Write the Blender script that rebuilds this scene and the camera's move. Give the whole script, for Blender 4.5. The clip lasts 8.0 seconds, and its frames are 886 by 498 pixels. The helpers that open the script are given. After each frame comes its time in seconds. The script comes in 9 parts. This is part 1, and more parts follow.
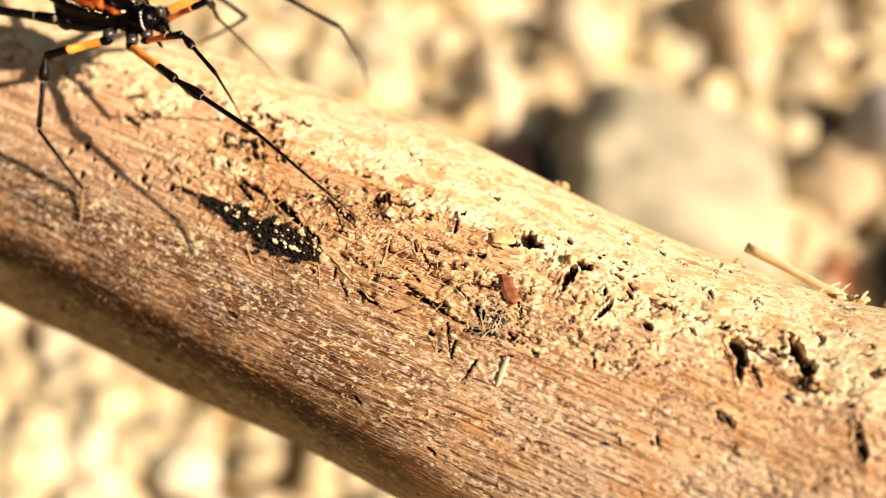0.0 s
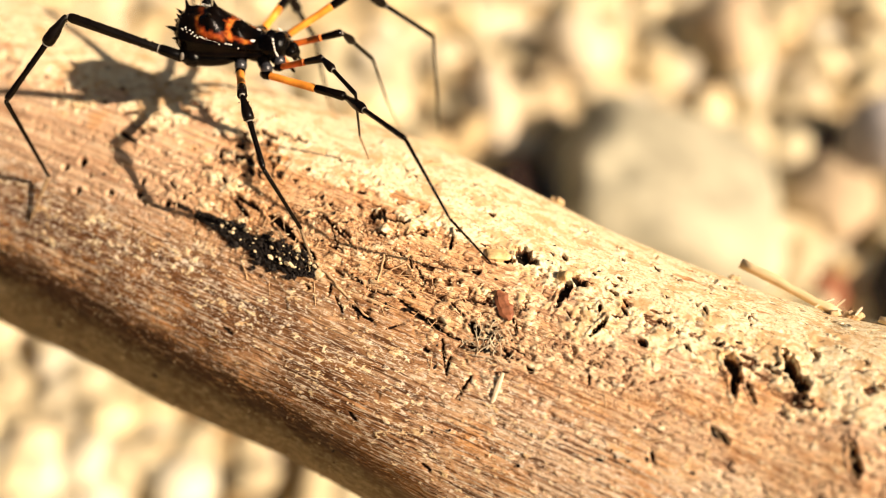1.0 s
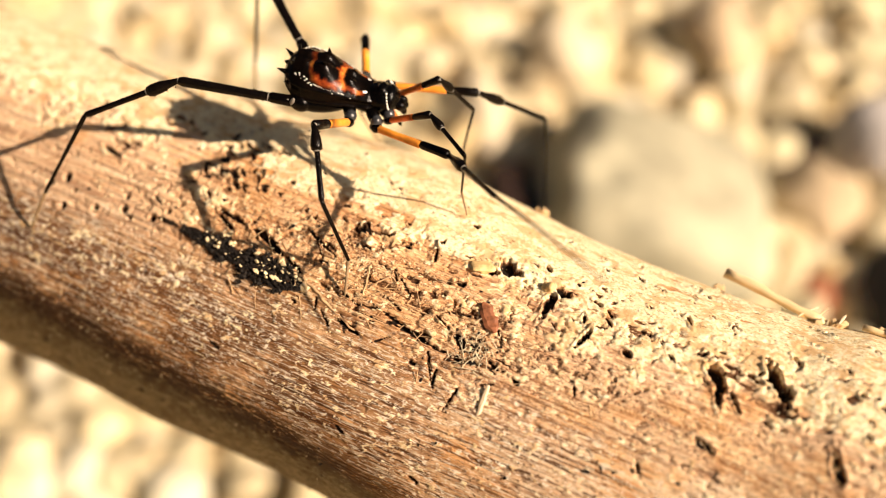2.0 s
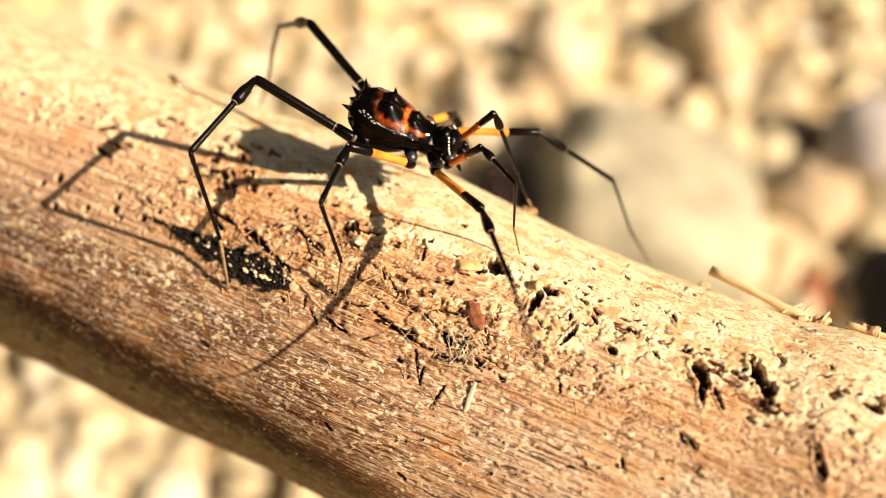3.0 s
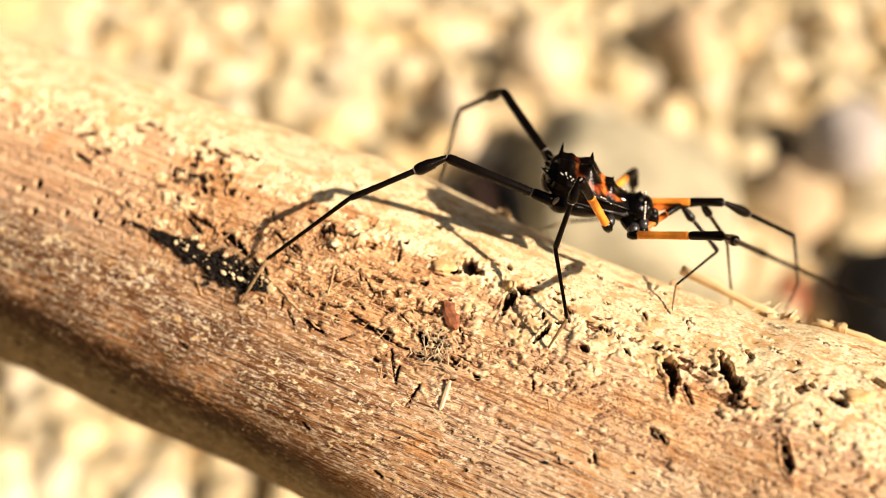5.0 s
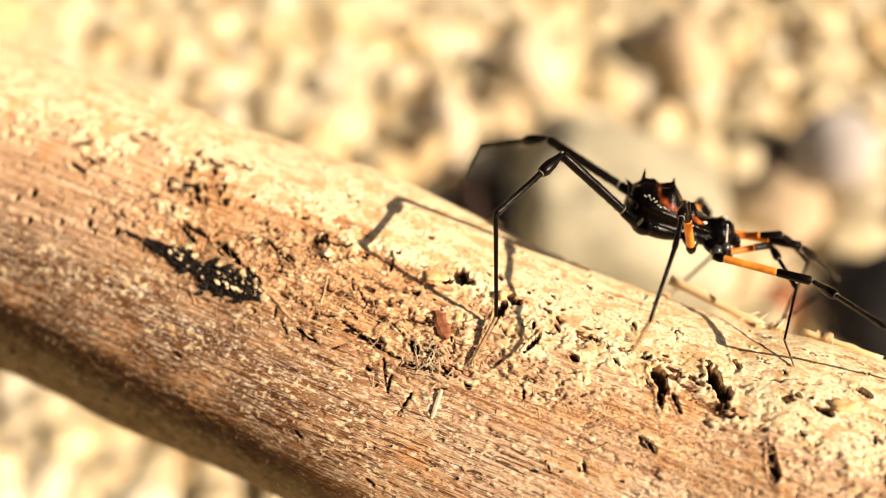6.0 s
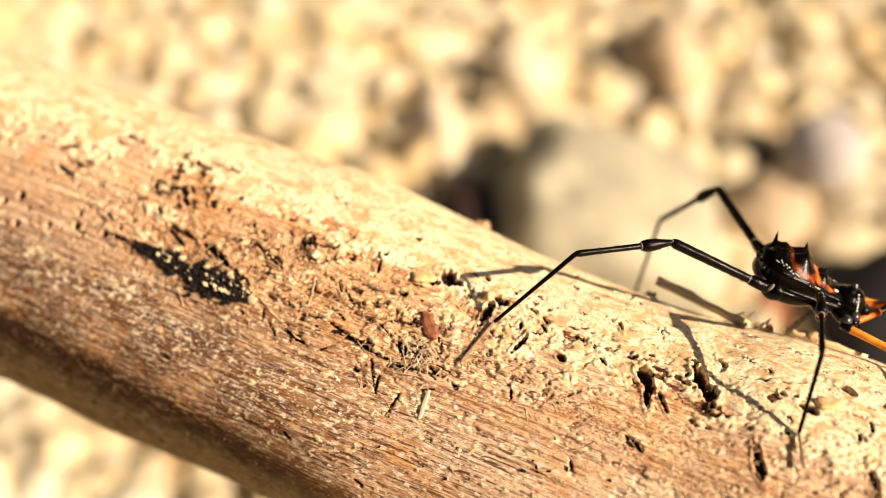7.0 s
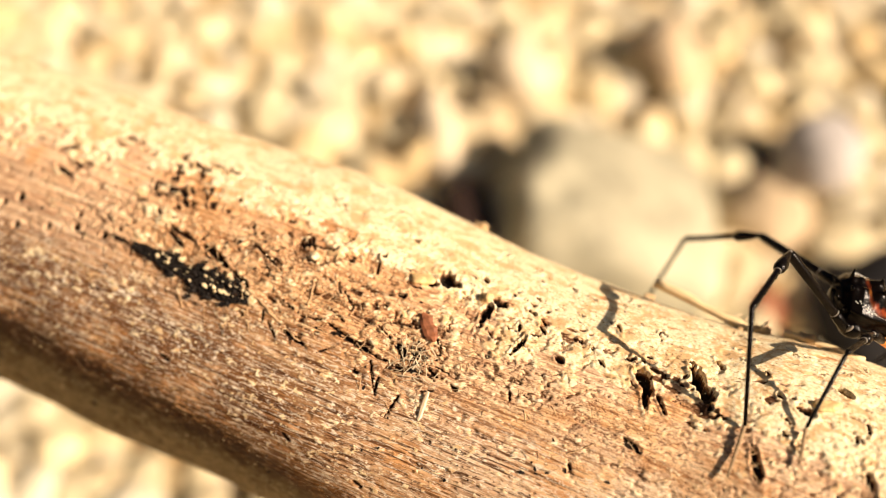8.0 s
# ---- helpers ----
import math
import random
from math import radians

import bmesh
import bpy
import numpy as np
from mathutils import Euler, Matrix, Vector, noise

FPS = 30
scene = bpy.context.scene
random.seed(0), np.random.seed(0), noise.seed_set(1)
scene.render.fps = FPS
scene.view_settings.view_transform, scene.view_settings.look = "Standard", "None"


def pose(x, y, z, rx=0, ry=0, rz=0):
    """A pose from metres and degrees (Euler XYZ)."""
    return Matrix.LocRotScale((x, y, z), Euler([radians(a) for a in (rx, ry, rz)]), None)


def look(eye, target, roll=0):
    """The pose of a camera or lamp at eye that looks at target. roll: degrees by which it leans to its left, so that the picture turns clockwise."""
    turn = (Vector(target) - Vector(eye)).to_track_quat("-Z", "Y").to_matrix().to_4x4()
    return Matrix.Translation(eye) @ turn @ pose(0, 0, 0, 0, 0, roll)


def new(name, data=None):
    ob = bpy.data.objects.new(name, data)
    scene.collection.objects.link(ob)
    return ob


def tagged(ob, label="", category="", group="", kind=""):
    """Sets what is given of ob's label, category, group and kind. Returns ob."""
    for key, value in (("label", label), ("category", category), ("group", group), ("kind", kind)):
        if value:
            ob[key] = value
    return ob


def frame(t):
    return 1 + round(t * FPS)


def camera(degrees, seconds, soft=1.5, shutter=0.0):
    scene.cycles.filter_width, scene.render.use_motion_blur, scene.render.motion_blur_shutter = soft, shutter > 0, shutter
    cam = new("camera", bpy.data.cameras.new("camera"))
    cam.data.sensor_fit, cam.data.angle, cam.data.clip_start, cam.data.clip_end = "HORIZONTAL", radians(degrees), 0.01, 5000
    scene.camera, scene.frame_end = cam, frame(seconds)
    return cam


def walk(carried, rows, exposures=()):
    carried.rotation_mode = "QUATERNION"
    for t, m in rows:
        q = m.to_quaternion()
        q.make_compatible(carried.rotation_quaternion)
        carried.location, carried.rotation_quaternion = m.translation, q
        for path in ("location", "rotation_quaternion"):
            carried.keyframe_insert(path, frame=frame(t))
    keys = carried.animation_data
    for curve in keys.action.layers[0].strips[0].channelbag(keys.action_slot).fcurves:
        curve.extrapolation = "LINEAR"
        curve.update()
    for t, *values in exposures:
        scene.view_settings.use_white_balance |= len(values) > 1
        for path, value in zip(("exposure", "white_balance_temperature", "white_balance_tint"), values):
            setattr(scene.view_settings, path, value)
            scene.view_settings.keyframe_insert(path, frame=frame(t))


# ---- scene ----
# camera: a hand-held close-up, 8 seconds
cam = camera(44.7, 8.0, soft=0.8)
cam.data.dof.use_dof = True
cam.data.dof.focus_distance = 0.0805
cam.data.dof.aperture_fstop = 15.5
walk(cam, [
    (0.0, pose(-0.00204, 0.00079, 0.19897, 44.946, 0.014, 1.037)),
    (0.5, pose(-0.00197, 0.00053, 0.19937, 45.241, -0.040, 1.114)),
    (1.0, pose(-0.00173, 0.00088, 0.19925, 45.627, -0.013, 1.007)),
    (1.5, pose(-0.00144, 0.00143, 0.19952, 45.730, 0.027, 0.650)),
    (3.0, pose(-0.00043, 0.00053, 0.20041, 45.819, 0.118, 0.089)),
    (3.5, pose(0.00000, -0.00000, 0.20000, 46.000, -0.000, 0.000)),
    (4.0, pose(0.00012, -0.00036, 0.20034, 45.890, 0.003, -0.506)),
    (4.5, pose(0.00028, -0.00064, 0.20049, 46.090, -0.052, -0.715)),
    (6.0, pose(0.00034, -0.00128, 0.20187, 46.561, -0.545, -0.985)),
    (6.5, pose(0.00032, -0.00141, 0.20173, 46.719, -0.697, -1.366)),
    (7.0, pose(0.00067, -0.00172, 0.20187, 46.824, -0.704, -1.446)),
    (7.5, pose(0.00101, -0.00178, 0.20174, 46.947, -0.583, -1.355)),
    (8.0, pose(0.00052, -0.00177, 0.20212, 46.833, -0.892, -1.469)),
], exposures=[(0.0, 0.84, 6600, 10), (8.0, 0.84, 6600, 10)])

# ------------------------------------------------------------------ light
SUN_FROM = Vector((0.7375, -0.3677, 0.5664)).normalized()      # towards the sun
world = bpy.data.worlds.new("world")
scene.world = world
world.use_nodes = True
wn = world.node_tree.nodes
sky = wn.new("ShaderNodeTexSky")
sky.sky_type = "NISHITA"
sky.sun_disc = False
sky.dust_density, sky.ozone_density = 6.0, 0.3
sky.sun_elevation = math.asin(SUN_FROM.z)
sky.sun_rotation = math.atan2(SUN_FROM.x, SUN_FROM.y)
wn["Background"].inputs["Strength"].default_value = 0.019
world.node_tree.links.new(sky.outputs["Color"], wn["Background"].inputs["Color"])
sun_data = bpy.data.lights.new("sun", "SUN")
sun_data.energy, sun_data.angle, sun_data.color = 5.0, radians(0.5), (1.0, 0.80, 0.625)
sun = new("sun", sun_data)
sun.matrix_world = look(SUN_FROM * 3.0, (0, 0, 0))


# ------------------------------------------------------------------ materials
class Nodes:
    """A small builder of node materials."""

    def __init__(self, name, rough=0.7, metal=0.0, spec=0.5):
        self.mat = bpy.data.materials.new(name)
        self.mat.use_nodes = True
        self.tree = self.mat.node_tree
        self.bsdf = self.tree.nodes["Principled BSDF"]
        self.bsdf.inputs["Roughness"].default_value = rough
        self.bsdf.inputs["Metallic"].default_value = metal
        self.bsdf.inputs["Specular IOR Level"].default_value = spec

    def node(self, kind, **sockets):
        n = self.tree.nodes.new(kind)
        for k, v in sockets.items():
            self.put(n.inputs[k.replace("_", " ")], v)
        return n

    def put(self, socket, v):
        if isinstance(v, bpy.types.NodeSocket):
            self.tree.links.new(v, socket)
        else:
            socket.default_value = v

    def coords(self, scale=(1, 1, 1), which="Object"):
        m = self.node("ShaderNodeMapping", Scale=scale)
        self.tree.links.new(self.node("ShaderNodeTexCoord").outputs[which], m.inputs["Vector"])
        return m.outputs["Vector"]

    def noise(self, vec, scale, detail=4.0, rough=0.6, dist=0.0):
        return self.node("ShaderNodeTexNoise", Vector=vec, Scale=scale, Detail=detail, Roughness=rough, Distortion=dist).outputs["Fac"]

    def ramp(self, fac, *stops):
        n = self.node("ShaderNodeValToRGB", Fac=fac)
        e = n.color_ramp.elements
        while len(e) < len(stops):
            e.new(0.5)
        for i, (p, c) in enumerate(stops):
            e[i].position = p
            e[i].color = (*c, 1) if isinstance(c, tuple) else (c, c, c, 1)
        return n.outputs["Color"]

    def mix(self, fac, a, b, how="MIX"):
        n = self.tree.nodes.new("ShaderNodeMix")
        n.data_type, n.blend_type = "RGBA", how
        self.put(n.inputs[0], fac)
        for s, v in ((n.inputs[6], a), (n.inputs[7], b)):
            self.put(s, (*v, 1) if isinstance(v, tuple) and len(v) == 3 else v)
        return n.outputs[2]

    def math(self, how, a, b=0.0):
        n = self.tree.nodes.new("ShaderNodeMath")
        n.operation = how
        self.put(n.inputs[0], a)
        self.put(n.inputs[1], b)
        return n.outputs[0]

    def attr(self, name):
        n = self.tree.nodes.new("ShaderNodeAttribute")
        n.attribute_name = name
        return n.outputs["Fac"]

    def out(self, colour=None, rough=None, bump=None, height=0.0002, strength=0.6):
        if colour is not None:
            self.put(self.bsdf.inputs["Base Color"], (*colour, 1) if isinstance(colour, tuple) else colour)
        if rough is not None:
            self.put(self.bsdf.inputs["Roughness"], rough)
        if bump is not None:
            b = self.node("ShaderNodeBump", Strength=strength, Distance=height, Height=bump)
            self.tree.links.new(b.outputs["Normal"], self.bsdf.inputs["Normal"])
        return self.mat


def make_wood():
    """Weathered, barkless wood: fine grain along x, orange-brown to pale, with crust, dirt, painted ridge shade and
    pits from the mesh's own masks.
    """
    n = Nodes("weathered_wood", 0.85, spec=0.2)
    grain = n.noise(n.coords((75, 2100, 2100)), 1.0, 6.0, 0.72, 0.4)
    fibre = n.noise(n.coords((420, 6800, 6800)), 1.0, 4.0, 0.75)
    line = n.noise(n.coords((130, 4300, 4300)), 1.0, 3.0, 0.6, 0.3)
    fleck = n.noise(n.coords((1500, 3600, 3600)), 1.0, 5.0, 0.72, 0.7)
    broad = n.noise(n.coords((45, 110, 110)), 1.0, 3.0, 0.55)
    speck = n.noise(n.coords(), 3600.0, 3.0, 0.7)
    ragged = n.noise(n.coords((3000, 5200, 5200)), 1.0, 4.0, 0.75)
    clump = n.noise(n.coords((420, 620, 620)), 1.0, 5.0, 0.72, 0.6)
    mottle = n.noise(n.coords((1300, 2400, 2400)), 1.0, 5.0, 0.8)
    wood = n.ramp(grain, (0.30, (0.15, 0.048, 0.014)), (0.43, (0.51, 0.225, 0.077)), (0.54, (0.77, 0.45, 0.20)), (0.66, (0.90, 0.72, 0.45)))
    grey = n.ramp(line, (0.34, (0.26, 0.120, 0.058)), (0.60, (0.76, 0.53, 0.33)))
    base = n.mix(n.ramp(broad, (0.45, 0.0), (0.64, 0.4)), wood, grey)
    ruddy = n.noise(n.coords((90, 240, 240)), 1.0, 5.0, 0.65, 0.8)
    base = n.mix(n.ramp(ruddy, (0.48, 0.0), (0.57, 0.75)), base, n.ramp(line, (0.35, (0.27, 0.088, 0.021)), (0.62, (0.72, 0.37, 0.13))))
    base = n.mix(n.attr("chalk"), base, n.ramp(grain, (0.34, (0.43, 0.25, 0.145)), (0.60, (0.86, 0.67, 0.46))))
    # brown for the soiled flank and for the shade painted along the ridge
    soiled_shaded = n.ramp(grain, (0.30, (0.020, 0.008, 0.003)), (0.48, (0.088, 0.030, 0.009)), (0.66, (0.25, 0.105, 0.034)))
    base = n.mix(n.attr("dirt_shade"), base, soiled_shaded)
    # fine dark pores and short pale fibres along the grain
    zone = n.attr("flecked")
    base = n.mix(n.math("MULTIPLY", n.ramp(line, (0.41, 0.95), (0.485, 0.0)), n.math("ADD", n.math("MULTIPLY", zone, 0.62), 0.38)), base, (0.065, 0.024, 0.009))
    base = n.mix(n.math("MULTIPLY", n.ramp(fibre, (0.54, 0.0), (0.62, 0.85)), n.math("ADD", n.math("MULTIPLY", zone, 0.65), 0.3)), base, (0.88, 0.77, 0.58))
    base = n.mix(n.math("MULTIPLY", n.ramp(fleck, (0.565, 0.0), (0.605, 0.95)), zone), base, (0.90, 0.81, 0.64))
    base = n.mix(n.math("MULTIPLY", n.ramp(fleck, (0.385, 0.95), (0.425, 0.0)), zone), base, (0.060, 0.023, 0.009))
    # grey-olive tone, darker than the flank, for everything below the ridge
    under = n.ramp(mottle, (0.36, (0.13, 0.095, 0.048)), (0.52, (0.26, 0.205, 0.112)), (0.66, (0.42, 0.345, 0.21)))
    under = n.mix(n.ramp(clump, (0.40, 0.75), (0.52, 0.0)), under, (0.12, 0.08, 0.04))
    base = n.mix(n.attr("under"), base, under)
    # near-black brown along the ridge: its shade is painted in, with some soil
    base = n.mix(n.attr("ridge_soil_shade"), base, n.ramp(fibre, (0.36, (0.016, 0.008, 0.004)), (0.56, (0.055, 0.026, 0.011)), (0.68, (0.17, 0.10, 0.05))))
    rub = n.attr("rubbed")
    base = n.mix(n.math("MULTIPLY", rub, 0.35), base, n.ramp(line, (0.34, (0.46, 0.20, 0.07)), (0.50, (0.80, 0.50, 0.25)), (0.64, (0.90, 0.70, 0.45))))
    for size, wander in ((700.0, 2.2), (1150.0, 1.4)):
        vein = n.math("ABSOLUTE", n.math("SUBTRACT", n.noise(n.coords((0.6, 1.3, 1.3)), size, 3.0, 0.6, wander), 0.5))
        base = n.mix(n.math("MULTIPLY", n.ramp(vein, (0.006, 0.95), (0.020, 0.0)), rub), base, (0.11, 0.036, 0.014))
    # the crust: cream dust with a few brown grains and stains, its rim broken up into small scales
    pale = n.ramp(speck, (0.32, (0.56, 0.385, 0.18)), (0.44, (0.81, 0.655, 0.375)), (0.64, (0.93, 0.84, 0.61)))
    pale = n.mix(n.ramp(clump, (0.49, 0.0), (0.575, 0.75)), pale, (0.60, 0.355, 0.15))
    pale = n.mix(n.ramp(mottle, (0.375, 0.9), (0.415, 0.0)), pale, (0.20, 0.115, 0.042))
    dust = n.math("ADD", n.attr("dust"), n.math("MULTIPLY", n.math("SUBTRACT", ragged, 0.5), 1.9))
    base = n.mix(n.ramp(dust, (0.40, 0.0), (0.56, 1.0)), base, pale)
    # hollows, cracks and the black streak are darkened in the colour, besides their relief
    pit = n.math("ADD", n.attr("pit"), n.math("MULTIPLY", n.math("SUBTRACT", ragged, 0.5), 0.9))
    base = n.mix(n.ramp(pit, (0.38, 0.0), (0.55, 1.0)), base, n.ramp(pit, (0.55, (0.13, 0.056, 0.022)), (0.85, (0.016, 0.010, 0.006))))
    bump = n.math("ADD", n.math("MULTIPLY", fibre, 0.4), n.math("ADD", n.math("MULTIPLY", line, 0.4), n.math("MULTIPLY", speck, 0.3)))
    return n.out(base, bump=bump, height=0.00010, strength=0.8)


def make_stone(name, stops, scale=70.0, rough=0.8):
    """Beach stone: each piece takes its tint at random, with mottling and fine pores."""
    n = Nodes(name, rough, spec=0.3)
    piece = n.tree.nodes.new("ShaderNodeNewGeometry").outputs["Random Per Island"]
    tint = n.ramp(piece, *stops)
    n.tree.nodes[-1].color_ramp.interpolation = "LINEAR"
    mottle = n.noise(n.coords(), scale, 5.0, 0.6)
    pore = n.noise(n.coords(), scale * 14, 3.0, 0.6)
    col = n.mix(0.75, tint, n.ramp(mottle, (0.3, 0.45), (0.7, 1.0)), "MULTIPLY")
    col = n.mix(n.ramp(pore, (0.62, 0.0), (0.75, 0.35)), col, (0.12, 0.09, 0.06))
    return n.out(col, bump=pore, height=0.0004, strength=0.5)


def plain(name, colour, rough=0.6, var=0.35, scale=900.0, spec=0.5, stretch=(1, 1, 1)):
    """A material of one hue with mottling at two scales."""
    n = Nodes(name, rough, spec=spec)
    a = n.noise(n.coords(stretch), scale, 4.0)
    b = n.noise(n.coords(stretch), scale * 6, 3.0)
    dark = tuple(c * (1 - var) for c in colour)
    lite = tuple(min(1.0, c * (1 + var)) for c in colour)
    col = n.ramp(n.math("ADD", n.math("MULTIPLY", a, 0.7), n.math("MULTIPLY", b, 0.3)), (0.35, dark), (0.65, lite))
    return n.out(col, bump=b, height=0.00006, strength=0.4)


WOOD = make_wood()
GRAVEL = make_stone("gravel", [(0.0, (0.74, 0.57, 0.30)), (0.3, (0.86, 0.76, 0.49)), (0.5, (0.62, 0.52, 0.32)), (0.75, (0.90, 0.83, 0.62)), (1.0, (0.74, 0.54, 0.26))])
GREY_STONE = plain("grey_boulder_stone", (0.42, 0.39, 0.27), 0.85, 0.4, 45.0)
PALE_STONE = plain("pale_stone", (0.70, 0.60, 0.42), 0.75, 0.12, 80.0)
TAN_STONE = plain("tan_stone", (0.50, 0.385, 0.24), 0.8, 0.2, 70.0)
GREYWHITE_STONE = plain("grey_white_stone", (0.42, 0.39, 0.365), 0.75, 0.15, 70.0)
RUST_STONE = plain("rust_brown_stone", (0.30, 0.11, 0.05), 0.8, 0.3, 80.0)
# near-black brown that stands in for shaded gaps around the boulder
GAP_SHADE_STONE = plain("gap_shade_stone", (0.035, 0.014, 0.008), 0.8, 0.3, 80.0)
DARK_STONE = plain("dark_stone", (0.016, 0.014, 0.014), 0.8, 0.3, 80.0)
SAND = plain("coarse_sand", (0.50, 0.36, 0.185), 0.95, 0.4, 160.0, 0.2)


# ------------------------------------------------------------------ shared shape code
def lattice(p, seed):
    """A repeatable random number in 0..1 for whole-numbered places p (n x 3)."""
    p = p.astype(np.int64)
    h = (p[:, 0] * 374761393 + p[:, 1] * 668265263 + p[:, 2] * 2147483647 + seed * 974634777) & 0xFFFFFFFF
    h = ((h ^ (h >> 13)) * 1274126177) & 0xFFFFFFFF
    return ((h ^ (h >> 16)) & 0xFFFFFF) / float(0xFFFFFF)


def value_noise(p, seed=0):
    """Smooth random values in 0..1 at places p (n x 3)."""
    i = np.floor(p)
    f = p - i
    f = f * f * (3 - 2 * f)
    total = np.zeros(len(p))
    for dx in (0, 1):
        for dy in (0, 1):
            for dz in (0, 1):
                w = (f[:, 0] if dx else 1 - f[:, 0]) * (f[:, 1] if dy else 1 - f[:, 1]) * (f[:, 2] if dz else 1 - f[:, 2])
                total += w * lattice(i + np.array([dx, dy, dz]), seed)
    return total


def fbm(p, octaves=3, seed=0, gain=0.5):
    total, weight, amp = np.zeros(len(p)), 0.0, 1.0
    for o in range(octaves):
        total += amp * value_noise(p * 2.0**o + 17.3 * o, seed + o)
        weight += amp
        amp *= gain
    return total / weight


def step(x, a, b):
    u = np.clip((x - a) / (b - a), 0, 1)
    return u * u * (3 - 2 * u)


def mesh_of(name, verts, faces, material, smooth=True):
    me = bpy.data.meshes.new(name)
    verts = np.asarray(verts, dtype=np.float32)
    faces = np.asarray(faces, dtype=np.int32)
    me.vertices.add(len(verts))
    me.vertices.foreach_set("co", verts.ravel())
    k = faces.shape[1]
    me.loops.add(faces.size)
    me.loops.foreach_set("vertex_index", faces.ravel())
    me.polygons.add(len(faces))
    me.polygons.foreach_set("loop_start", np.arange(0, faces.size, k, dtype=np.int32))
    me.update(calc_edges=True)
    me.validate()
    me.polygons.foreach_set("use_smooth", np.full(len(me.polygons), smooth))
    me.materials.append(material)
    return me


def part(name, bm, material, parent=None, label="", smooth=True):
    """Links a bmesh as one mesh object, under a thing or a part."""
    me = bpy.data.meshes.new(name)
    bm.to_mesh(me)
    bm.free()
    me.polygons.foreach_set("use_smooth", [smooth] * len(me.polygons))
    for m in material if isinstance(material, (list, tuple)) else (material,):
        me.materials.append(m)
    ob = new(name, me)
    ob.parent = parent
    if label:
        ob["label"] = label
    return ob


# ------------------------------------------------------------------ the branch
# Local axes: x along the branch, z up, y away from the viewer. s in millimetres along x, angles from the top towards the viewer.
LOG_POSE = pose(0.02565, 0.04766, 0.12712, 0, 0, -28.38)
TOP_PROFILE = ([-300, -90, -62, -50, -40, -34, -28, -22, -16, -8, -3, 1, 6, 14, 300], [16.2, 16.0, 15.7, 15.5, 15.6, 15.3, 14.6, 13.9, 13.6, 13.5, 13.6, 14.3, 14.6, 14.6, 14.0])
LOW_PROFILE = ([-300, -72, -66, -60, -54, -48, -42, -36, -30, 0, 300], [15.6, 15.4, 15.2, 15.2, 15.4, 15.2, 15.0, 15.0, 15.2, 15.2, 14.5])


def sag(s):
    """How far the branch has come down from its level middle, in mm: both ends reach the ground."""
    left, right = np.clip(-s - 100, 0, None), np.clip(s - 14, 0, None)
    return 0.0024 * left**2 + 0.0064 * right**2


def brow_angle(s):
    """Where the flank breaks away to the underside, in radians."""
    return np.radians(71.5 + 0.26 * np.clip(s + 60, -10, 40))


def log_radius(s, a, shift=0.0):
    """Radius in mm without the fine relief, at s mm and angle a (radians): the flank swells and breaks away under a blunt ridge."""
    top, low = np.interp(s, *TOP_PROFILE), np.interp(s, *LOW_PROFILE)
    w = step(a, radians(-20), radians(95)) * step(-a, radians(-250), radians(-140))
    brow = brow_angle(s) + shift
    swell = step(a, radians(32), radians(64)) * (1 - step(a, brow - radians(5), brow + radians(9))) * step(-s, 2, 30)
    return top * (1 - w) + low * w + swell


PITS = []


def pit(s, angle, length, width, turn, depth):
    """A hollow in the branch: place, size in mm, turn in degrees, depth in mm."""
    PITS.append((s, angle, length, width, turn, depth))


pit(-7.8, 10.3, 2.84, 1.08, 53, 1.2)
pit(-7.1, 16.6, 2.27, 0.63, 68, 1.1)
pit(-6, 15.7, 1.98, 0.38, 51, 0.65)
pit(-3.5, 6.4, 4.05, 1.08, 51, 1.2)
pit(-4.4, 2.3, 2.2, 0.74, 42, 0.8)
pit(-5.8, 6.5, 1.68, 0.34, 9, 0.6)
pit(-3.1, -5.4, 1.79, 0.45, 50, 0.7)
pit(-4.9, -1.4, 1.18, 0.35, 15, 0.6)
pit(-9.3, 5, 0.94, 0.3, -39, 0.4)
pit(-17.4, 15.3, 2.62, 0.45, -77, 0.8)
pit(-14.1, 14.2, 0.99, 0.54, 28, 0.7)
pit(-16.4, 30.6, 1.29, 0.19, 68, 0.5)
pit(-11.2, -6.4, 1.35, 0.31, 61, 0.4)
pit(-6.9, 30.8, 1.74, 0.86, 23, 0.3)
pit(-10.4, 43.1, 1.18, 0.17, 61, 0.5)
pit(1.7, 24, 2.66, 0.71, 62, 0.9)
pit(-24.9, 1.9, 2.66, 1.24, 18, 1)
pit(-20.9, 9, 3.38, 0.66, 84, 0.9)
pit(-20.4, 2.1, 1.62, 0.87, 16, 0.8)
pit(-22.4, -5.1, 1.06, 0.42, 47, 0.5)
pit(-25.9, 5.6, 1.06, 0.52, -9, 0.7)
pit(-27.2, 8.9, 1.46, 0.26, 7, 0.5)
pit(-27.6, 13.6, 1.04, 0.56, 1, 0.8)
pit(-36.8, 10.4, 1.81, 0.64, -6, 0.8)
pit(-36.2, 9.3, 1.52, 0.27, 49, 0.5)
pit(-35.1, 9, 2.21, 0.51, -11, 0.75)
pit(-39.1, 4.3, 1.06, 0.54, 5, 0.6)
pit(-29.3, -8.9, 0.82, 0.43, 15, 0.5)
pit(-35.6, 15, 1.05, 0.26, 3, 0.5)
pit(-30.4, 8.5, 1.67, 0.26, 74, 0.5)
pit(-25.4, 30.6, 1.64, 0.75, 45, 0.9)
pit(-26.2, 41.8, 2.2, 0.2, -100, 0.4)
pit(-24.4, 45.7, 2.4, 0.2, -78, 0.4)
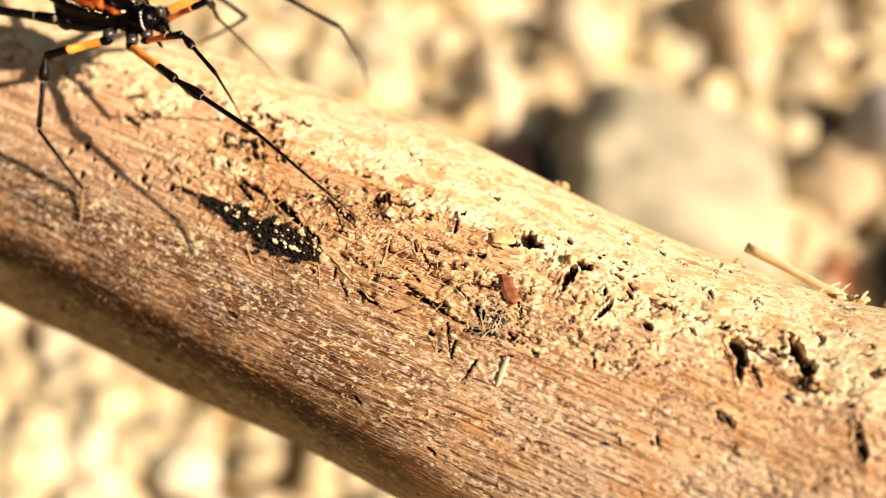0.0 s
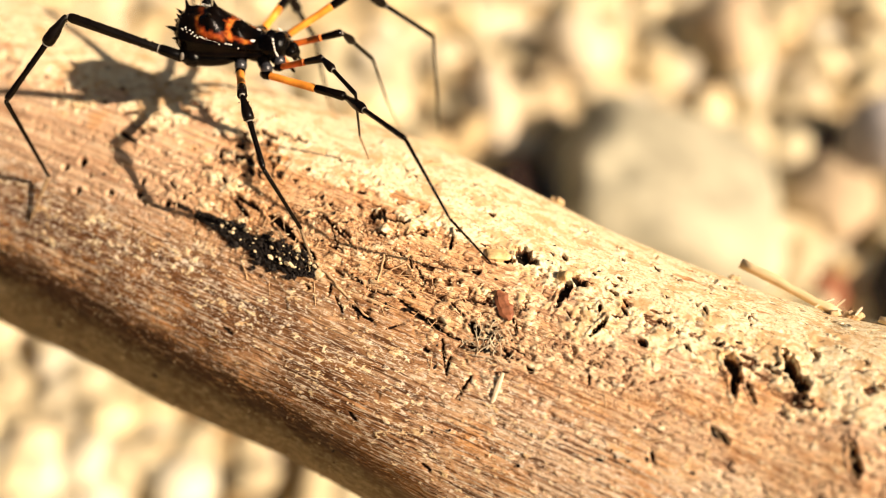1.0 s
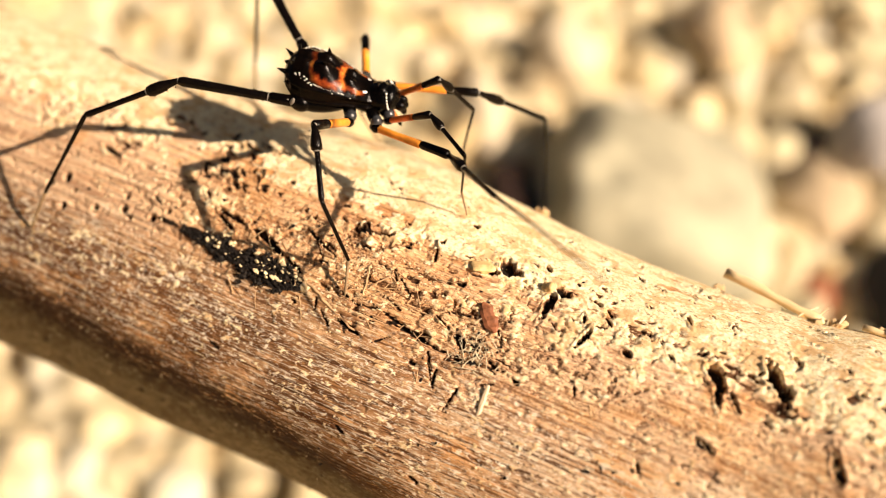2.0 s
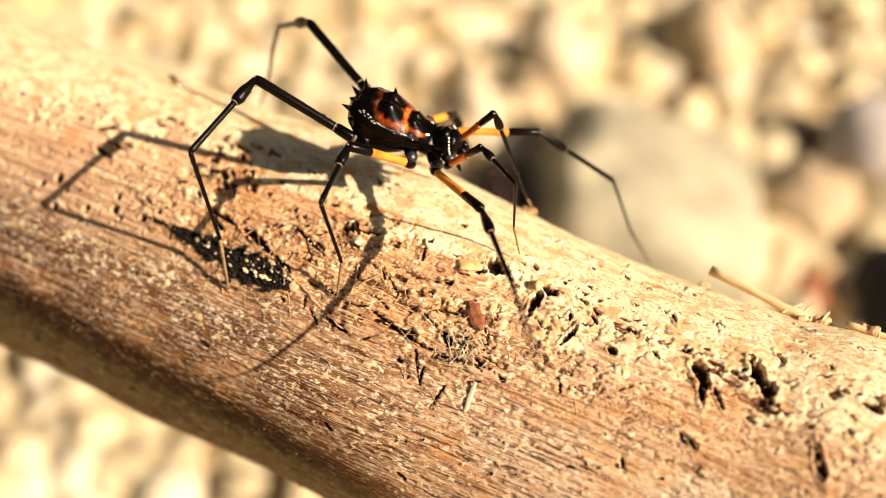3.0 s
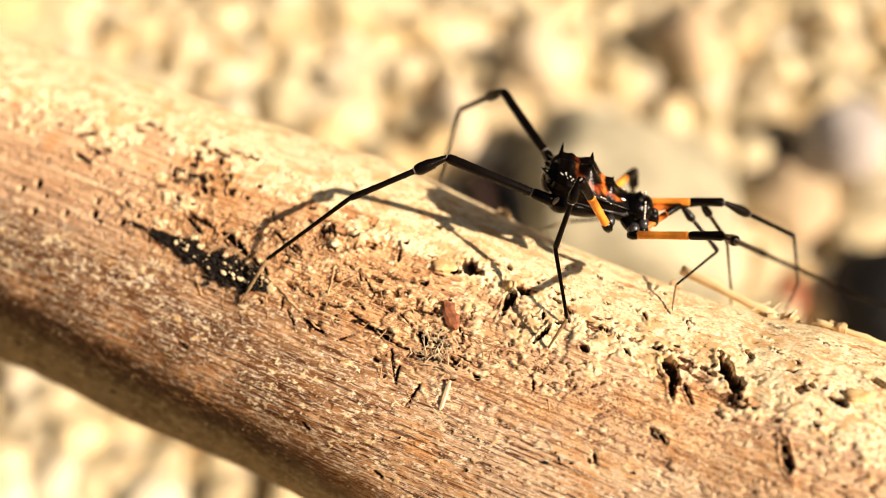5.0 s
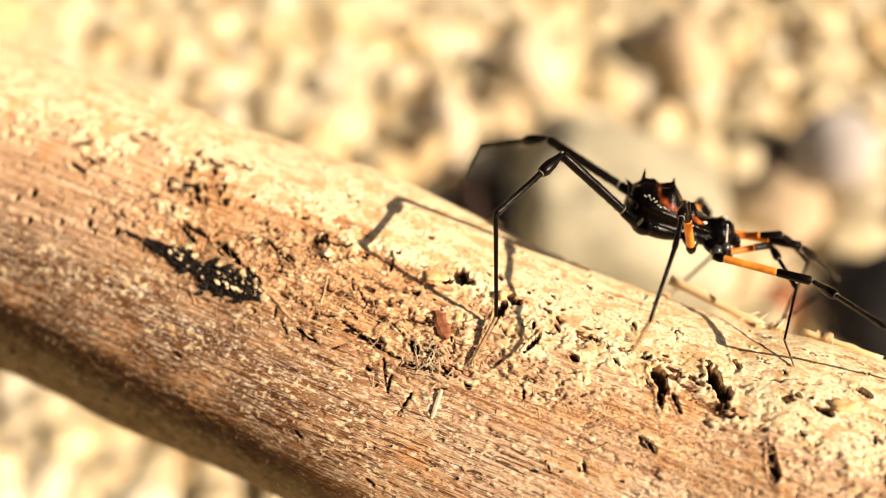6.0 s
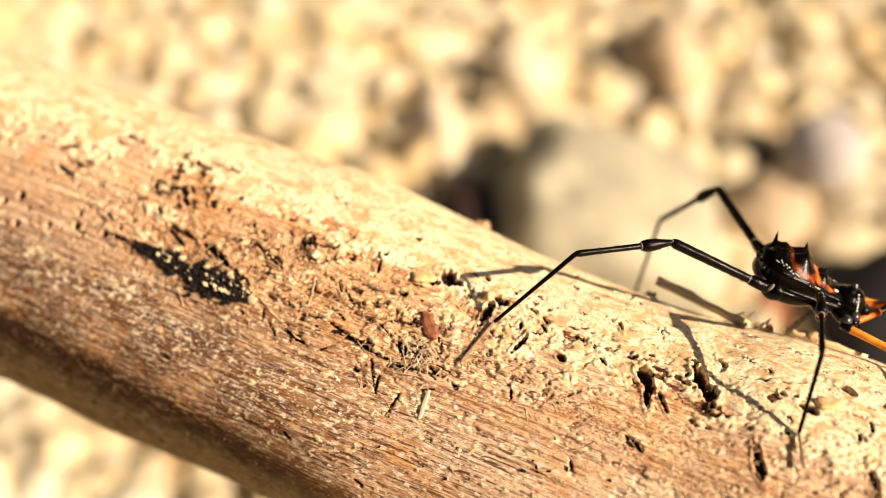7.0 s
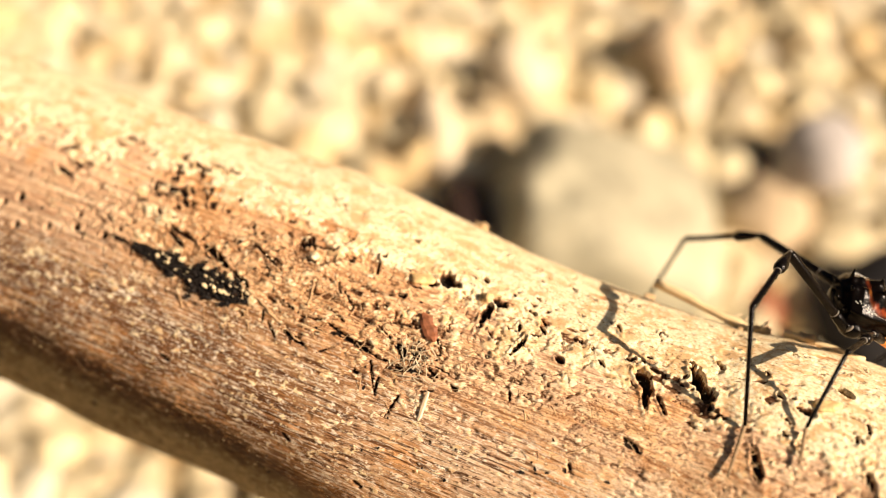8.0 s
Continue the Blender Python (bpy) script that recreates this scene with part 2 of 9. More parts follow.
pit(-22.5, 33.1, 1.16, 0.25, 23, 0.5)
pit(-39.2, 18.7, 3.9, 0.3, 21, 0.55)
pit(-38.2, 18.9, 2, 0.3, 21, 0.55)
pit(-47, 21.8, 3.45, 0.45, 8, 0.65)
pit(-43.9, 23.5, 3.03, 0.61, 13, 0.75)
pit(-47.3, 24.3, 2.39, 0.4, 24, 0.55)
pit(-30.6, 32, 4.18, 0.24, 13, 0.4)
pit(-28.3, 34.2, 4.87, 0.22, 7, 0.4)
pit(-33.9, 38.9, 2.8, 0.34, 12, 0.55)
pit(-51.1, 1.7, 1.16, 0.58, 6, 0.5)
pit(-49.5, -3.1, 2.09, 0.46, 12, 0.55)
pit(-49.4, 8.6, 1.68, 0.57, 30, 0.5)
pit(-47.8, 11.7, 1.53, 0.28, 44, 0.4)
pit(-55.2, -15.3, 0.81, 0.55, 2, 0.5)
pit(-54.5, -1.6, 0.95, 0.48, -12, 0.4)
pit(-51.2, -9.4, 0.59, 0.36, 8, 0.4)
pit(-61.7, 8.3, 1.85, 0.43, -34, 0.4)
pit(-60.6, 16.7, 2.5, 0.48, 10, 0.55)
pit(-52.4, 16.1, 1.38, 0.29, -16, 0.4)
pit(-50.2, 17.9, 1.12, 0.34, 38, 0.4)
pit(-64.5, 1.1, 0.62, 0.44, -7, 0.4)
pit(-63.4, -25.7, 0.82, 0.52, 5, 0.4)
pit(-81.1, -49.2, 1.65, 0.6, -122, 0.4)
pit(-54, 25.8, 1.31, 0.23, 24, 0.3)
pit(-28.2, 41.2, 0.6, 0.35, 16, 0.5)
pit(-20.5, 35, 0.61, 0.34, 23, 0.5)
pit(-31.8, 65.7, 1.04, 0.30, 25, 0.2)
pit(-25.2, 71.2, 1.01, 0.30, 19, 0.2)
pit(-43.9, 58, 1.15, 0.30, 11, 0.2)
pit(-13.1, -28.7, 0.69, 0.38, 45, 0.5)
pit(-13.3, 4.7, 0.63, 0.3, 49, 0.4)
pit(-16.5, 2.7, 1.59, 0.3, 39, 0.5)
pit(-17.7, 1.1, 1.18, 0.36, 30, 0.5)
pit(-10.5, -39.9, 1.74, 0.44, 60, 0.5)
pit(3.5, 2.6, 1.67, 0.79, 26, 0.8)
pit(5.7, -9.1, 1.66, 0.71, 33, 0.8)
pit(8.9, 17.2, 1.72, 0.58, 58, 0.8)
pit(1.6, 0.8, 0.75, 0.44, 37, 0.6)
pit(-1.8, -28.1, 0.94, 0.42, 47, 0.5)
pit(-42.4, 25.8, 3.2, 0.4, 18, 0.7)
pit(-40.7, 27.7, 2.6, 0.35, 22, 0.7)
pit(-43.6, 24.3, 2.4, 0.22, 10, 0.5)
def strew_pits(count, seed, stretch, angles, lengths, widths, turn):
    """Small dents strewn evenly over one stretch of the crust."""
    rng = random.Random(seed)
    for _ in range(count):
        pit(rng.uniform(*stretch), rng.uniform(*angles), rng.uniform(*lengths), rng.uniform(*widths), rng.gauss(turn, 25), rng.uniform(0.2, 0.45))


strew_pits(34, 1, (-52, -46), (-7, 15), (0.5, 1.3), (0.2, 0.5), 20)
strew_pits(46, 2, (-80, -40), (-34, 14), (0.4, 1.0), (0.2, 0.4), 15)
strew_pits(60, 3, (-22, 11), (-32, 16), (0.4, 1.2), (0.15, 0.32), 42)
strew_pits(26, 4, (-40, -22), (-26, 12), (0.4, 1.0), (0.18, 0.36), 25)
strew_pits(30, 5, (-40, -21), (16, 40), (0.8, 2.6), (0.13, 0.2), 20)
STAINS = [  # s mm, angle, length mm, width mm, turn
    (-52.0, 30.8, 2.8, 0.50, 2),
    (-49.7, 31.0, 3.0, 1.10, 4),
    (-46.9, 32.0, 3.4, 2.00, 5),
    (-43.8, 33.3, 3.6, 2.35, 4),
    (-41.0, 33.3, 3.2, 1.90, 0),
]
HOLES = [  # s mm, angle, radius mm
    (-63.2, 29.8, 0.48),
    (-64.4, 33.5, 0.39),
    (-61.8, 32.9, 0.27),
    (-62.2, 38.8, 0.40),
    (-59.2, 35.5, 0.39),
    (-56.6, 32.3, 0.39),
    (-56.9, 28.2, 0.31),
    (-53.7, 31.5, 0.36),
    (-55.7, 34.3, 0.24),
    (-52.6, 27.8, 0.26),
]


def build_log():
    s = np.concatenate([np.arange(-300, -97, 1.5), np.arange(-96.5, 12.6, 0.125), np.arange(13, 17.1, 0.25)])
    a = np.concatenate([np.radians(np.arange(-62, 142, 0.46)), np.radians(np.arange(142, 297, 2.5))])
    S, A = np.meshgrid(s, a, indexing="ij")
    S, A = S.ravel(), A.ravel()
    P = np.stack([S, -np.sin(A) * 15.0, np.cos(A) * 15.0], 1)
    patch = fbm(P * [0.22, 0.30, 0.30], 4, 31, 0.6)
    R = log_radius(S, A, radians(7) * (patch - 0.5)) * np.sqrt(np.clip(1 - ((S - 13.5) / 3.5) ** 2 * (S > 13.5), 0.0, 1))
    lump = fbm(P * [0.05, 0.12, 0.12], 3, 3) - 0.5
    grain = fbm(P * [0.10, 2.6, 2.6], 3, 11) - 0.5
    ridge = 1 - 2 * np.abs(fbm(P * [0.16, 1.3, 1.3], 2, 23) - 0.5)
    # dusty crust: closed on the upper side, breaking up into thin ragged plates lower down
    fine = fbm(P * [1.1, 1.7, 1.7], 4, 41, 0.75)
    edge = np.radians(np.interp(S, [-80, -60, -50, -40, -30, -20, -10, 5], [12, 15, 14, 11, 14, 18, 19, 23]))
    crest = 1 - step(A, edge - 0.45, edge - 0.05)
    upper = 1 - step(A, edge - 0.50, edge + 0.42)
    scale = fbm(P * [0.55, 0.85, 0.85], 4, 43, 0.6)
    cover = step(0.60 * upper + 0.62 * patch + 0.20 * fine + 0.78 * scale, 1.145, 1.20)
    powder = np.clip(fbm(P * [2.9, 3.6, 3.6], 3, 53, 0.8) - 0.45, 0, 1)
    streak = fbm(P * [2.0, 3.6, 3.6], 2, 61, 0.8)
    left = step(-S, 10, 42)
    flecks = step(streak + 0.35 * (patch - 0.5) + 0.45 * (fine - 0.5) + 0.012 * left + 0.045 * np.exp(-(((A - 0.80) / 0.16) ** 2) - ((S + 50) / 8) ** 2), 0.64, 0.68) * step(A, -0.2, 0.3)
    bare = step(-S, 46, 54) * step(A, 0.26 + 0.5 * (patch - 0.5), 0.40 + 0.5 * (patch - 0.5)) * (1 - step(A, 0.64, 0.80))
    cover = cover * (1 - bare)
    flecks = flecks * (1 - 0.8 * bare)
    dirt_shade = (0.10 + 0.74 * left + 0.14 * step(-S, 52, 76)) * step(A, 0.40 - 0.15 * left, 0.85) * step(patch + 0.5 * (streak - 0.5) + 0.10 * left, 0.26, 0.58)
    # shade along the ridge, painted as a ragged dark brown band
    brow_shade = step(patch + 0.9 * (streak - 0.5) - 0.9 * np.abs(A - np.radians(82 + 0.36 * np.clip(S + 60, -12, 40))), 0.40, 0.46) * left
    # a long blunt ridge: shade and soil painted dark along it, grey-olive below
    brow = brow_angle(S) + radians(7) * (patch - 0.5)
    ridge_soil_shade = np.exp(-(((A - brow - radians(2.5)) / radians(8)) ** 2)) * step(-S, 18, 40) * step(patch + 0.7 * (streak - 0.5), 0.16, 0.36)
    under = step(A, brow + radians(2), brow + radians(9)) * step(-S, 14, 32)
    # one mask for the soiled flank and the painted ridge shade
    dirt_shade = np.clip(np.maximum(np.maximum(dirt_shade * (1 - 0.75 * bare), 0.7 * brow_shade), 1.2 * ridge_soil_shade), 0, 1)
    ridge_soil_shade = np.clip(1.5 * ridge_soil_shade * step(streak + 0.6 * (fine - 0.5), 0.30, 0.50), 0, 0.96)
    flecks = flecks * (1 - 0.8 * brow_shade) * (1 - under) * (1 - 0.7 * ridge_soil_shade)
    chalk = step(-S, 47, 55) * (1 - step(A, 0.62, 0.82)) * step(patch + 0.4 * (fine - 0.5), 0.26, 0.46) * 0.6
    chalk = np.maximum(chalk, 0.8 * step(S, -34, -14) * step(patch + 0.3 * (fine - 0.5), 0.30, 0.55))
    flecked = step(A, 0.50, 0.80) * (1 - under) * (1 - 0.8 * ridge_soil_shade) * (0.7 + 0.3 * step(patch, 0.32, 0.55)) * (1 - 0.25 * dirt_shade)
    # shrinkage cracks and scratches, where the crust breaks up
    rubbed = np.exp(-(((A - edge - 0.05) / 0.40) ** 2)) * step(patch, 0.38, 0.52)
    worn_wood = np.exp(-(((A - edge - 0.16) / 0.26) ** 2)) * step(S, -58, -48)
    crack = step(1 - np.abs(2 * fbm(P * [0.6, 0.9, 0.9], 3, 97, 0.65) - 1), 0.955, 0.985)
    split = step(1 - np.abs(2 * fbm(P * [0.14, 0.85, 0.85], 3, 101, 0.6) - 1), 0.945, 0.98)
    split *= step(S, -52, -44) * step(-S, 14, 24) * step(A, 0.22, 0.34) * (1 - step(A, 0.62, 0.80)) * step(fine, 0.42, 0.52)
    R = R + 0.9 * lump + 0.10 * grain + 0.04 * ridge + cover * (0.11 + 0.07 * powder + 0.25 * (patch - 0.5)) + 0.05 * flecks
    R -= 0.28 * crack * rubbed + 0.30 * split
    for ws, wa, wl, wh in ((-35.4, 13.7, 0.55, 0.42), (-34.5, 15.4, 0.5, 0.36), (-36.6, 9.4, 0.6, 0.34), (-33.6, 11.0, 0.45, 0.3), (-38.7, 33.2, 0.45, 0.2)):
        d = np.hypot((S - ws) / wl, (A - radians(wa)) * 15.0 / wl) + 2.2 * (fine - 0.5)
        R += wh * np.exp(-d * d)
        cover = np.maximum(cover, 1 - step(d, 0.7, 1.1))
    # small scattered nicks in the crust, more of them where it is rubbed
    worn = np.zeros_like(S)
    for ws, wa, wl, wd in ((-50.3, 6, 2.6, 11), (-37.5, 9, 2.6, 6), (-24.0, 4, 3.5, 7), (-31.0, 20, 6.0, 9), (-6.5, 6, 5.0, 8), (-57.0, -2, 3.0, 8), (-13.0, 3, 5.0, 9), (1.0, 0, 6.0, 11), (-2.0, 13, 5.0, 7), (-17.0, -4, 4.0, 6)):
        worn = np.maximum(worn, np.exp(-(((S - ws) / wl) ** 2) - ((A - radians(wa)) / radians(wd)) ** 2))
    nick = step(fbm(P * [0.9, 1.5, 1.5], 3, 71, 0.7) + 0.085 * worn - 0.006 * crest, 0.622, 0.655) * np.maximum(0.45 + 0.25 * rubbed, worn) * np.maximum(step(fbm(P * 0.2, 2, 73), 0.36, 0.56), worn)
    R -= 0.20 * nick
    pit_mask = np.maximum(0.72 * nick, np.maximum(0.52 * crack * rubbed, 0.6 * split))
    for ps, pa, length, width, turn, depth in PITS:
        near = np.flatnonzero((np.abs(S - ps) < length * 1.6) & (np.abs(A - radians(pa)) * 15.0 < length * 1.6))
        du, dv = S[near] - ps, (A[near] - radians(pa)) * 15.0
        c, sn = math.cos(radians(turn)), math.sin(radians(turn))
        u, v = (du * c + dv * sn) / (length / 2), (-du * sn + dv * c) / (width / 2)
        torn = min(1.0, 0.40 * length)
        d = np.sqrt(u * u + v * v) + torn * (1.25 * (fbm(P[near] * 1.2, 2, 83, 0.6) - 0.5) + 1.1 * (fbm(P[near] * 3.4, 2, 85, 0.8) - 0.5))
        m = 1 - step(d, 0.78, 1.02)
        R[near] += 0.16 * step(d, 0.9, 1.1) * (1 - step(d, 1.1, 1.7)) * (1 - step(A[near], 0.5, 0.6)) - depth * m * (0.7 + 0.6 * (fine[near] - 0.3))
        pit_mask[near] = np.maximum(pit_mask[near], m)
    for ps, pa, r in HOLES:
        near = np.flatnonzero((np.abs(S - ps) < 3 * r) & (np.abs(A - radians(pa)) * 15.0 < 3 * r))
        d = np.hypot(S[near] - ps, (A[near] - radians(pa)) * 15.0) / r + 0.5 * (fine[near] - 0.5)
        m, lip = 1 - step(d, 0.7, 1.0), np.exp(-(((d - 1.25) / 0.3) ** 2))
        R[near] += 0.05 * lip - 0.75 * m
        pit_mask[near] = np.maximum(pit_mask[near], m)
        flecks[near] = np.maximum(flecks[near], 0.4 * lip * (S[near] < ps))
    for ps, pa, length, width, turn in STAINS:
        du, dv = S - ps, (A - radians(pa)) * 15.0
        c, sn = math.cos(radians(turn)), math.sin(radians(turn))
        u, v = (du * c + dv * sn) / (length / 2), (-du * sn + dv * c) / (width / 2)
        d = np.sqrt(u * u + v * v) + 1.1 * (fine - 0.5)
        m = 1 - step(d, 0.75, 1.05)
        R += 0.25 * (1 - step(d, 0.6, 1.05)) * fine
        pit_mask = np.maximum(pit_mask, 0.95 * m)
        cover = cover * (1 - m)
        flecks = flecks * (1 - m)
    dust = np.clip(np.maximum(np.maximum(cover * (0.75 + 0.4 * fine), 0.64 * flecks), 0.27 * worn_wood), 0, 1) * (1 - pit_mask)
    V = np.stack([S, -np.sin(A) * R, np.cos(A) * R - sag(S)], 1) * 0.001
    n, k = len(s), len(a)
    i, j = np.meshgrid(np.arange(n - 1), np.arange(k), indexing="ij")
    q = np.stack([i * k + j, (i + 1) * k + j, (i + 1) * k + (j + 1) % k, i * k + (j + 1) % k], -1).reshape(-1, 4)
    me = mesh_of("branch", V, q[:, ::-1], WOOD)
    for name, values in (("dust", dust), ("pit", pit_mask), ("dirt_shade", dirt_shade), ("under", under), ("chalk", chalk), ("flecked", flecked), ("ridge_soil_shade", ridge_soil_shade), ("rubbed", worn_wood)):
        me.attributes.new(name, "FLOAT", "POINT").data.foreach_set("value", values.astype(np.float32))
    ob = new("branch", me)
    ob.matrix_world = LOG_POSE
    return tagged(ob, "thick weathered barkless branch with pale dusty crust and small pits", "branch")


branch = build_log()


# ------------------------------------------------------------------ the gravel
def build_ground():
    bm = bmesh.new()
    bmesh.ops.create_grid(bm, x_segments=60, y_segments=60, size=60)
    for v in bm.verts:
        r = max(abs(v.co.x), abs(v.co.y)) / 60
        f = r**2.2 + 0.002
        v.co.x *= f
        v.co.y *= f
        v.co.z = -0.004 + 0.003 * noise.noise(Vector((v.co.x * 9, v.co.y * 9, 0)))
    return tagged(part("ground", bm, SAND), "sunlit coarse yellowish sand under the gravel", "ground", kind="structure")


build_ground()


def stone_shape(bm, centre, size, seed, detail=2, rough=0.12, blunt=0.86, facing=None):
    """One worn stone: an ico-sphere squashed, dented and squared off (blunt below 1)."""
    made = bmesh.ops.create_icosphere(bm, subdivisions=detail, radius=1.0)["verts"]
    rng = random.Random(seed)
    turn = Euler((rng.uniform(-0.4, 0.4), rng.uniform(-0.4, 0.4), rng.uniform(0, 6.28)) if facing is None else [radians(v) for v in facing]).to_matrix()
    shift = Vector((rng.uniform(0, 90), rng.uniform(0, 90), rng.uniform(0, 90)))
    for v in made:
        p = v.co.copy()
        k = 1 + rough * 2.2 * noise.noise(p * 1.1 + shift) + rough * 0.8 * noise.noise(p * 2.6 + shift)
        p = Vector([math.copysign(abs(c) ** blunt, c) for c in p]) * k
        v.co = turn @ Vector((p.x * size[0], p.y * size[1], p.z * size[2])) + Vector(centre)


def build_gravel():
    """The uncountable pebbles of the beach, in two loose layers."""
    rng = random.Random(7)
    unit = bmesh.new()
    bmesh.ops.create_icosphere(unit, subdivisions=2, radius=1.0)
    U = np.array([v.co for v in unit.verts])
    T = np.array([[v.index for v in f.verts] for f in unit.faces])
    unit.free()
    verts, faces, count = [], [], 0
    shapes = []
    for k in range(14):
        d = 1 + 0.5 * (fbm(U * 1.2 + 13.7 * k, 2, k) - 0.5)
        shapes.append(np.sign(U) * np.abs(U) ** 0.88 * d[:, None])
    for n in range(12000):
        x, y = rng.uniform(-0.38, 0.40), -0.10 + 0.80 * rng.random()
        if (x - 0.051) ** 2 / 0.034**2 + (y - 0.216) ** 2 / 0.036**2 < 1:
            continue
        if y < 0.03 and n % 5:
            continue
        r = 0.0032 + 0.0046 * rng.random() ** 1.6
        m = Euler((rng.uniform(-0.6, 0.6), rng.uniform(-0.6, 0.6), rng.uniform(0, 6.28))).to_matrix()
        v = shapes[n % 14] * [r * rng.uniform(1.0, 1.5), r * rng.uniform(0.85, 1.1), r * rng.uniform(0.5, 0.8)]
        v = v @ np.array(m).T + [x, y, rng.uniform(-0.002, 0.0040)]
        verts.append(v)
        faces.append(T + count * len(U))
        count += 1
    ob = new("gravel", mesh_of("gravel", np.concatenate(verts), np.concatenate(faces), GRAVEL))
    return tagged(ob, "sunlit pale yellow, tan and cream beach gravel", "gravel", kind="stuff")


build_gravel()


def stone(name, centre, size, material, label, seed, detail=3, rough=0.12, blunt=0.86, facing=None):
    bm = bmesh.new()
    stone_shape(bm, (0, 0, 0), size, seed, detail, rough, blunt, facing)
    ob = part(name, bm, material)
    ob.location = centre
    return tagged(ob, label, "stone")


stone("boulder", (0.0530, 0.2170, 0.0010), (0.0315, 0.034, 0.0245), GREY_STONE, "large blunt grey-tan boulder half sunk in the gravel", 3, 5, 0.08, 0.60, (-14, 18, -10))
stone("pebble", (0.0345, 0.2868, 0.0071), (0.0124, 0.0100, 0.0094), PALE_STONE, "bright cream rounded pebble lying behind the boulder", 5)
stone("pebble", (0.1191, 0.2426, 0.0080), (0.0125, 0.0125, 0.0110), GREYWHITE_STONE, "grey-white rounded pebble on the gravel", 9)
stone("pebble", (0.0986, 0.2183, 0.0050), (0.0125, 0.0120, 0.0105), TAN_STONE, "cream-tan blunt pebble beside the boulder", 12)
stone("pebble", (0.0905, 0.1875, 0.0020), (0.0070, 0.0060, 0.0060), RUST_STONE, "small rust-red pebble beside the boulder", 15)
# near-black stone laid over a dark area right of the boulder
stone("pebble", (0.1180, 0.1830, 0.0040), (0.0190, 0.0190, 0.0155), DARK_STONE, "near-black blunt stone covering a dark area beside the boulder", 18)
# added stone: its dark colour paints the shaded gap left of the boulder
stone("pebble", (0.0170, 0.2150, 0.0040), (0.0055, 0.0190, 0.0150), GAP_SHADE_STONE, "near-black added stone standing in for the shaded gap beside the boulder", 19)
stone("pebble", (0.0085, 0.2590, 0.0040), (0.0062, 0.0230, 0.0080), PALE_STONE, "long pale cream pebble beside the boulder", 21, 3, 0.10, 0.86, (0, 0, 6))
stone("pebble", (0.0847, 0.2965, 0.0071), (0.0129, 0.0118, 0.0106), TAN_STONE, "cream-tan rounded pebble on the gravel", 25)
# added stone: its dark colour paints the shaded gap behind the boulder
stone("pebble", (0.1038, 0.2414, 0.0005), (0.0065, 0.0090, 0.0065), GAP_SHADE_STONE, "near-black added stone standing in for a shaded gap behind the boulder", 27)


# ------------------------------------------------------------------ the harvestman
def glossy(name, colour, rough, var=0.3, scale=1500.0, coat=0.0, spec=0.25):
    m = plain(name, colour, rough, var, scale)
    m.node_tree.nodes["Principled BSDF"].inputs["Coat Weight"].default_value = coat
    m.node_tree.nodes["Principled BSDF"].inputs["Coat Roughness"].default_value = 0.15
    m.node_tree.nodes["Principled BSDF"].inputs["Specular IOR Level"].default_value = spec
    return m


def make_shield():
    """Black chitin with an orange-red marking that follows the mesh's own mask."""
    n = Nodes("shield_chitin", 0.22, spec=0.10)
    tint = n.noise(n.coords(), 900.0, 3.0)
    grain = n.noise(n.coords(), 6000.0, 3.0)
    orange = n.ramp(tint, (0.34, (0.16, 0.016, 0.005)), (0.50, (0.42, 0.075, 0.014)), (0.66, (0.80, 0.26, 0.04)))
    black = n.ramp(tint, (0.35, (0.001, 0.0008, 0.0006)), (0.7, (0.005, 0.0025, 0.0015)))
    return n.out(n.mix(n.attr("mark"), black, orange), bump=grain, height=0.00004, strength=0.5)


BLACK = glossy("black_chitin", (0.0014, 0.001, 0.0008), 0.16, 0.5, spec=0.14)
LEG_BLACK = glossy("black_brown_leg", (0.003, 0.0018, 0.0012), 0.24, 0.5, spec=0.16)
ORANGE = glossy("orange_leg", (0.80, 0.29, 0.035), 0.45, 0.22, 700.0)
ORANGE_DEEP = glossy("deep_orange_leg", (0.70, 0.17, 0.025), 0.42, 0.25, 700.0)
JOINT = glossy("pale_joint_skin", (0.20, 0.18, 0.15), 0.45, 0.3)
TARSUS_PALE = glossy("pale_brown_tarsus", (0.25, 0.17, 0.09), 0.55, 0.35)
BEAD = glossy("cream_bead", (0.85, 0.82, 0.74), 0.35, 0.1)
GREY_COXA = glossy("grey_sheen_chitin", (0.028, 0.028, 0.03), 0.26, 0.5, spec=0.6)


def lathe(bm, stations, sides=14, wobble=0.0, seed=0):
    """A limb along +x: rings at (x, radius) in mm, closed at both ends."""
    rings = []
    for x, r in stations:
        ring = []
        for k in range(sides):
            a = 2 * math.pi * k / sides
            rr = r * (1 + wobble * noise.noise(Vector((x * 1.7 + seed, 2 * math.cos(a), 2 * math.sin(a)))))
            ring.append(bm.verts.new((x * 1e-3, rr * math.cos(a) * 1e-3, rr * math.sin(a) * 1e-3)))
        rings.append(ring)
    for p, q in zip(rings, rings[1:]):
        for k in range(sides):
            bm.faces.new((p[k], p[(k + 1) % sides], q[(k + 1) % sides], q[k]))
    bm.faces.new(rings[0][::-1])
    bm.faces.new(rings[-1])
    return bm


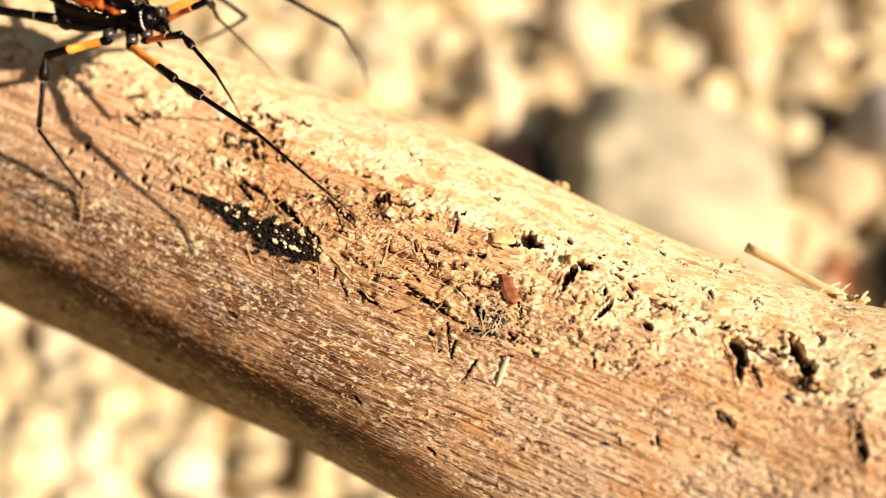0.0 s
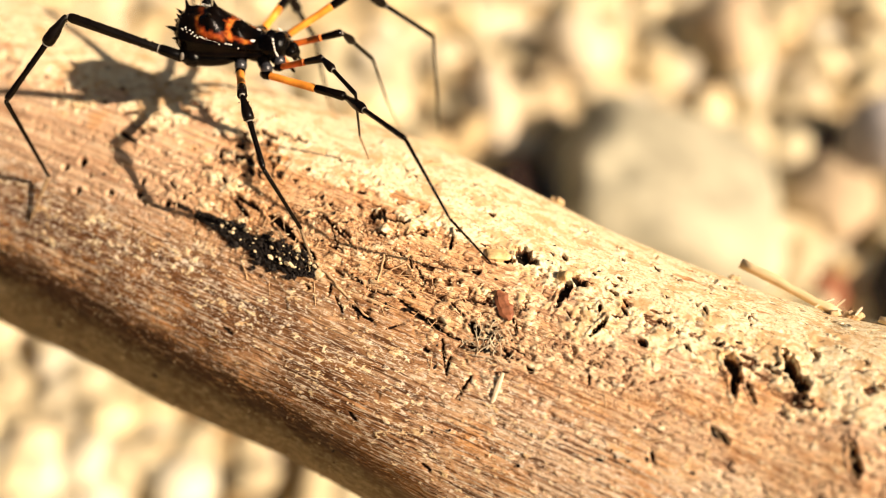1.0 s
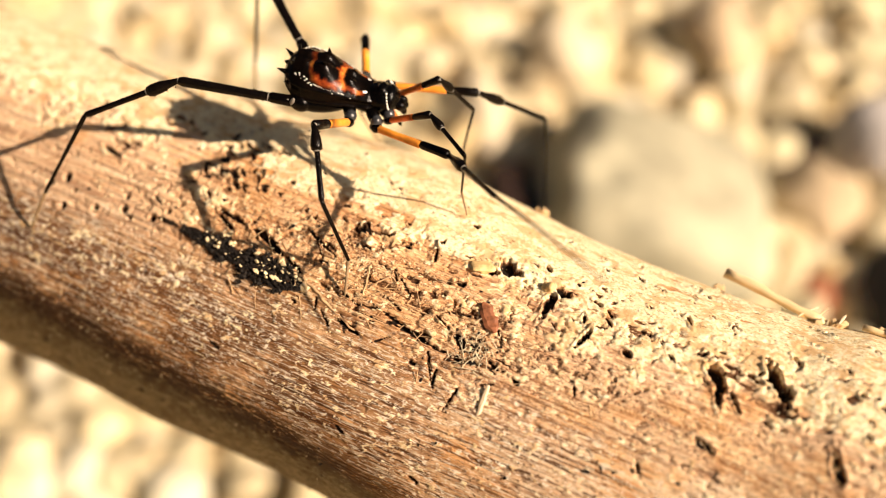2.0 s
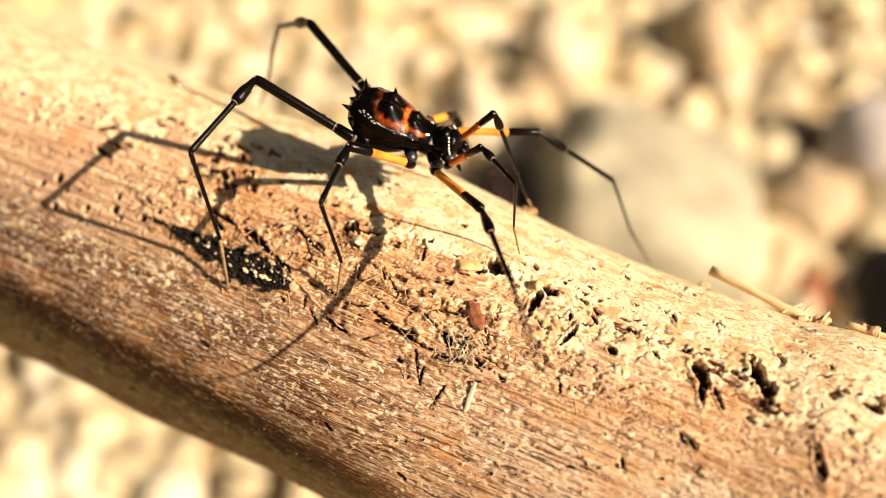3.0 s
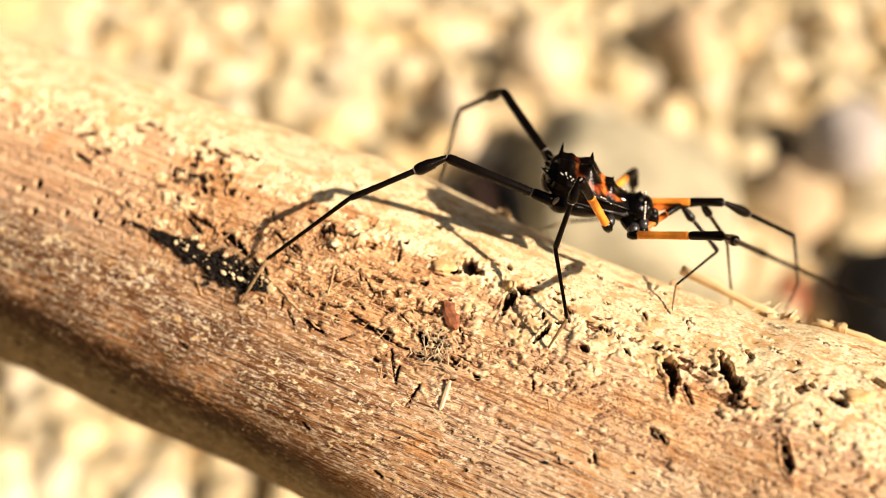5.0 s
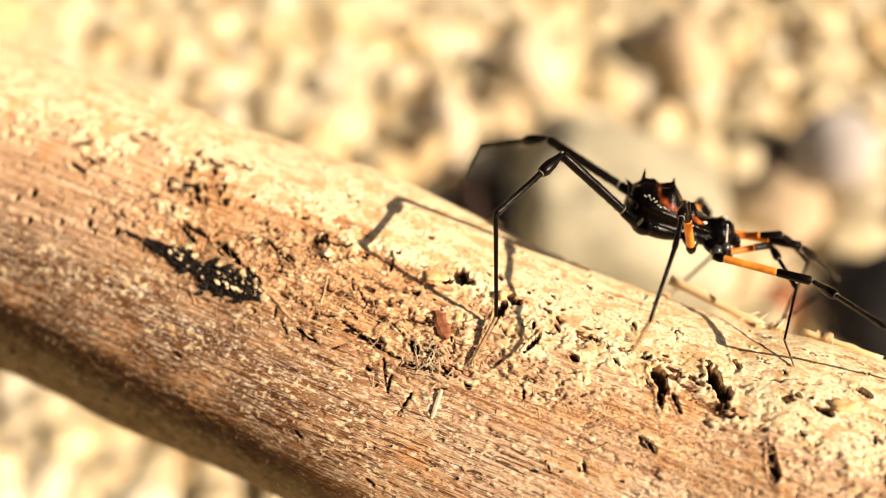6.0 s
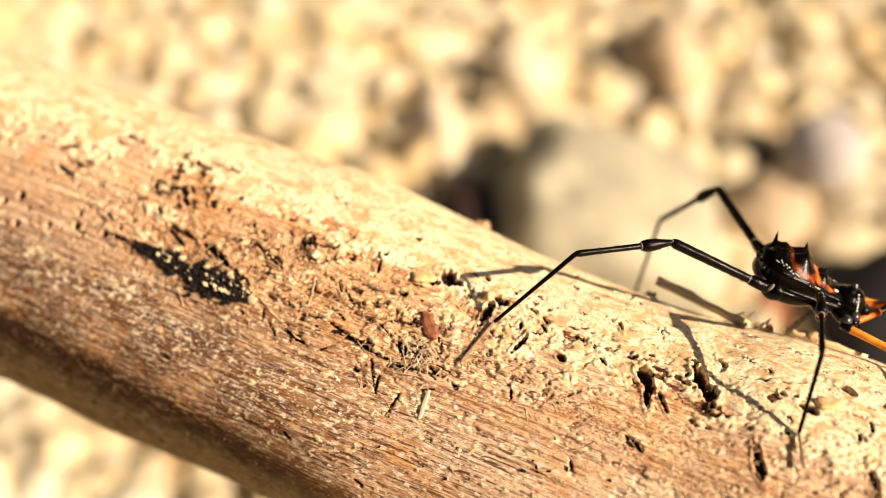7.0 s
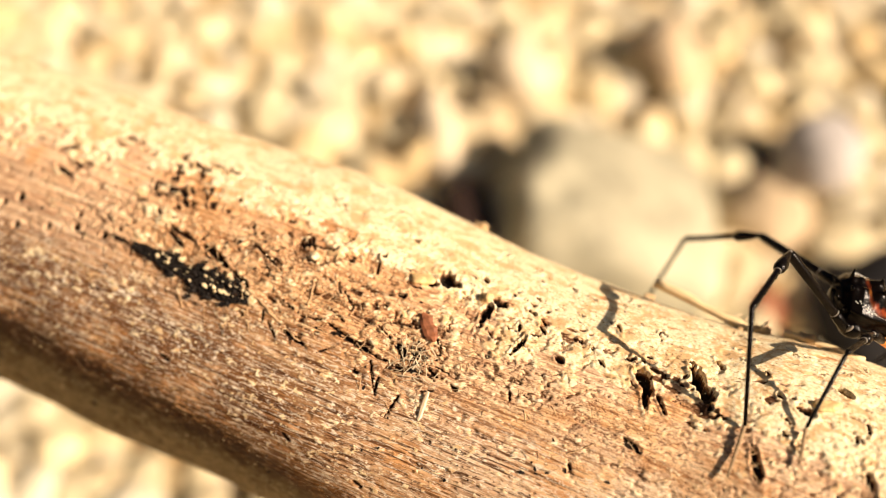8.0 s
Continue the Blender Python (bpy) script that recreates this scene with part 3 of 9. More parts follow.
def thorn(bm, base, tip, r, sides=6):
    """A small pointed spine from base to tip, in mm."""
    base, tip = Vector(base), Vector(tip)
    q = (tip - base).to_track_quat("Z", "Y")
    ring = [bm.verts.new((base + q @ Vector((r * math.cos(2 * math.pi * k / sides), r * math.sin(2 * math.pi * k / sides), 0))) * 1e-3) for k in range(sides)]
    mid = [bm.verts.new((base.lerp(tip, 0.55) + q @ Vector((0.5 * r * math.cos(2 * math.pi * k / sides), 0.5 * r * math.sin(2 * math.pi * k / sides), 0))) * 1e-3) for k in range(sides)]
    top = bm.verts.new(tip * 1e-3)
    for k in range(sides):
        j = (k + 1) % sides
        bm.faces.new((ring[k], ring[j], mid[j], mid[k]))
        bm.faces.new((mid[k], mid[j], top))
    bm.faces.new(ring[::-1])


def blob(bm, centre, size, seg=16, turn=(0, 0, 0)):
    """An egg-shaped lump, in mm."""
    m = Matrix.Translation(Vector(centre) * 1e-3) @ Euler([radians(a) for a in turn]).to_matrix().to_4x4() @ Matrix.Diagonal((*[s * 1e-3 for s in size], 1))
    bmesh.ops.create_uvsphere(bm, u_segments=seg, v_segments=max(6, seg // 2), radius=1.0, matrix=m)


SHIELD_X = [-3.95, -3.6, -3.0, -2.2, -1.2, 0.0, 1.0, 2.0, 2.8, 3.5]
SHIELD_W = [0.5, 1.55, 2.25, 2.55, 2.5, 2.2, 1.85, 1.55, 1.4, 1.0]
SHIELD_C = [2.35, 2.3, 2.2, 2.1, 1.9, 1.6, 1.3, 1.05, 0.9, 0.8]
SHIELD_H = [0.4, 1.05, 1.45, 1.6, 1.55, 1.35, 1.15, 0.95, 0.85, 0.6]


def build_shield(parent):
    """The back shield: a pear-shaped dome, broad behind, with a side rim and low bosses."""
    n, k = 90, 96
    x = np.linspace(SHIELD_X[0], SHIELD_X[-1], n)
    a = np.linspace(0, 2 * np.pi, k, endpoint=False)
    X, A = [v.ravel() for v in np.meshgrid(x, a, indexing="ij")]
    w, c, h = np.interp(X, SHIELD_X, SHIELD_W), np.interp(X, SHIELD_X, SHIELD_C), np.interp(X, SHIELD_X, SHIELD_H)
    y, z = np.cos(A), np.sin(A)
    rim = np.exp(-((z + 0.28) / 0.09) ** 2) * 0.20 + np.exp(-((z - 0.45) / 0.12) ** 2) * 0.10 - np.exp(-((z - 0.1) / 0.2) ** 2) * 0.12
    Y = np.sign(y) * np.abs(y) ** 0.9 * (w + rim)
    Z = c + z * h * np.where(z < 0, 0.95, 1.0)
    mark = np.zeros(len(X))
    up = z > 0.15
    ax = np.abs(Y)
    grain = fbm(np.stack([X, Y, Z], 1) * 2.2, 3, 5) - 0.5
    # orange-red: a dim ring behind each large boss, a bar before it and a stripe along the rim
    d1, d2 = np.hypot(X + 0.55, ax - 0.62) + 0.35 * grain, np.hypot(X - 1.35, ax - 0.52) + 0.3 * grain
    ring = step(d1, 0.92, 1.02) * (1 - step(d1, 1.12, 1.40)) * (0.16 + 0.25 * step(X, -1.2, -0.5))
    bar = (1 - step(np.abs(X - 0.55 - 0.30 * ax + 0.5 * grain), 0.10, 0.30)) * (1 - step(ax, 1.25, 1.5))
    under = (1 - step(np.abs(ax - 1.52 + 0.06 * X + 0.3 * grain), 0.08, 0.24)) * step(X, -1.6, -0.9) * (1 - step(X, 0.3, 0.7))
    stripe = (1 - step(np.abs(ax - (1.34 - 0.17 * X) + 0.3 * grain), 0.08, 0.20)) * step(X, 0.2, 0.6) * (1 - step(X, 2.2, 2.6))
    mark = np.clip(np.maximum(np.maximum(ring, 0.85 * bar), np.maximum(0.55 * stripe, 0.6 * under)), 0, 1) * up * step(d1, 0.86, 1.0) * step(d2, 0.46, 0.60)
    for bx, by, br, bh in ((-0.55, 0.62, 1.05, 0.80), (1.35, 0.52, 0.60, 0.42), (-2.1, 0.62, 0.55, 0.35), (-2.85, 0.55, 0.5, 0.35)):
        d = np.hypot(X - bx, ax - by) / br
        Z = Z + np.where(up, bh * np.exp(-(d**2) * 1.7), 0)
    Z = Z + 0.05 * grain
    V = np.stack([X, Y, Z], 1) * 1e-3
    i, j = np.meshgrid(np.arange(n - 1), np.arange(k), indexing="ij")
    q = np.stack([i * k + j, i * k + (j + 1) % k, (i + 1) * k + (j + 1) % k, (i + 1) * k + j], -1).reshape(-1, 4)
    me = mesh_of("back_shield", V, q[:, ::-1], make_shield())
    me.attributes.new("mark", "FLOAT", "POINT").data.foreach_set("value", mark.astype(np.float32))
    ob = new("back_shield", me)
    ob.parent = parent
    ob["label"] = "glossy black domed shield with orange-red markings"
    return ob


HIPS = {4: (-2.93, -2.56, 1.35), 3: (1.68, -2.67, 0.15), 2: (3.69, -2.50, -0.18), 1: (4.45, -1.48, -0.22)}
LENGTHS = {1: (4.75, 5.0, 5.6, 2.75), 2: (7.2, 9.2, 6.2, 5.2), 3: (5.7, 5.75, 5.9, 2.75), 4: (8.75, 7.95, 8.7, 4.2)}
limbs = {}


def build_leg(owner, side, number):
    """Four keyed segments: femur (with its joint knob and dark end), tibia with the thick patella, metatarsus, tarsus."""
    f, t, mt, ta = LENGTHS[number]
    rng = random.Random(number * 10 + (side == "left"))
    thick = {1: 0.26, 2: 0.31, 3: 0.33, 4: 0.365}[number]
    dark = number == 4
    bm = bmesh.new()
    reach = f * (1.0 if dark else 0.66)
    lathe(bm, [(0.0, thick * 0.7), (0.25, thick * 1.0), (f * 0.3, thick * 0.95), (f * 0.6, thick * 1.02), (reach - 0.35, thick * 1.06), (reach - 0.05, thick * 0.82), (reach + 0.02, thick * 0.5)], 16, 0.12, number)
    if dark:
        for k in range(170):
            x, a = rng.uniform(1.9, f - 0.3), rng.uniform(0, 6.28)
            r = thick * 0.95
            d = Vector((0, math.cos(a), math.sin(a)))
            thorn(bm, Vector((x, 0, 0)) + d * r, Vector((x + 0.05, 0, 0)) + d * (r + rng.uniform(0.05, 0.12)), 0.06, 5)
    femur = part("femur", bm, LEG_BLACK if dark else (ORANGE if number > 1 else ORANGE_DEEP), owner, "" if dark else "bright orange leg base")
    bm = lathe(bmesh.new(), [(-0.35, thick * 0.9), (0.0, thick * 1.25), (0.35 if not dark else 1.5, thick * 1.2), (0.6 if not dark else 1.75, thick * 0.85)], 14, 0.1, 3)
    part("hip_knob", bm, BLACK, femur)
    if dark:
        bm = lathe(bmesh.new(), [(1.70, thick * 0.9), (1.74, thick * 1.04), (1.80, thick * 1.04), (1.84, thick * 0.9)], 14)
        part("joint_ring", bm, JOINT, femur, "pale joint ring")
    else:
        bm = lathe(bmesh.new(), [(reach - 0.25, thick * 0.85), (reach, thick * 1.08), (f * 0.85, thick * 1.12), (f - 0.15, thick * 1.2), (f, thick * 0.8)], 14, 0.12, 5)
        part("femur_tip", bm, LEG_BLACK, femur, "black outer end of the femur")
    bm = lathe(bmesh.new(), [(f - 0.12, thick * 0.55), (f - 0.03, thick * 0.66), (f + 0.06, thick * 0.60), (f + 0.12, thick * 0.35)], 12, 0.25, 4)
    part("knee_skin", bm, JOINT, femur, "pale joint skin")
    # patella and tibia
    knee = t * (0.34 if number != 4 else 0.33)
    bm = lathe(bmesh.new(), [(knee - 0.1, thick * 0.55), (knee + 0.2, thick * 0.64), (t * 0.7, thick * 0.62), (t - 0.35, thick * 0.72), (t - 0.05, thick * 0.60), (t, thick * 0.3)], 14, 0.12, 7)
    if number == 4:
        for k in range(16):
            x, a = rng.uniform(knee + 0.3, t - 0.3), rng.uniform(0, 6.28)
            d = Vector((0, math.cos(a), math.sin(a)))
            thorn(bm, Vector((x, 0, 0)) + d * thick * 0.6, Vector((x, 0, 0)) + d * (thick * 0.66 + 0.12), 0.05, 5)
    tibia = part("tibia", bm, LEG_BLACK, owner)
    bm = lathe(bmesh.new(), [(-0.16, thick * 0.40), (0.08, thick * 0.62), (knee * 0.3, thick * 0.88), (knee * 0.55, thick * 1.22), (knee * 0.82, thick * 1.34), (knee * 0.96, thick * 1.08), (knee + 0.04, thick * 0.5)], 14, 0.14, 9)
    if number >= 3:
        for k in range(18):
            x, a = rng.uniform(0.2, knee - 0.1), rng.uniform(0, 6.28)
            d = Vector((0, math.cos(a), math.sin(a)))
            thorn(bm, Vector((x, 0, 0)) + d * thick, Vector((x, 0, 0)) + d * (thick * 1.1 + 0.12), 0.06, 5)
    part("patella", bm, LEG_BLACK, tibia)
    bm = lathe(bmesh.new(), [(knee - 0.02, thick * 0.7), (knee + 0.02, thick * 0.80), (knee + 0.06, thick * 0.80), (knee + 0.09, thick * 0.66)], 14)
    part("joint_ring", bm, JOINT, tibia, "thin pale joint ring")
    # metatarsus and tarsus
    lean = thick * (0.48 if number > 2 else 0.42)
    bm = lathe(bmesh.new(), [(-0.08, lean * 0.7), (0.15, lean * 1.1), (mt * 0.5, lean * 0.92), (mt - 0.2, lean * 0.86), (mt, lean * 0.8), (mt + 0.06, lean * 0.3)], 12, 0.08, 11)
    meta = part("metatarsus", bm, LEG_BLACK, owner)
    bm = bmesh.new()
    rings, steps = [], {1: 6, 2: 13, 3: 7, 4: 7}[number]
    for k in range(steps):
        x0, x1 = ta * k / steps, ta * (k + 1) / steps
        r = lean * (0.92 - 0.40 * k / steps)
        rings += [(x0 + 0.03, r * 0.78), (x0 + 0.09, r), (x1 - 0.05, r)]
    lathe(bm, [(-0.05, lean * 0.4)] + rings, 10)
    thorn(bm, (ta - 0.06, 0, 0), (ta + 0.1, 0, 0.16), lean * 0.4, 5)
    tarsus = part("tarsus", bm, TARSUS_PALE if number != 2 else LEG_BLACK, owner, "thin pale jointed foot" if number != 2 else "")
    for key, ob in (("femur", femur), ("tibia", tibia), ("metatarsus", meta), ("tarsus", tarsus)):
        limbs[side, number, key] = ob


def build_harvestman():
    owner = tagged(new("harvestman"), "glossy black harvestman with orange leg bases walking along the branch", "harvestman")
    shield = build_shield(owner)
    # rim of white beads along each side of the shield
    for side in (-1, 1):
        bm = bmesh.new()
        rng = random.Random(side + 5)
        for k in range(34):
            x = -2.7 + 4.4 * k / 33 + rng.uniform(-0.05, 0.05)
            w, c, h = (float(np.interp(x, SHIELD_X, v)) for v in (SHIELD_W, SHIELD_C, SHIELD_H))
            a = radians(26 + 28 * (1 - k / 33) ** 2 + rng.uniform(-5, 5))
            r = rng.uniform(0.03, 0.07)
            blob(bm, (x, side * math.cos(a) ** 0.9 * w * 1.0, c + math.sin(a) * h + 0.03), (r * 1.2, r, r), 8)
        part("bead_row", bm, BEAD, shield, "row of small cream beads")
    # rear spines
    for base, tip, r in (((-2.9, 0.55, 3.2), (-3.0, 0.85, 4.75), 0.30), ((-2.9, -0.55, 3.2), (-3.2, -0.9, 4.3), 0.30), ((-3.5, 0.9, 2.7), (-4.35, 1.2, 3.35), 0.30), ((-3.5, -0.9, 2.7), (-4.35, -1.2, 3.3), 0.30),
                         ((-0.55, 0.62, 3.75), (-0.6, 0.75, 4.45), 0.24), ((-0.55, -0.62, 3.75), (-0.6, -0.75, 4.45), 0.24), ((-3.7, 0.0, 2.9), (-4.1, 0.0, 3.1), 0.3), ((-3.3, 1.6, 2.4), (-3.6, 2.0, 2.7), 0.24), ((-3.3, -1.6, 2.4), (-3.6, -2.0, 2.7), 0.24),
                         ((1.4, 0.52, 2.55), (1.45, 0.55, 2.85), 0.14), ((1.4, -0.52, 2.55), (1.45, -0.55, 2.85), 0.14)):
        bm = bmesh.new()
        thorn(bm, base, tip, r, 8)
        part("spine", bm, BLACK, shield)
    # a pale blotch at each front corner of the shield
    for side in (-1, 1):
        bm = bmesh.new()
        blob(bm, (2.45, side * 0.72, 1.62), (0.34, 0.22, 0.16), 14, (side * -20, 10, side * -15))
        part("pale_blotch", bm, BEAD, shield, "smooth cream-white blotch")
    # belly and rear segments
    bm = bmesh.new()
    blob(bm, (-0.8, 0, 1.1), (2.9, 1.9, 1.1), 28, (0, 8, 0))
    blob(bm, (-3.2, 0, 1.7), (0.9, 1.6, 0.85), 22)
    part("belly", bm, BLACK, owner)
    # head: carapace, eye mound, jaws and palps
    bm = bmesh.new()
    blob(bm, (3.7, 0, 0.85), (1.5, 1.35, 1.05), 26, (0, 10, 0))
    blob(bm, (2.5, 0, 0.55), (1.9, 1.45, 0.95), 26, (0, 10, 0))
    blob(bm, (4.3, 0, 0.95), (0.75, 1.15, 0.95), 22)
    carapace = part("carapace", bm, BLACK, owner)
    bm = bmesh.new()
    blob(bm, (3.75, 0, 1.5), (0.55, 0.75, 0.6), 18)
    for side in (-1, 1):
        thorn(bm, (3.75, side * 0.35, 1.9), (3.8, side * 0.42, 2.12), 0.16, 7)
    mound = part("eye_mound", bm, BLACK, carapace)
    for side in (-1, 1):
        bm = bmesh.new()
        blob(bm, (3.85, side * 0.68, 1.55), (0.17, 0.12, 0.17), 12)
        part("eye", bm, BLACK, mound)
        bm = bmesh.new()
        rng = random.Random(side)
        for k in range(8):
            u = k / 7
            blob(bm, (4.2 + 0.30 * u, side * (0.75 + 0.42 * math.sin(u * 2.6)), 1.85 - 1.6 * u), (0.09, 0.08, 0.12), 8)
        part("bead_row", bm, BEAD, carapace, "short upright row of cream beads")
        bm = bmesh.new()
        blob(bm, (5.15, side * 0.38, 0.45), (0.55, 0.34, 0.42), 16, (0, 25, 0))
        blob(bm, (5.45, side * 0.34, 0.05), (0.28, 0.22, 0.42), 14)
        part("jaw", bm, BLACK, owner)
        palp = part("palp", lathe(bmesh.new(), [(0, 0.14), (0.3, 0.24), (1.0, 0.26), (1.35, 0.2)], 12, 0.1), ORANGE_DEEP, owner, "short orange feeler")
        palp.matrix_basis = pose(0.0046, side * 0.0007, 0.0003, 0, 62, side * 10) @ Matrix.Scale(0.7, 4)
        bm = lathe(bmesh.new(), [(1.3, 0.18), (1.6, 0.24), (2.1, 0.2), (2.4, 0.06)], 12)
        part("palp_tip", bm, BLACK, palp)
    # hip lumps and legs
    for number, (x, y, z) in HIPS.items():
        for side, sign in (("right", 1), ("left", -1)):
            bm = bmesh.new()
            if number == 4:
                blob(bm, (x + 0.55, sign * (y + 0.35), z - 0.25), (1.0, 0.75, 0.8), 20, (0, 0, sign * -30))
            else:
                blob(bm, (x, sign * (y + 0.42), z + 0.28), (0.5, 0.55, 0.52), 18)
            # the coxa joins the belly to the hip
            inner = Vector({4: (1.0, sign * -0.9, 0.45), 3: (1.1, sign * -0.5, 0.55), 2: (2.7, sign * -0.4, 0.35), 1: (3.7, sign * -0.3, 0.3)}[number])
            outer = Vector((x, sign * (y + 0.25), z + (0.2 if number < 4 else -0.15)))
            span = outer - inner
            core = bmesh.new()
            blob(core, (0, 0, 0), (span.length * 0.56, 0.95 if number == 4 else 0.52, 0.80 if number == 4 else 0.52), 24)
            bmesh.ops.transform(core, matrix=Matrix.Translation((inner + span * 0.5) * 1e-3) @ span.to_track_quat("X", "Z").to_matrix().to_4x4(), verts=core.verts)
            part("coxa", core, BLACK, owner)
            hip = part("hip", bm, BLACK if number == 4 else GREY_COXA, owner)
            if number == 4:
                bm = bmesh.new()
                rng = random.Random(9)
                for k in range(9):
                    blob(bm, (x - 0.15 + 0.5 * k / 8, sign * (y - 0.28 + 0.02 * k), z + 0.35 - 0.09 * k + rng.uniform(-0.05, 0.05)), (0.11, 0.05, 0.08), 8)
                blob(bm, (x + 0.22, sign * (y - 0.36), z + 0.30), (0.17, 0.16, 0.40), 12, (0, 25, 0))
                part("bristle_patch", bm, JOINT, hip, "pale bristly patch")
            build_leg(owner, side, number)
    return owner


harvestman = build_harvestman()


# ------------------------------------------------------------------ litter on the branch
def on_branch(s, angle, lift=0.0, heading=0.0, tip=0.0):
    """A pose on the branch's surface: z out of the wood, x along the branch turned by heading degrees, nose up by tip."""
    a = radians(angle)
    r = float(log_radius(np.array([float(s)]), np.array([a]))[0]) + lift
    p = Vector((s, -math.sin(a) * r, math.cos(a) * r - float(sag(np.array([float(s)]))[0]))) * 1e-3
    return LOG_POSE @ Matrix.Translation(p) @ pose(0, 0, 0, angle, 0, 0) @ pose(0, 0, 0, 0, 0, heading) @ pose(0, 0, 0, 0, -tip, 0)


STRAW = plain("dry_straw", (0.76, 0.58, 0.32), 0.6, 0.25, 500.0, 0.4, (0.15, 1, 1))
CHIP = plain("pale_wood_chip", (0.80, 0.64, 0.42), 0.75, 0.2, 900.0, 0.3, (0.2, 1, 1))
BARK_RED = plain("red_brown_bark", (0.30, 0.105, 0.042), 0.7, 0.4, 800.0)
AMBER = plain("amber_resin", (0.74, 0.50, 0.22), 0.6, 0.35, 1200.0)
CRUMB = plain("crumbly_dust", (0.74, 0.60, 0.36), 0.9, 0.3, 1500.0, 0.2)
DARK_CRUMB = plain("dark_grit", (0.012, 0.009, 0.007), 0.7, 0.5, 1500.0, 0.2)
ROOT = plain("dry_brown_root", (0.46, 0.30, 0.16), 0.85, 0.5, 900.0, 0.2)
TAN_BIT = plain("tan_wood_bit", (0.52, 0.37, 0.20), 0.85, 0.4, 1200.0, 0.2)
TUFT = plain("torn_grey_fibre", (0.52, 0.44, 0.30), 0.85, 0.35, 900.0, 0.2)
FIBRE = plain("fine_wood_fibre", (0.50, 0.33, 0.17), 0.8, 0.35, 900.0, 0.3)


def sliver(length, width, thick, bend=0.0, seed=0, taper=0.5):
    """A split piece of wood along x with uneven edges, in mm."""
    bm = bmesh.new()
    rng = random.Random(seed)
    rings, n = [], 9
    for k in range(n):
        u = k / (n - 1)
        w = width * (1 - taper * abs(2 * u - 1) ** 3) * rng.uniform(0.85, 1.1) / 2
        h = thick * rng.uniform(0.8, 1.1) / 2
        x, z = (u - 0.5) * length, bend * 4 * u * (1 - u) + h
        o = rng.uniform(-0.08, 0.08) * width
        rings.append([bm.verts.new(Vector(v) * 1e-3) for v in ((x, o - w, z), (x, o - w * 0.5, z + h), (x, o + w * 0.5, z + h * 0.9), (x, o + w, z), (x, o + w * 0.4, z - h), (x, o - w * 0.4, z - h))])
    for p, q in zip(rings, rings[1:]):
        for k in range(6):
            bm.faces.new((p[k], p[(k + 1) % 6], q[(k + 1) % 6], q[k]))
    bm.faces.new(rings[0][::-1])
    bm.faces.new(rings[-1])
    bmesh.ops.recalc_face_normals(bm, faces=bm.faces)
    return bm


def crumb(size, seed):
    """A rounded, dented crumb, half-sizes in mm."""
    bm = bmesh.new()
    stone_shape(bm, (0, 0, size[2] * 0.5e-3), [v * 1e-3 for v in size], seed, 3, 0.3, 0.9, (0, 0, 0))
    return bm


def litter(name, bm, material, where, label, category):
    ob = part(name, bm, material, smooth=material in (AMBER, STRAW))
    ob.matrix_world = where
    return tagged(ob, label, category)


litter("straw", sliver(8.6, 1.0, 0.8, 0.1, 1, 0.2), STRAW, on_branch(-6.8, -46, 0.75, -2, -8), "dry yellow straw lying along the top of the branch", "straw")
litter("straw", sliver(6.5, 0.7, 0.5, 0.1, 2, 0.4), STRAW, on_branch(3.4, -44, 0.1, 3, 0), "short split piece of dry straw on the branch", "straw")
litter("wood_chip", sliver(2.3, 0.42, 0.22, 0.0, 3, 0.35), CHIP, on_branch(-22.1, 42.8, 0.15, 90, 0), "small pale splinter of wood stuck on the branch", "wood chip")
litter("bark_flake", sliver(2.6, 1.1, 0.25, 0.05, 4, 0.7), BARK_RED, on_branch(-24.3, 20.5, 0.15, -45, 0), "red-brown flake of bark on the branch", "bark flake")
litter("resin_crumb", crumb((0.95, 0.6, 0.26), 5), AMBER, on_branch(-26.8, 6.1, 0.1, 20, 0), "amber-yellow crumb on the dusty crust", "crumb")
litter("resin_crumb", crumb((0.45, 0.38, 0.32), 6), AMBER, on_branch(-21.5, 2.6, 0.2, 25, 0), "small amber-brown crumb on the dusty crust", "crumb")
litter("resin_crumb", crumb((0.85, 0.5, 0.3), 8), AMBER, on_branch(4.8, -1.2, 0.2, 25, 0), "orange-yellow crumb beside a dark hollow", "crumb")


def scatter(name, count, material, seed, label, category, shape, flat=False):
    """Uncountable small bits strewn over the seen side of the branch."""
    rng = random.Random(seed)
    verts, faces, base = [], [], 0
    while count:
        s, a = rng.uniform(-92, 12), rng.uniform(-50, 118)
        got = shape(rng, s, a)
        if got is None:
            continue
        v, f = got
        m = np.array(on_branch(s, a, rng.uniform(0.0, 0.10), rng.gauss(0, 40) if flat else rng.uniform(-180, 180), rng.uniform(-6, 6) if flat else rng.uniform(-25, 25)))
        verts.append(v * 1e-3 @ m[:3, :3].T + m[:3, 3])
        faces.append(f + base)
        base += len(v)
        count -= 1
    ob = new(name, mesh_of(name, np.concatenate(verts), np.concatenate(faces), material, smooth=False))
    return tagged(ob, label, category, kind="stuff")


PHI = (1 + 5**0.5) / 2
LUMP = np.array([(a, b * PHI, 0) for a in (-1, 1) for b in (-1, 1)] + [(0, a, b * PHI) for a in (-1, 1) for b in (-1, 1)] + [(b * PHI, 0, a) for a in (-1, 1) for b in (-1, 1)]) / 1.9
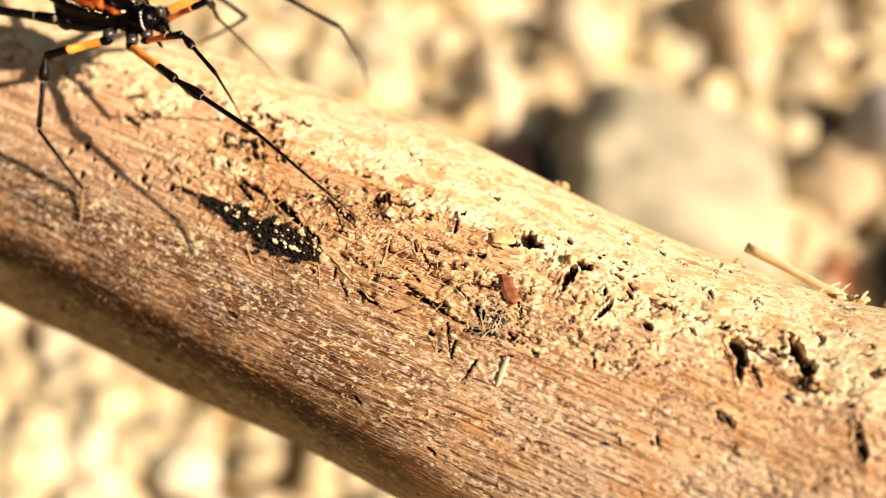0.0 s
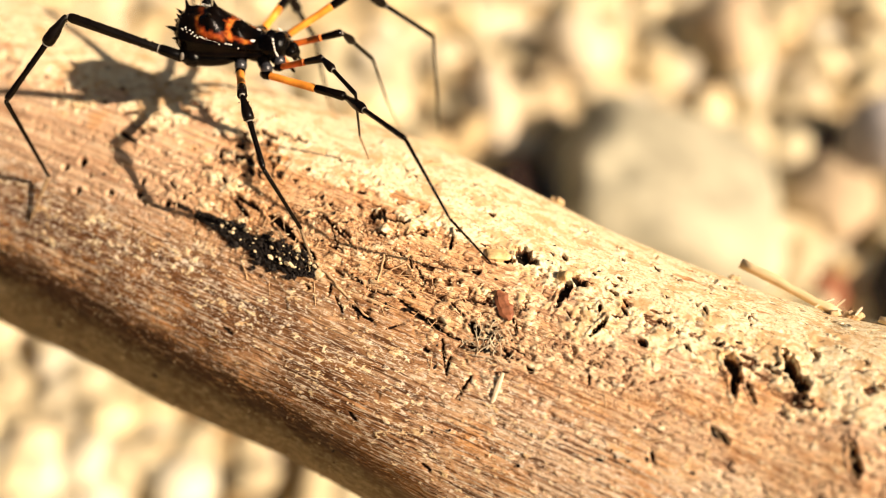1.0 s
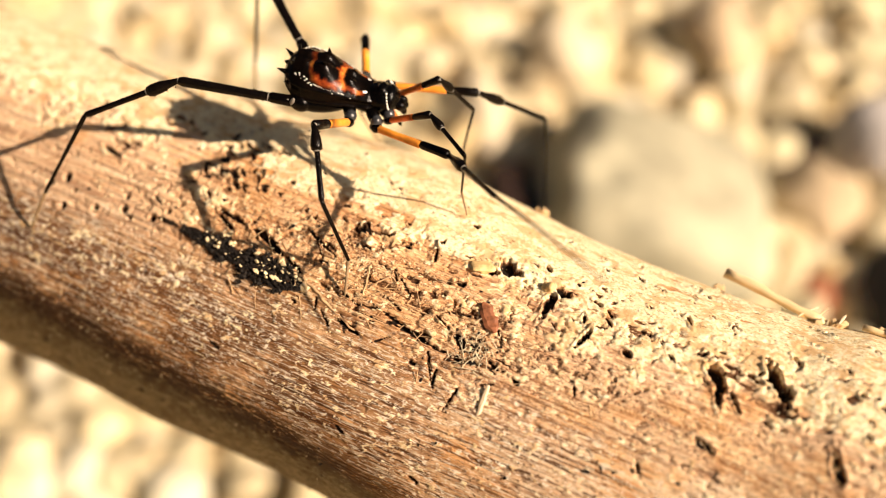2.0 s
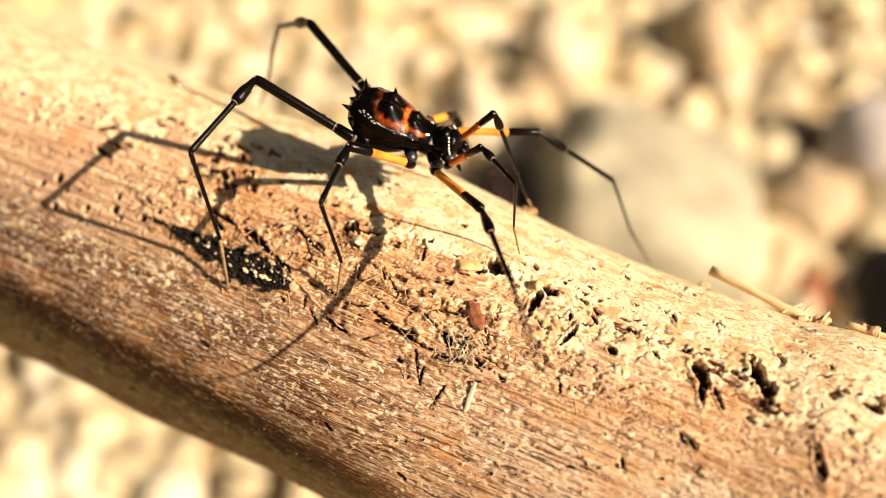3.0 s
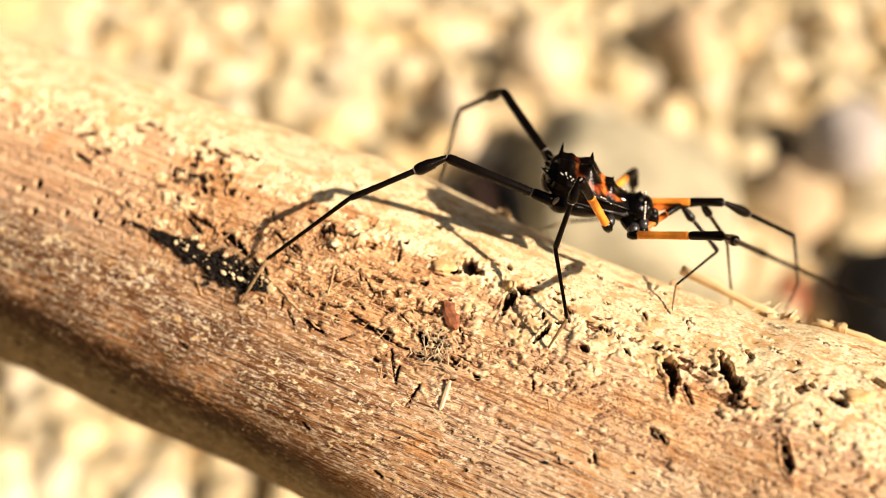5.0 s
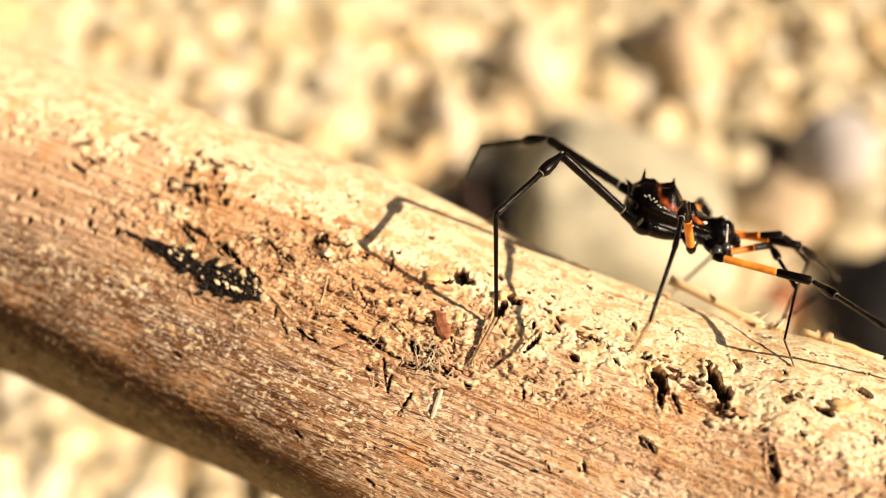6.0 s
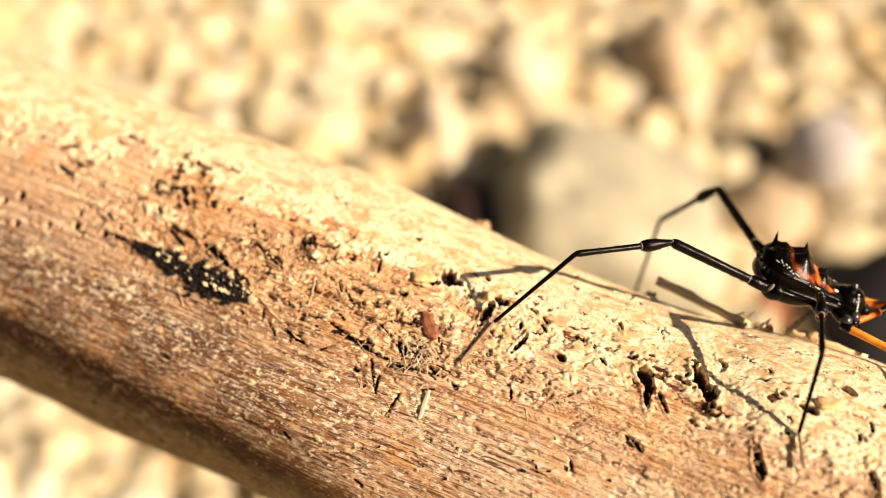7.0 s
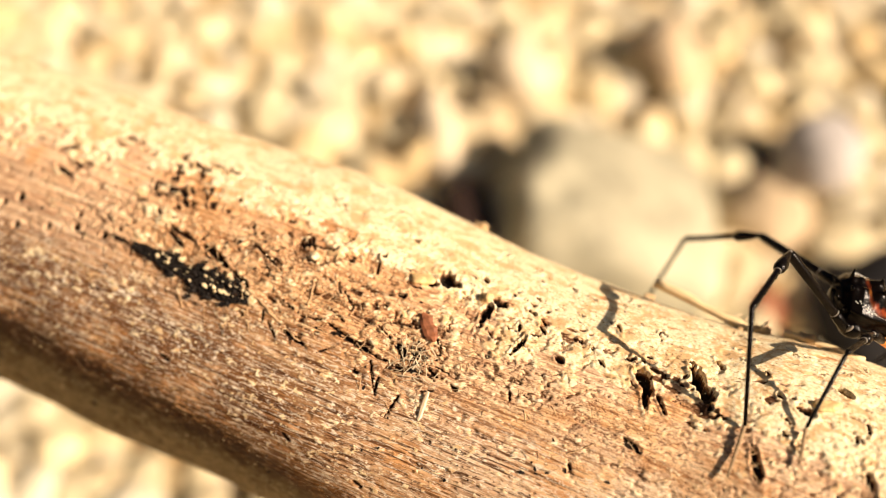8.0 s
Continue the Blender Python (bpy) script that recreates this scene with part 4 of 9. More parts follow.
LUMP_FACES = np.array([t for t in ((i, j, k) for i in range(12) for j in range(i + 1, 12) for k in range(j + 1, 12)) if all(abs(np.linalg.norm(LUMP[p] - LUMP[q]) - 2 / 1.9) < 1e-6 for p, q in ((t[0], t[1]), (t[1], t[2]), (t[0], t[2])))])
LUMP_FACES = np.array([t if np.dot(np.cross(LUMP[t[1]] - LUMP[t[0]], LUMP[t[2]] - LUMP[t[0]]), LUMP[t[0]]) > 0 else t[::-1] for t in LUMP_FACES])


def lump(rng, x, y, z):
    """A crumb of that half-size in mm, with knocked-in corners."""
    return LUMP * [x, y, z] * np.array([[rng.uniform(0.5, 1.15)] for _ in range(12)]), LUMP_FACES


def crumb_shape(rng, s, a):
    thin = 0.08 + 0.8 * math.exp(-((a - 24) / 15) ** 2) + (0.4 if 42 < a < 66 and s < -35 else 0)
    if rng.random() > thin:
        return None
    r = 0.025 + 0.10 * rng.random() ** 4
    return lump(rng, r * rng.uniform(0.8, 1.9), r * rng.uniform(0.6, 1.1), r * rng.uniform(0.4, 0.8))


def grit_shape(rng, s, a):
    if rng.random() > 0.25 + math.exp(-((a - 22) / 30) ** 2):
        return None
    r = 0.04 + 0.14 * rng.random() ** 2.5
    return lump(rng, r * rng.uniform(0.8, 2.2), r, r * 0.6)


def fibre_shape(rng, s, a):
    if rng.random() > math.exp(-((a - 28) / 12) ** 2) * (1.0 if s > -46 else 0.1):
        return None
    n, length, w = 5, rng.uniform(0.5, 2.2), rng.uniform(0.018, 0.042)
    bend, lift = rng.uniform(-0.5, 0.5), rng.uniform(0.0, 0.2)
    rows = []
    for k in range(n):
        u = k / (n - 1)
        x, y, z = (u - 0.5) * length, bend * u * u * length * 0.5, lift * u * u
        rows += [[x, y - w, z], [x, y + w, z], [x, y, z + w * 1.2]]
    v = np.array(rows)
    f = [[k * 3 + i, k * 3 + (i + 1) % 3, k * 3 + 3 + (i + 1) % 3, k * 3 + 3 + i] for k in range(n - 1) for i in range(3)]
    return v, np.array(f)


scatter("dust_crumbs", 6000, CRUMB, 3, "pale yellow crumbs of dust on the branch", "dust", crumb_shape)
scatter("dark_grit", 750, DARK_CRUMB, 4, "dark specks of grit on the branch", "grit", grit_shape)
scatter("wood_fibres", 240, FIBRE, 5, "fine dry wood fibres on the branch", "fibres", fibre_shape, True)


def attach(ob, label):
    """Makes a crust that is grown on the branch a part of it."""
    ob.parent = branch
    ob.matrix_parent_inverse = LOG_POSE.inverted()
    ob["label"], ob["kind"] = label, "stuff"


def build_black_crust():
    """A charred-looking streak: black lumps pressed together along the grain, with cream specks caught in it."""
    for name, count, material, seed, label, low, high in (("black_crust", 900, DARK_CRUMB, 31, "streak of crumbly black crust along the branch", 0.06, 0.22), ("crust_specks", 95, CRUMB, 32, "cream specks caught in the black crust", 0.03, 0.26)):
        rng = random.Random(seed)
        verts, faces, base = [], [], 0
        for n in range(count):
            u = rng.random() if seed == 31 else rng.random() ** 0.55
            s = -50.6 + 11.8 * u
            half = float(np.interp(u, (0, 0.2, 0.45, 0.75, 0.92, 1), (0.25, 0.62, 1.15, 1.15, 0.85, 0.35))) * (0.95 + 0.9 * noise.noise(Vector((u * 15, 31, 0.3))))
            a = float(np.interp(u, (0, 0.25, 0.6, 1), (30.8, 31.8, 33.3, 33.0))) + rng.uniform(-1, 1) * half * 57.3 / 15.0 * 0.9 - (0.0 if seed == 31 else 0.5 * half * 57.3 / 15.0)
            r = (low + (high - low) * rng.random() ** (1 if seed == 31 else 2.6)) * (0.6 + 0.4 * half)
            v, f = lump(rng, r * rng.uniform(0.9, 1.8), r * rng.uniform(0.7, 1.1), r * rng.uniform(0.5, 1.0))
            m = np.array(on_branch(s, a, rng.uniform(0.05, 0.22) + (0.2 if seed == 32 else 0), rng.uniform(-40, 40), rng.uniform(-20, 20)))
            verts.append(v * 1e-3 @ m[:3, :3].T + m[:3, 3])
            faces.append(f + base)
            base += 12
        ob = new(name, mesh_of(name, np.concatenate(verts), np.concatenate(faces), material, smooth=False))
        attach(ob, label)


build_black_crust()

def rootlet(points, radius, seed, name="rootlet", material=None, label="thin dry brown rootlet clinging to the branch"):
    """A thin dry root pressed on the wood through the given places (s, angle)."""
    bm = bmesh.new()
    rng = random.Random(seed)
    path = []
    for (s0, a0), (s1, a1) in zip(points, points[1:]):
        for k in range(5):
            u = k / 5
            m = on_branch(s0 + (s1 - s0) * u + rng.uniform(-0.06, 0.06), a0 + (a1 - a0) * u + rng.uniform(-0.3, 0.3), radius * 0.2 + rng.uniform(0, 0.10))
            path.append(m.translation.copy())
    rings = []
    for k, p in enumerate(path):
        d = (path[min(k + 1, len(path) - 1)] - path[max(k - 1, 0)]).normalized()
        q = d.to_track_quat("Z", "Y")
        r = radius * 1e-3 * (1 - 0.6 * k / len(path)) * rng.uniform(0.85, 1.15)
        rings.append([bm.verts.new(p + q @ Vector((r * math.cos(6.283 * i / 7), r * math.sin(6.283 * i / 7), 0))) for i in range(7)])
    for p, q in zip(rings, rings[1:]):
        for k in range(7):
            bm.faces.new((p[k], p[(k + 1) % 7], q[(k + 1) % 7], q[k]))
    bm.faces.new(rings[0][::-1])
    bm.faces.new(rings[-1])
    return tagged(part(name, bm, material or ROOT), label, name)


rootlet(((-39.3, 30.4), (-37.6, 33.0), (-35.3, 36.6), (-32.7, 39.6)), 0.16, 1)
rootlet(((-34.5, 19.5), (-34.1, 25.1), (-33.7, 31.1), (-33.5, 37.2)), 0.09, 2)
rootlet(((-32.6, 20.4), (-33.2, 23.4), (-33.8, 26.6)), 0.08, 3)
rootlet(((-27.1, 21.8), (-28.4, 26.9), (-30.7, 26.7)), 0.08, 4)
rootlet(((-23.6, 34.3), (-24.2, 32.4), (-23.9, 24.3)), 0.09, 5)
litter("bark_flake", sliver(1.5, 1.2, 0.12, 0.0, 9, 0.5), CHIP, on_branch(-12.9, 20.5, 0.1, 30, 0), "thin pale flake of bark on the branch", "bark flake")

for s, angle, size, turn in ((-1.5, -45, 1.5, 20), (-3.0, -43, 1.1, 70), (2.0, -44, 1.7, -20), (-11.0, -46, 1.0, 40), (-27.0, -45, 1.2, 0)):
    litter("wood_crumb", sliver(size, size * 0.6, size * 0.5, 0.1, int(turn) + 40, 0.7), TAN_BIT, on_branch(s, angle, 0.1, turn, 10), "small dry crumb of wood on the crest of the branch", "crumb")
for s, turn, tip in ((-3.9, 35, 40), (-2.9, -25, 66), (-1.4, 80, 28)):
    litter("splinter", sliver(1.8, 0.26, 0.14, 0.1, int(turn) + 90, 0.8), CHIP, on_branch(s, -45, 0.9, turn, tip), "dry pale splinter sticking up beside the straw", "splinter")


def build_tuft():
    """A nest of torn grey fibres with dark grit caught in it."""
    rng = random.Random(77)
    verts, faces, base = [], [], 0
    for n in range(52):
        s, a = rng.gauss(-24.2, 0.85), rng.gauss(32.0, 4.0)
        length, w, bend, lift = rng.uniform(0.3, 1.4), rng.uniform(0.02, 0.055), rng.uniform(-1.6, 1.6), rng.uniform(0.0, 0.5)
        rows = []
        for k in range(6):
            u = k / 5
            x, y, z = (u - 0.5) * length, bend * u * u * length * 0.5, lift * 4 * u * (1 - u) * 0.5
            rows += [[x, y - w, z], [x, y + w, z], [x, y, z + w * 1.3]]
        m = np.array(on_branch(s, a, rng.uniform(0.05, 0.35), rng.uniform(-180, 180), rng.uniform(-12, 12)))
        verts.append(np.array(rows) * 1e-3 @ m[:3, :3].T + m[:3, 3])
        faces += [[base + k * 3 + i, base + k * 3 + (i + 1) % 3, base + k * 3 + 3 + (i + 1) % 3, base + k * 3 + 3 + i] for k in range(5) for i in range(3)]
        base += 18
    ob = new("fibre_tuft", mesh_of("fibre_tuft", np.concatenate(verts), np.array(faces), TUFT, smooth=False))
    grit = np.concatenate([lump(rng, r, r * 0.8, r * 0.6)[0] * 1e-3 @ np.array(m)[:3, :3].T + np.array(m)[:3, 3] for r, m in ((rng.uniform(0.06, 0.2), on_branch(rng.gauss(-24.3, 0.7), rng.gauss(31.5, 3.2), 0.1, rng.uniform(-90, 90))) for _ in range(70))])
    child = new("grit", mesh_of("grit", grit, np.concatenate([LUMP_FACES + 12 * k for k in range(70)]), DARK_CRUMB, smooth=False))
    child.parent = ob
    child["label"], child["kind"] = "black grit caught in the fibres", "stuff"
    return tagged(ob, "small nest of torn grey-brown fibres stuck on the branch", "fibre tuft")


build_tuft()


# ------------------------------------------------------------------ what moves
def motions():
    """The harvestman walks along the branch; every leg segment swings at its joint."""
    walk(harvestman, [
        (0.00, pose(-0.03086, 0.07615, 0.14951, 1.62, -5.04, -20.90)),
        (0.20, pose(-0.02827, 0.07536, 0.14916, 2.56, -4.82, -17.82)),
        (0.50, pose(-0.02540, 0.07363, 0.14946, 4.40, -4.37, -12.17)),
        (0.80, pose(-0.02237, 0.07368, 0.14972, 3.24, -5.72, -11.46)),
        (1.00, pose(-0.02000, 0.07368, 0.14987, 2.71, -6.33, -10.87)),
        (1.20, pose(-0.01739, 0.07299, 0.15027, 4.65, -4.51, -9.50)),
        (1.50, pose(-0.01409, 0.07209, 0.15027, 9.09, -1.18, -6.82)),
        (1.70, pose(-0.01183, 0.07194, 0.14946, 7.04, 3.40, -8.26)),
        (2.00, pose(-0.01006, 0.07107, 0.14874, 5.59, 2.18, -10.96)),
        (2.25, pose(-0.00859, 0.07035, 0.14815, 4.38, 1.17, -13.21)),
        (2.50, pose(-0.00711, 0.06963, 0.14756, 3.17, 0.16, -15.45)),
        (2.80, pose(-0.00534, 0.06876, 0.14684, 1.72, -1.05, -18.15)),
        (3.00, pose(-0.00413, 0.06765, 0.14733, 1.54, 3.65, -15.33)),
        (3.20, pose(-0.00280, 0.06750, 0.14687, 1.67, 4.07, -13.10)),
        (3.50, pose(-0.00083, 0.06738, 0.14702, 1.86, 4.56, -9.54)),
        (3.80, pose(0.00173, 0.06664, 0.14696, 0.77, 4.90, -7.53)),
        (4.00, pose(0.00417, 0.06536, 0.14677, 0.14, 5.21, -6.51)),
        (4.20, pose(0.00630, 0.06481, 0.14588, -1.19, 6.69, -7.16)),
        (4.50, pose(0.00914, 0.06392, 0.14540, -3.56, 9.76, -8.29)),
        (4.70, pose(0.01095, 0.06273, 0.14538, -5.46, 5.73, -10.07)),
        (5.00, pose(0.01271, 0.06281, 0.14463, -9.30, 7.46, -10.22)),
        (5.25, pose(0.01418, 0.06287, 0.14400, -12.51, 8.91, -10.35)),
        (5.50, pose(0.01565, 0.06294, 0.14338, -15.71, 10.35, -10.48)),
        (5.80, pose(0.01741, 0.06301, 0.14263, -19.56, 12.08, -10.63)),
        (6.00, pose(0.02031, 0.06275, 0.14306, -16.41, 4.34, -12.63)),
        (6.20, pose(0.02231, 0.06203, 0.14278, -15.83, 2.93, -12.64)),
        (6.50, pose(0.02453, 0.05922, 0.14314, -15.10, 1.03, -12.60)),
        (6.80, pose(0.02937, 0.05818, 0.14124, -14.42, 4.56, -15.25)),
        (7.00, pose(0.03106, 0.05756, 0.14083, -14.09, 6.27, -16.49)),
        (7.20, pose(0.03252, 0.05685, 0.14021, -14.12, 6.86, -15.06)),
        (7.50, pose(0.03314, 0.05682, 0.13902, -14.17, 7.84, -12.02)),
        (7.80, pose(0.03521, 0.05570, 0.13894, -5.57, 7.83, -10.66)),
        (8.00, pose(0.03732, 0.05644, 0.13897, -1.14, 7.84, -9.84)),
    ])
    walk(limbs["right", 1, "femur"], [
        (0.00, pose(0.00441, -0.00147, -0.00024, 0.0, -20.7, -7.3)), (0.20, pose(0.00441, -0.00148, -0.00025, -2.4, -36.4, -2.4)), (0.50, pose(0.00440, -0.00147, -0.00028, 0.1, -49.3, -6.1)),
        (0.80, pose(0.00441, -0.00147, -0.00023, 2.5, -18.3, -10.1)), (1.00, pose(0.00438, -0.00147, -0.00025, 3.0, -20.6, -11.7)), (1.20, pose(0.00446, -0.00148, -0.00021, 6.1, -39.8, -17.7)),
        (1.50, pose(0.00444, -0.00148, -0.00024, -13.5, -52.8, 8.9)), (1.70, pose(0.00442, -0.00147, -0.00024, 7.2, -29.7, -21.4)), (2.00, pose(0.00445, -0.00148, -0.00022, 6.6, -33.6, -20.2)),
        (2.25, pose(0.00445, -0.00148, -0.00022, 9.3, -34.7, -25.1)), (2.50, pose(0.00445, -0.00148, -0.00022, 7.9, -36.8, -22.6)), (2.80, pose(0.00443, -0.00147, -0.00024, 8.8, -38.4, -24.2)),
        (3.00, pose(0.00442, -0.00147, -0.00026, 8.5, -50.8, -23.7)), (3.20, pose(0.00443, -0.00147, -0.00025, 6.5, -53.9, -21.2)), (3.50, pose(0.00445, -0.00148, -0.00023, 15.8, -56.2, -32.5)),
        (3.80, pose(0.00443, -0.00146, -0.00025, 18.9, -47.5, -36.5)), (4.00, pose(0.00447, -0.00147, -0.00022, -10.8, 3.5, 28.6)), (4.20, pose(0.00443, -0.00149, -0.00021, -10.9, 14.2, 27.9)),
        (4.50, pose(0.00445, -0.00148, -0.00022, -8.4, 0.5, 46.7)), (4.70, pose(0.00447, -0.00146, -0.00022, -8.5, -1.3, 55.4)), (5.00, pose(0.00445, -0.00148, -0.00022, -8.0, -10.5, 50.6)),
        (5.25, pose(0.00445, -0.00148, -0.00022, -7.8, -9.4, 49.4)), (5.50, pose(0.00445, -0.00148, -0.00022, -4.6, -13.8, 33.7)), (5.80, pose(0.00445, -0.00148, -0.00022, -0.5, -14.9, 17.4)),
        (6.00, pose(0.00450, -0.00144, -0.00022, -3.4, -1.7, 37.0)), (6.20, pose(0.00445, -0.00148, -0.00022, -3.2, -7.2, 34.4)), (6.50, pose(0.00445, -0.00148, -0.00022, -4.1, -9.5, 40.5)),
        (6.80, pose(0.00445, -0.00148, -0.00022, -4.5, -9.7, 42.7)), (7.00, pose(0.00445, -0.00148, -0.00022, -4.5, -9.7, 42.8)), (7.20, pose(0.00445, -0.00148, -0.00022, -4.5, -9.7, 43.0)),
        (7.50, pose(0.00445, -0.00148, -0.00022, -4.6, -9.7, 43.2)), (7.80, pose(0.00445, -0.00148, -0.00022, -4.6, -9.7, 43.5)), (8.00, pose(0.00445, -0.00148, -0.00022, -4.6, -9.7, 43.5))])
    walk(limbs["right", 1, "tibia"], [
        (0.00, pose(0.00873, -0.00201, 0.00144, -0.0, 14.4, -30.4)), (0.20, pose(0.00814, -0.00160, 0.00256, -1.9, 20.1, -36.7)), (0.50, pose(0.00732, -0.00171, 0.00334, -3.0, 29.2, -39.4)),
        (0.80, pose(0.00877, -0.00223, 0.00125, -1.8, 14.3, -36.3)), (1.00, pose(0.00861, -0.00230, 0.00141, -3.4, 7.7, -44.6)), (1.20, pose(0.00794, -0.00259, 0.00285, 33.6, 68.5, 5.6)),
        (1.50, pose(0.00727, -0.00103, 0.00352, 53.2, 57.6, 27.4)), (1.70, pose(0.00822, -0.00294, 0.00210, 7.1, -2.5, -49.6)), (2.00, pose(0.00816, -0.00285, 0.00240, 7.1, 0.3, -48.1)),
        (2.25, pose(0.00799, -0.00314, 0.00249, 7.2, -35.1, -48.6)), (2.50, pose(0.00796, -0.00294, 0.00263, 5.5, 2.0, -42.7)), (2.80, pose(0.00778, -0.00296, 0.00270, 5.5, -1.1, -41.8)),
        (3.00, pose(0.00710, -0.00262, 0.00338, 5.7, -4.4, -46.1)), (3.20, pose(0.00700, -0.00244, 0.00355, 6.4, -4.4, -55.7)), (3.50, pose(0.00666, -0.00288, 0.00371, 6.4, 4.1, -63.3)),
        (3.80, pose(0.00697, -0.00331, 0.00322, 6.0, 0.5, -75.1)), (4.00, pose(0.00865, 0.00084, -0.00052, 4.1, -13.9, -59.5)), (4.20, pose(0.00849, 0.00064, -0.00137, 5.2, -10.3, -64.6)),
        (4.50, pose(0.00770, 0.00198, -0.00026, 25.1, 37.6, 4.0)), (4.70, pose(0.00720, 0.00248, -0.00014, 25.4, 47.0, 4.4)), (5.00, pose(0.00741, 0.00213, 0.00065, 13.5, 36.8, -13.4)),
        (5.25, pose(0.00749, 0.00208, 0.00056, 4.8, -2.9, -40.8)), (5.50, pose(0.00828, 0.00108, 0.00091, 3.6, 11.7, -56.9)), (5.80, pose(0.00883, -0.00011, 0.00100, 2.2, 8.5, -64.4)),
        (6.00, pose(0.00831, 0.00151, -0.00006, 2.1, 15.4, -64.9)), (6.20, pose(0.00834, 0.00119, 0.00038, -1.1, 23.9, -74.3)), (6.50, pose(0.00802, 0.00157, 0.00056, -2.9, 12.7, -80.1)),
        (6.80, pose(0.00789, 0.00169, 0.00058, -2.3, 9.6, -76.8)), (7.00, pose(0.00789, 0.00170, 0.00058, -2.2, 9.6, -76.7)), (7.20, pose(0.00788, 0.00171, 0.00058, -2.2, 9.6, -76.3)),
        (7.50, pose(0.00786, 0.00172, 0.00058, -2.1, 9.4, -75.8)), (7.80, pose(0.00785, 0.00174, 0.00058, -2.0, 8.5, -75.3)), (8.00, pose(0.00785, 0.00174, 0.00058, -2.0, 8.5, -75.2))])
    walk(limbs["right", 1, "metatarsus"], [
        (0.00, pose(0.01286, -0.00442, 0.00018, 0.0, 61.7, 113.2)), (0.20, pose(0.01184, -0.00435, 0.00083, 20.7, 58.8, 137.0)), (0.50, pose(0.01056, -0.00438, 0.00092, 33.8, 58.0, 152.3)),
        (0.80, pose(0.01263, -0.00505, 0.00001, -9.6, 65.7, 103.8)), (1.00, pose(0.01208, -0.00571, 0.00069, 9.6, 71.1, 124.4)), (1.20, pose(0.00976, -0.00242, -0.00177, 24.5, 67.6, 140.3)),
        (1.50, pose(0.00966, 0.00021, -0.00073, 43.0, 79.5, 159.6)), (1.70, pose(0.01144, -0.00672, 0.00229, -81.3, 77.3, 34.3)), (2.00, pose(0.01150, -0.00657, 0.00238, -12.8, 74.3, 104.4)),
        (2.25, pose(0.01070, -0.00621, 0.00538, -71.5, 67.9, 43.0)), (2.50, pose(0.01163, -0.00633, 0.00245, -93.2, 71.4, 20.0)), (2.80, pose(0.01148, -0.00627, 0.00277, -33.9, 73.3, 81.6)),
        (3.00, pose(0.01052, -0.00616, 0.00371, -31.6, 77.1, 84.0)), (3.20, pose(0.00978, -0.00652, 0.00390, -12.0, 72.8, 104.3)), (3.50, pose(0.00889, -0.00732, 0.00334, 29.9, 71.7, 148.1)),
        (3.80, pose(0.00823, -0.00809, 0.00314, 38.7, 66.0, 157.5)), (4.00, pose(0.01111, -0.00333, 0.00066, -107.2, 57.1, 7.8)), (4.20, pose(0.01059, -0.00382, -0.00044, -120.5, 61.2, -7.7)),
        (4.50, pose(0.01166, 0.00225, -0.00331, 176.5, 6.3, -96.5)), (4.70, pose(0.01064, 0.00277, -0.00382, 175.5, 8.2, -104.8)), (5.00, pose(0.01130, 0.00121, -0.00235, 171.8, 11.0, -126.6)),
        (5.25, pose(0.01127, -0.00118, 0.00081, 172.6, -6.3, -107.0)), (5.50, pose(0.01096, -0.00302, -0.00010, 172.3, 5.2, -78.1)), (5.80, pose(0.01096, -0.00456, 0.00026, 170.0, 8.9, -97.0)),
        (6.00, pose(0.01034, -0.00274, -0.00135, 169.1, 20.6, -100.3)), (6.20, pose(0.00958, -0.00321, -0.00165, 168.5, -1.9, -104.3)), (6.50, pose(0.00885, -0.00323, -0.00053, 168.7, -6.3, -107.7)),
        (6.80, pose(0.00902, -0.00311, -0.00025, 168.7, 4.7, -108.9)), (7.00, pose(0.00902, -0.00310, -0.00025, 168.7, 4.7, -109.0)), (7.20, pose(0.00905, -0.00308, -0.00026, 168.7, -0.4, -109.4)),
        (7.50, pose(0.00908, -0.00306, -0.00023, 168.7, -9.6, -109.6)), (7.80, pose(0.00910, -0.00304, -0.00017, 168.9, -21.2, -110.2)), (8.00, pose(0.00911, -0.00304, -0.00016, 168.9, -20.9, -110.2))])
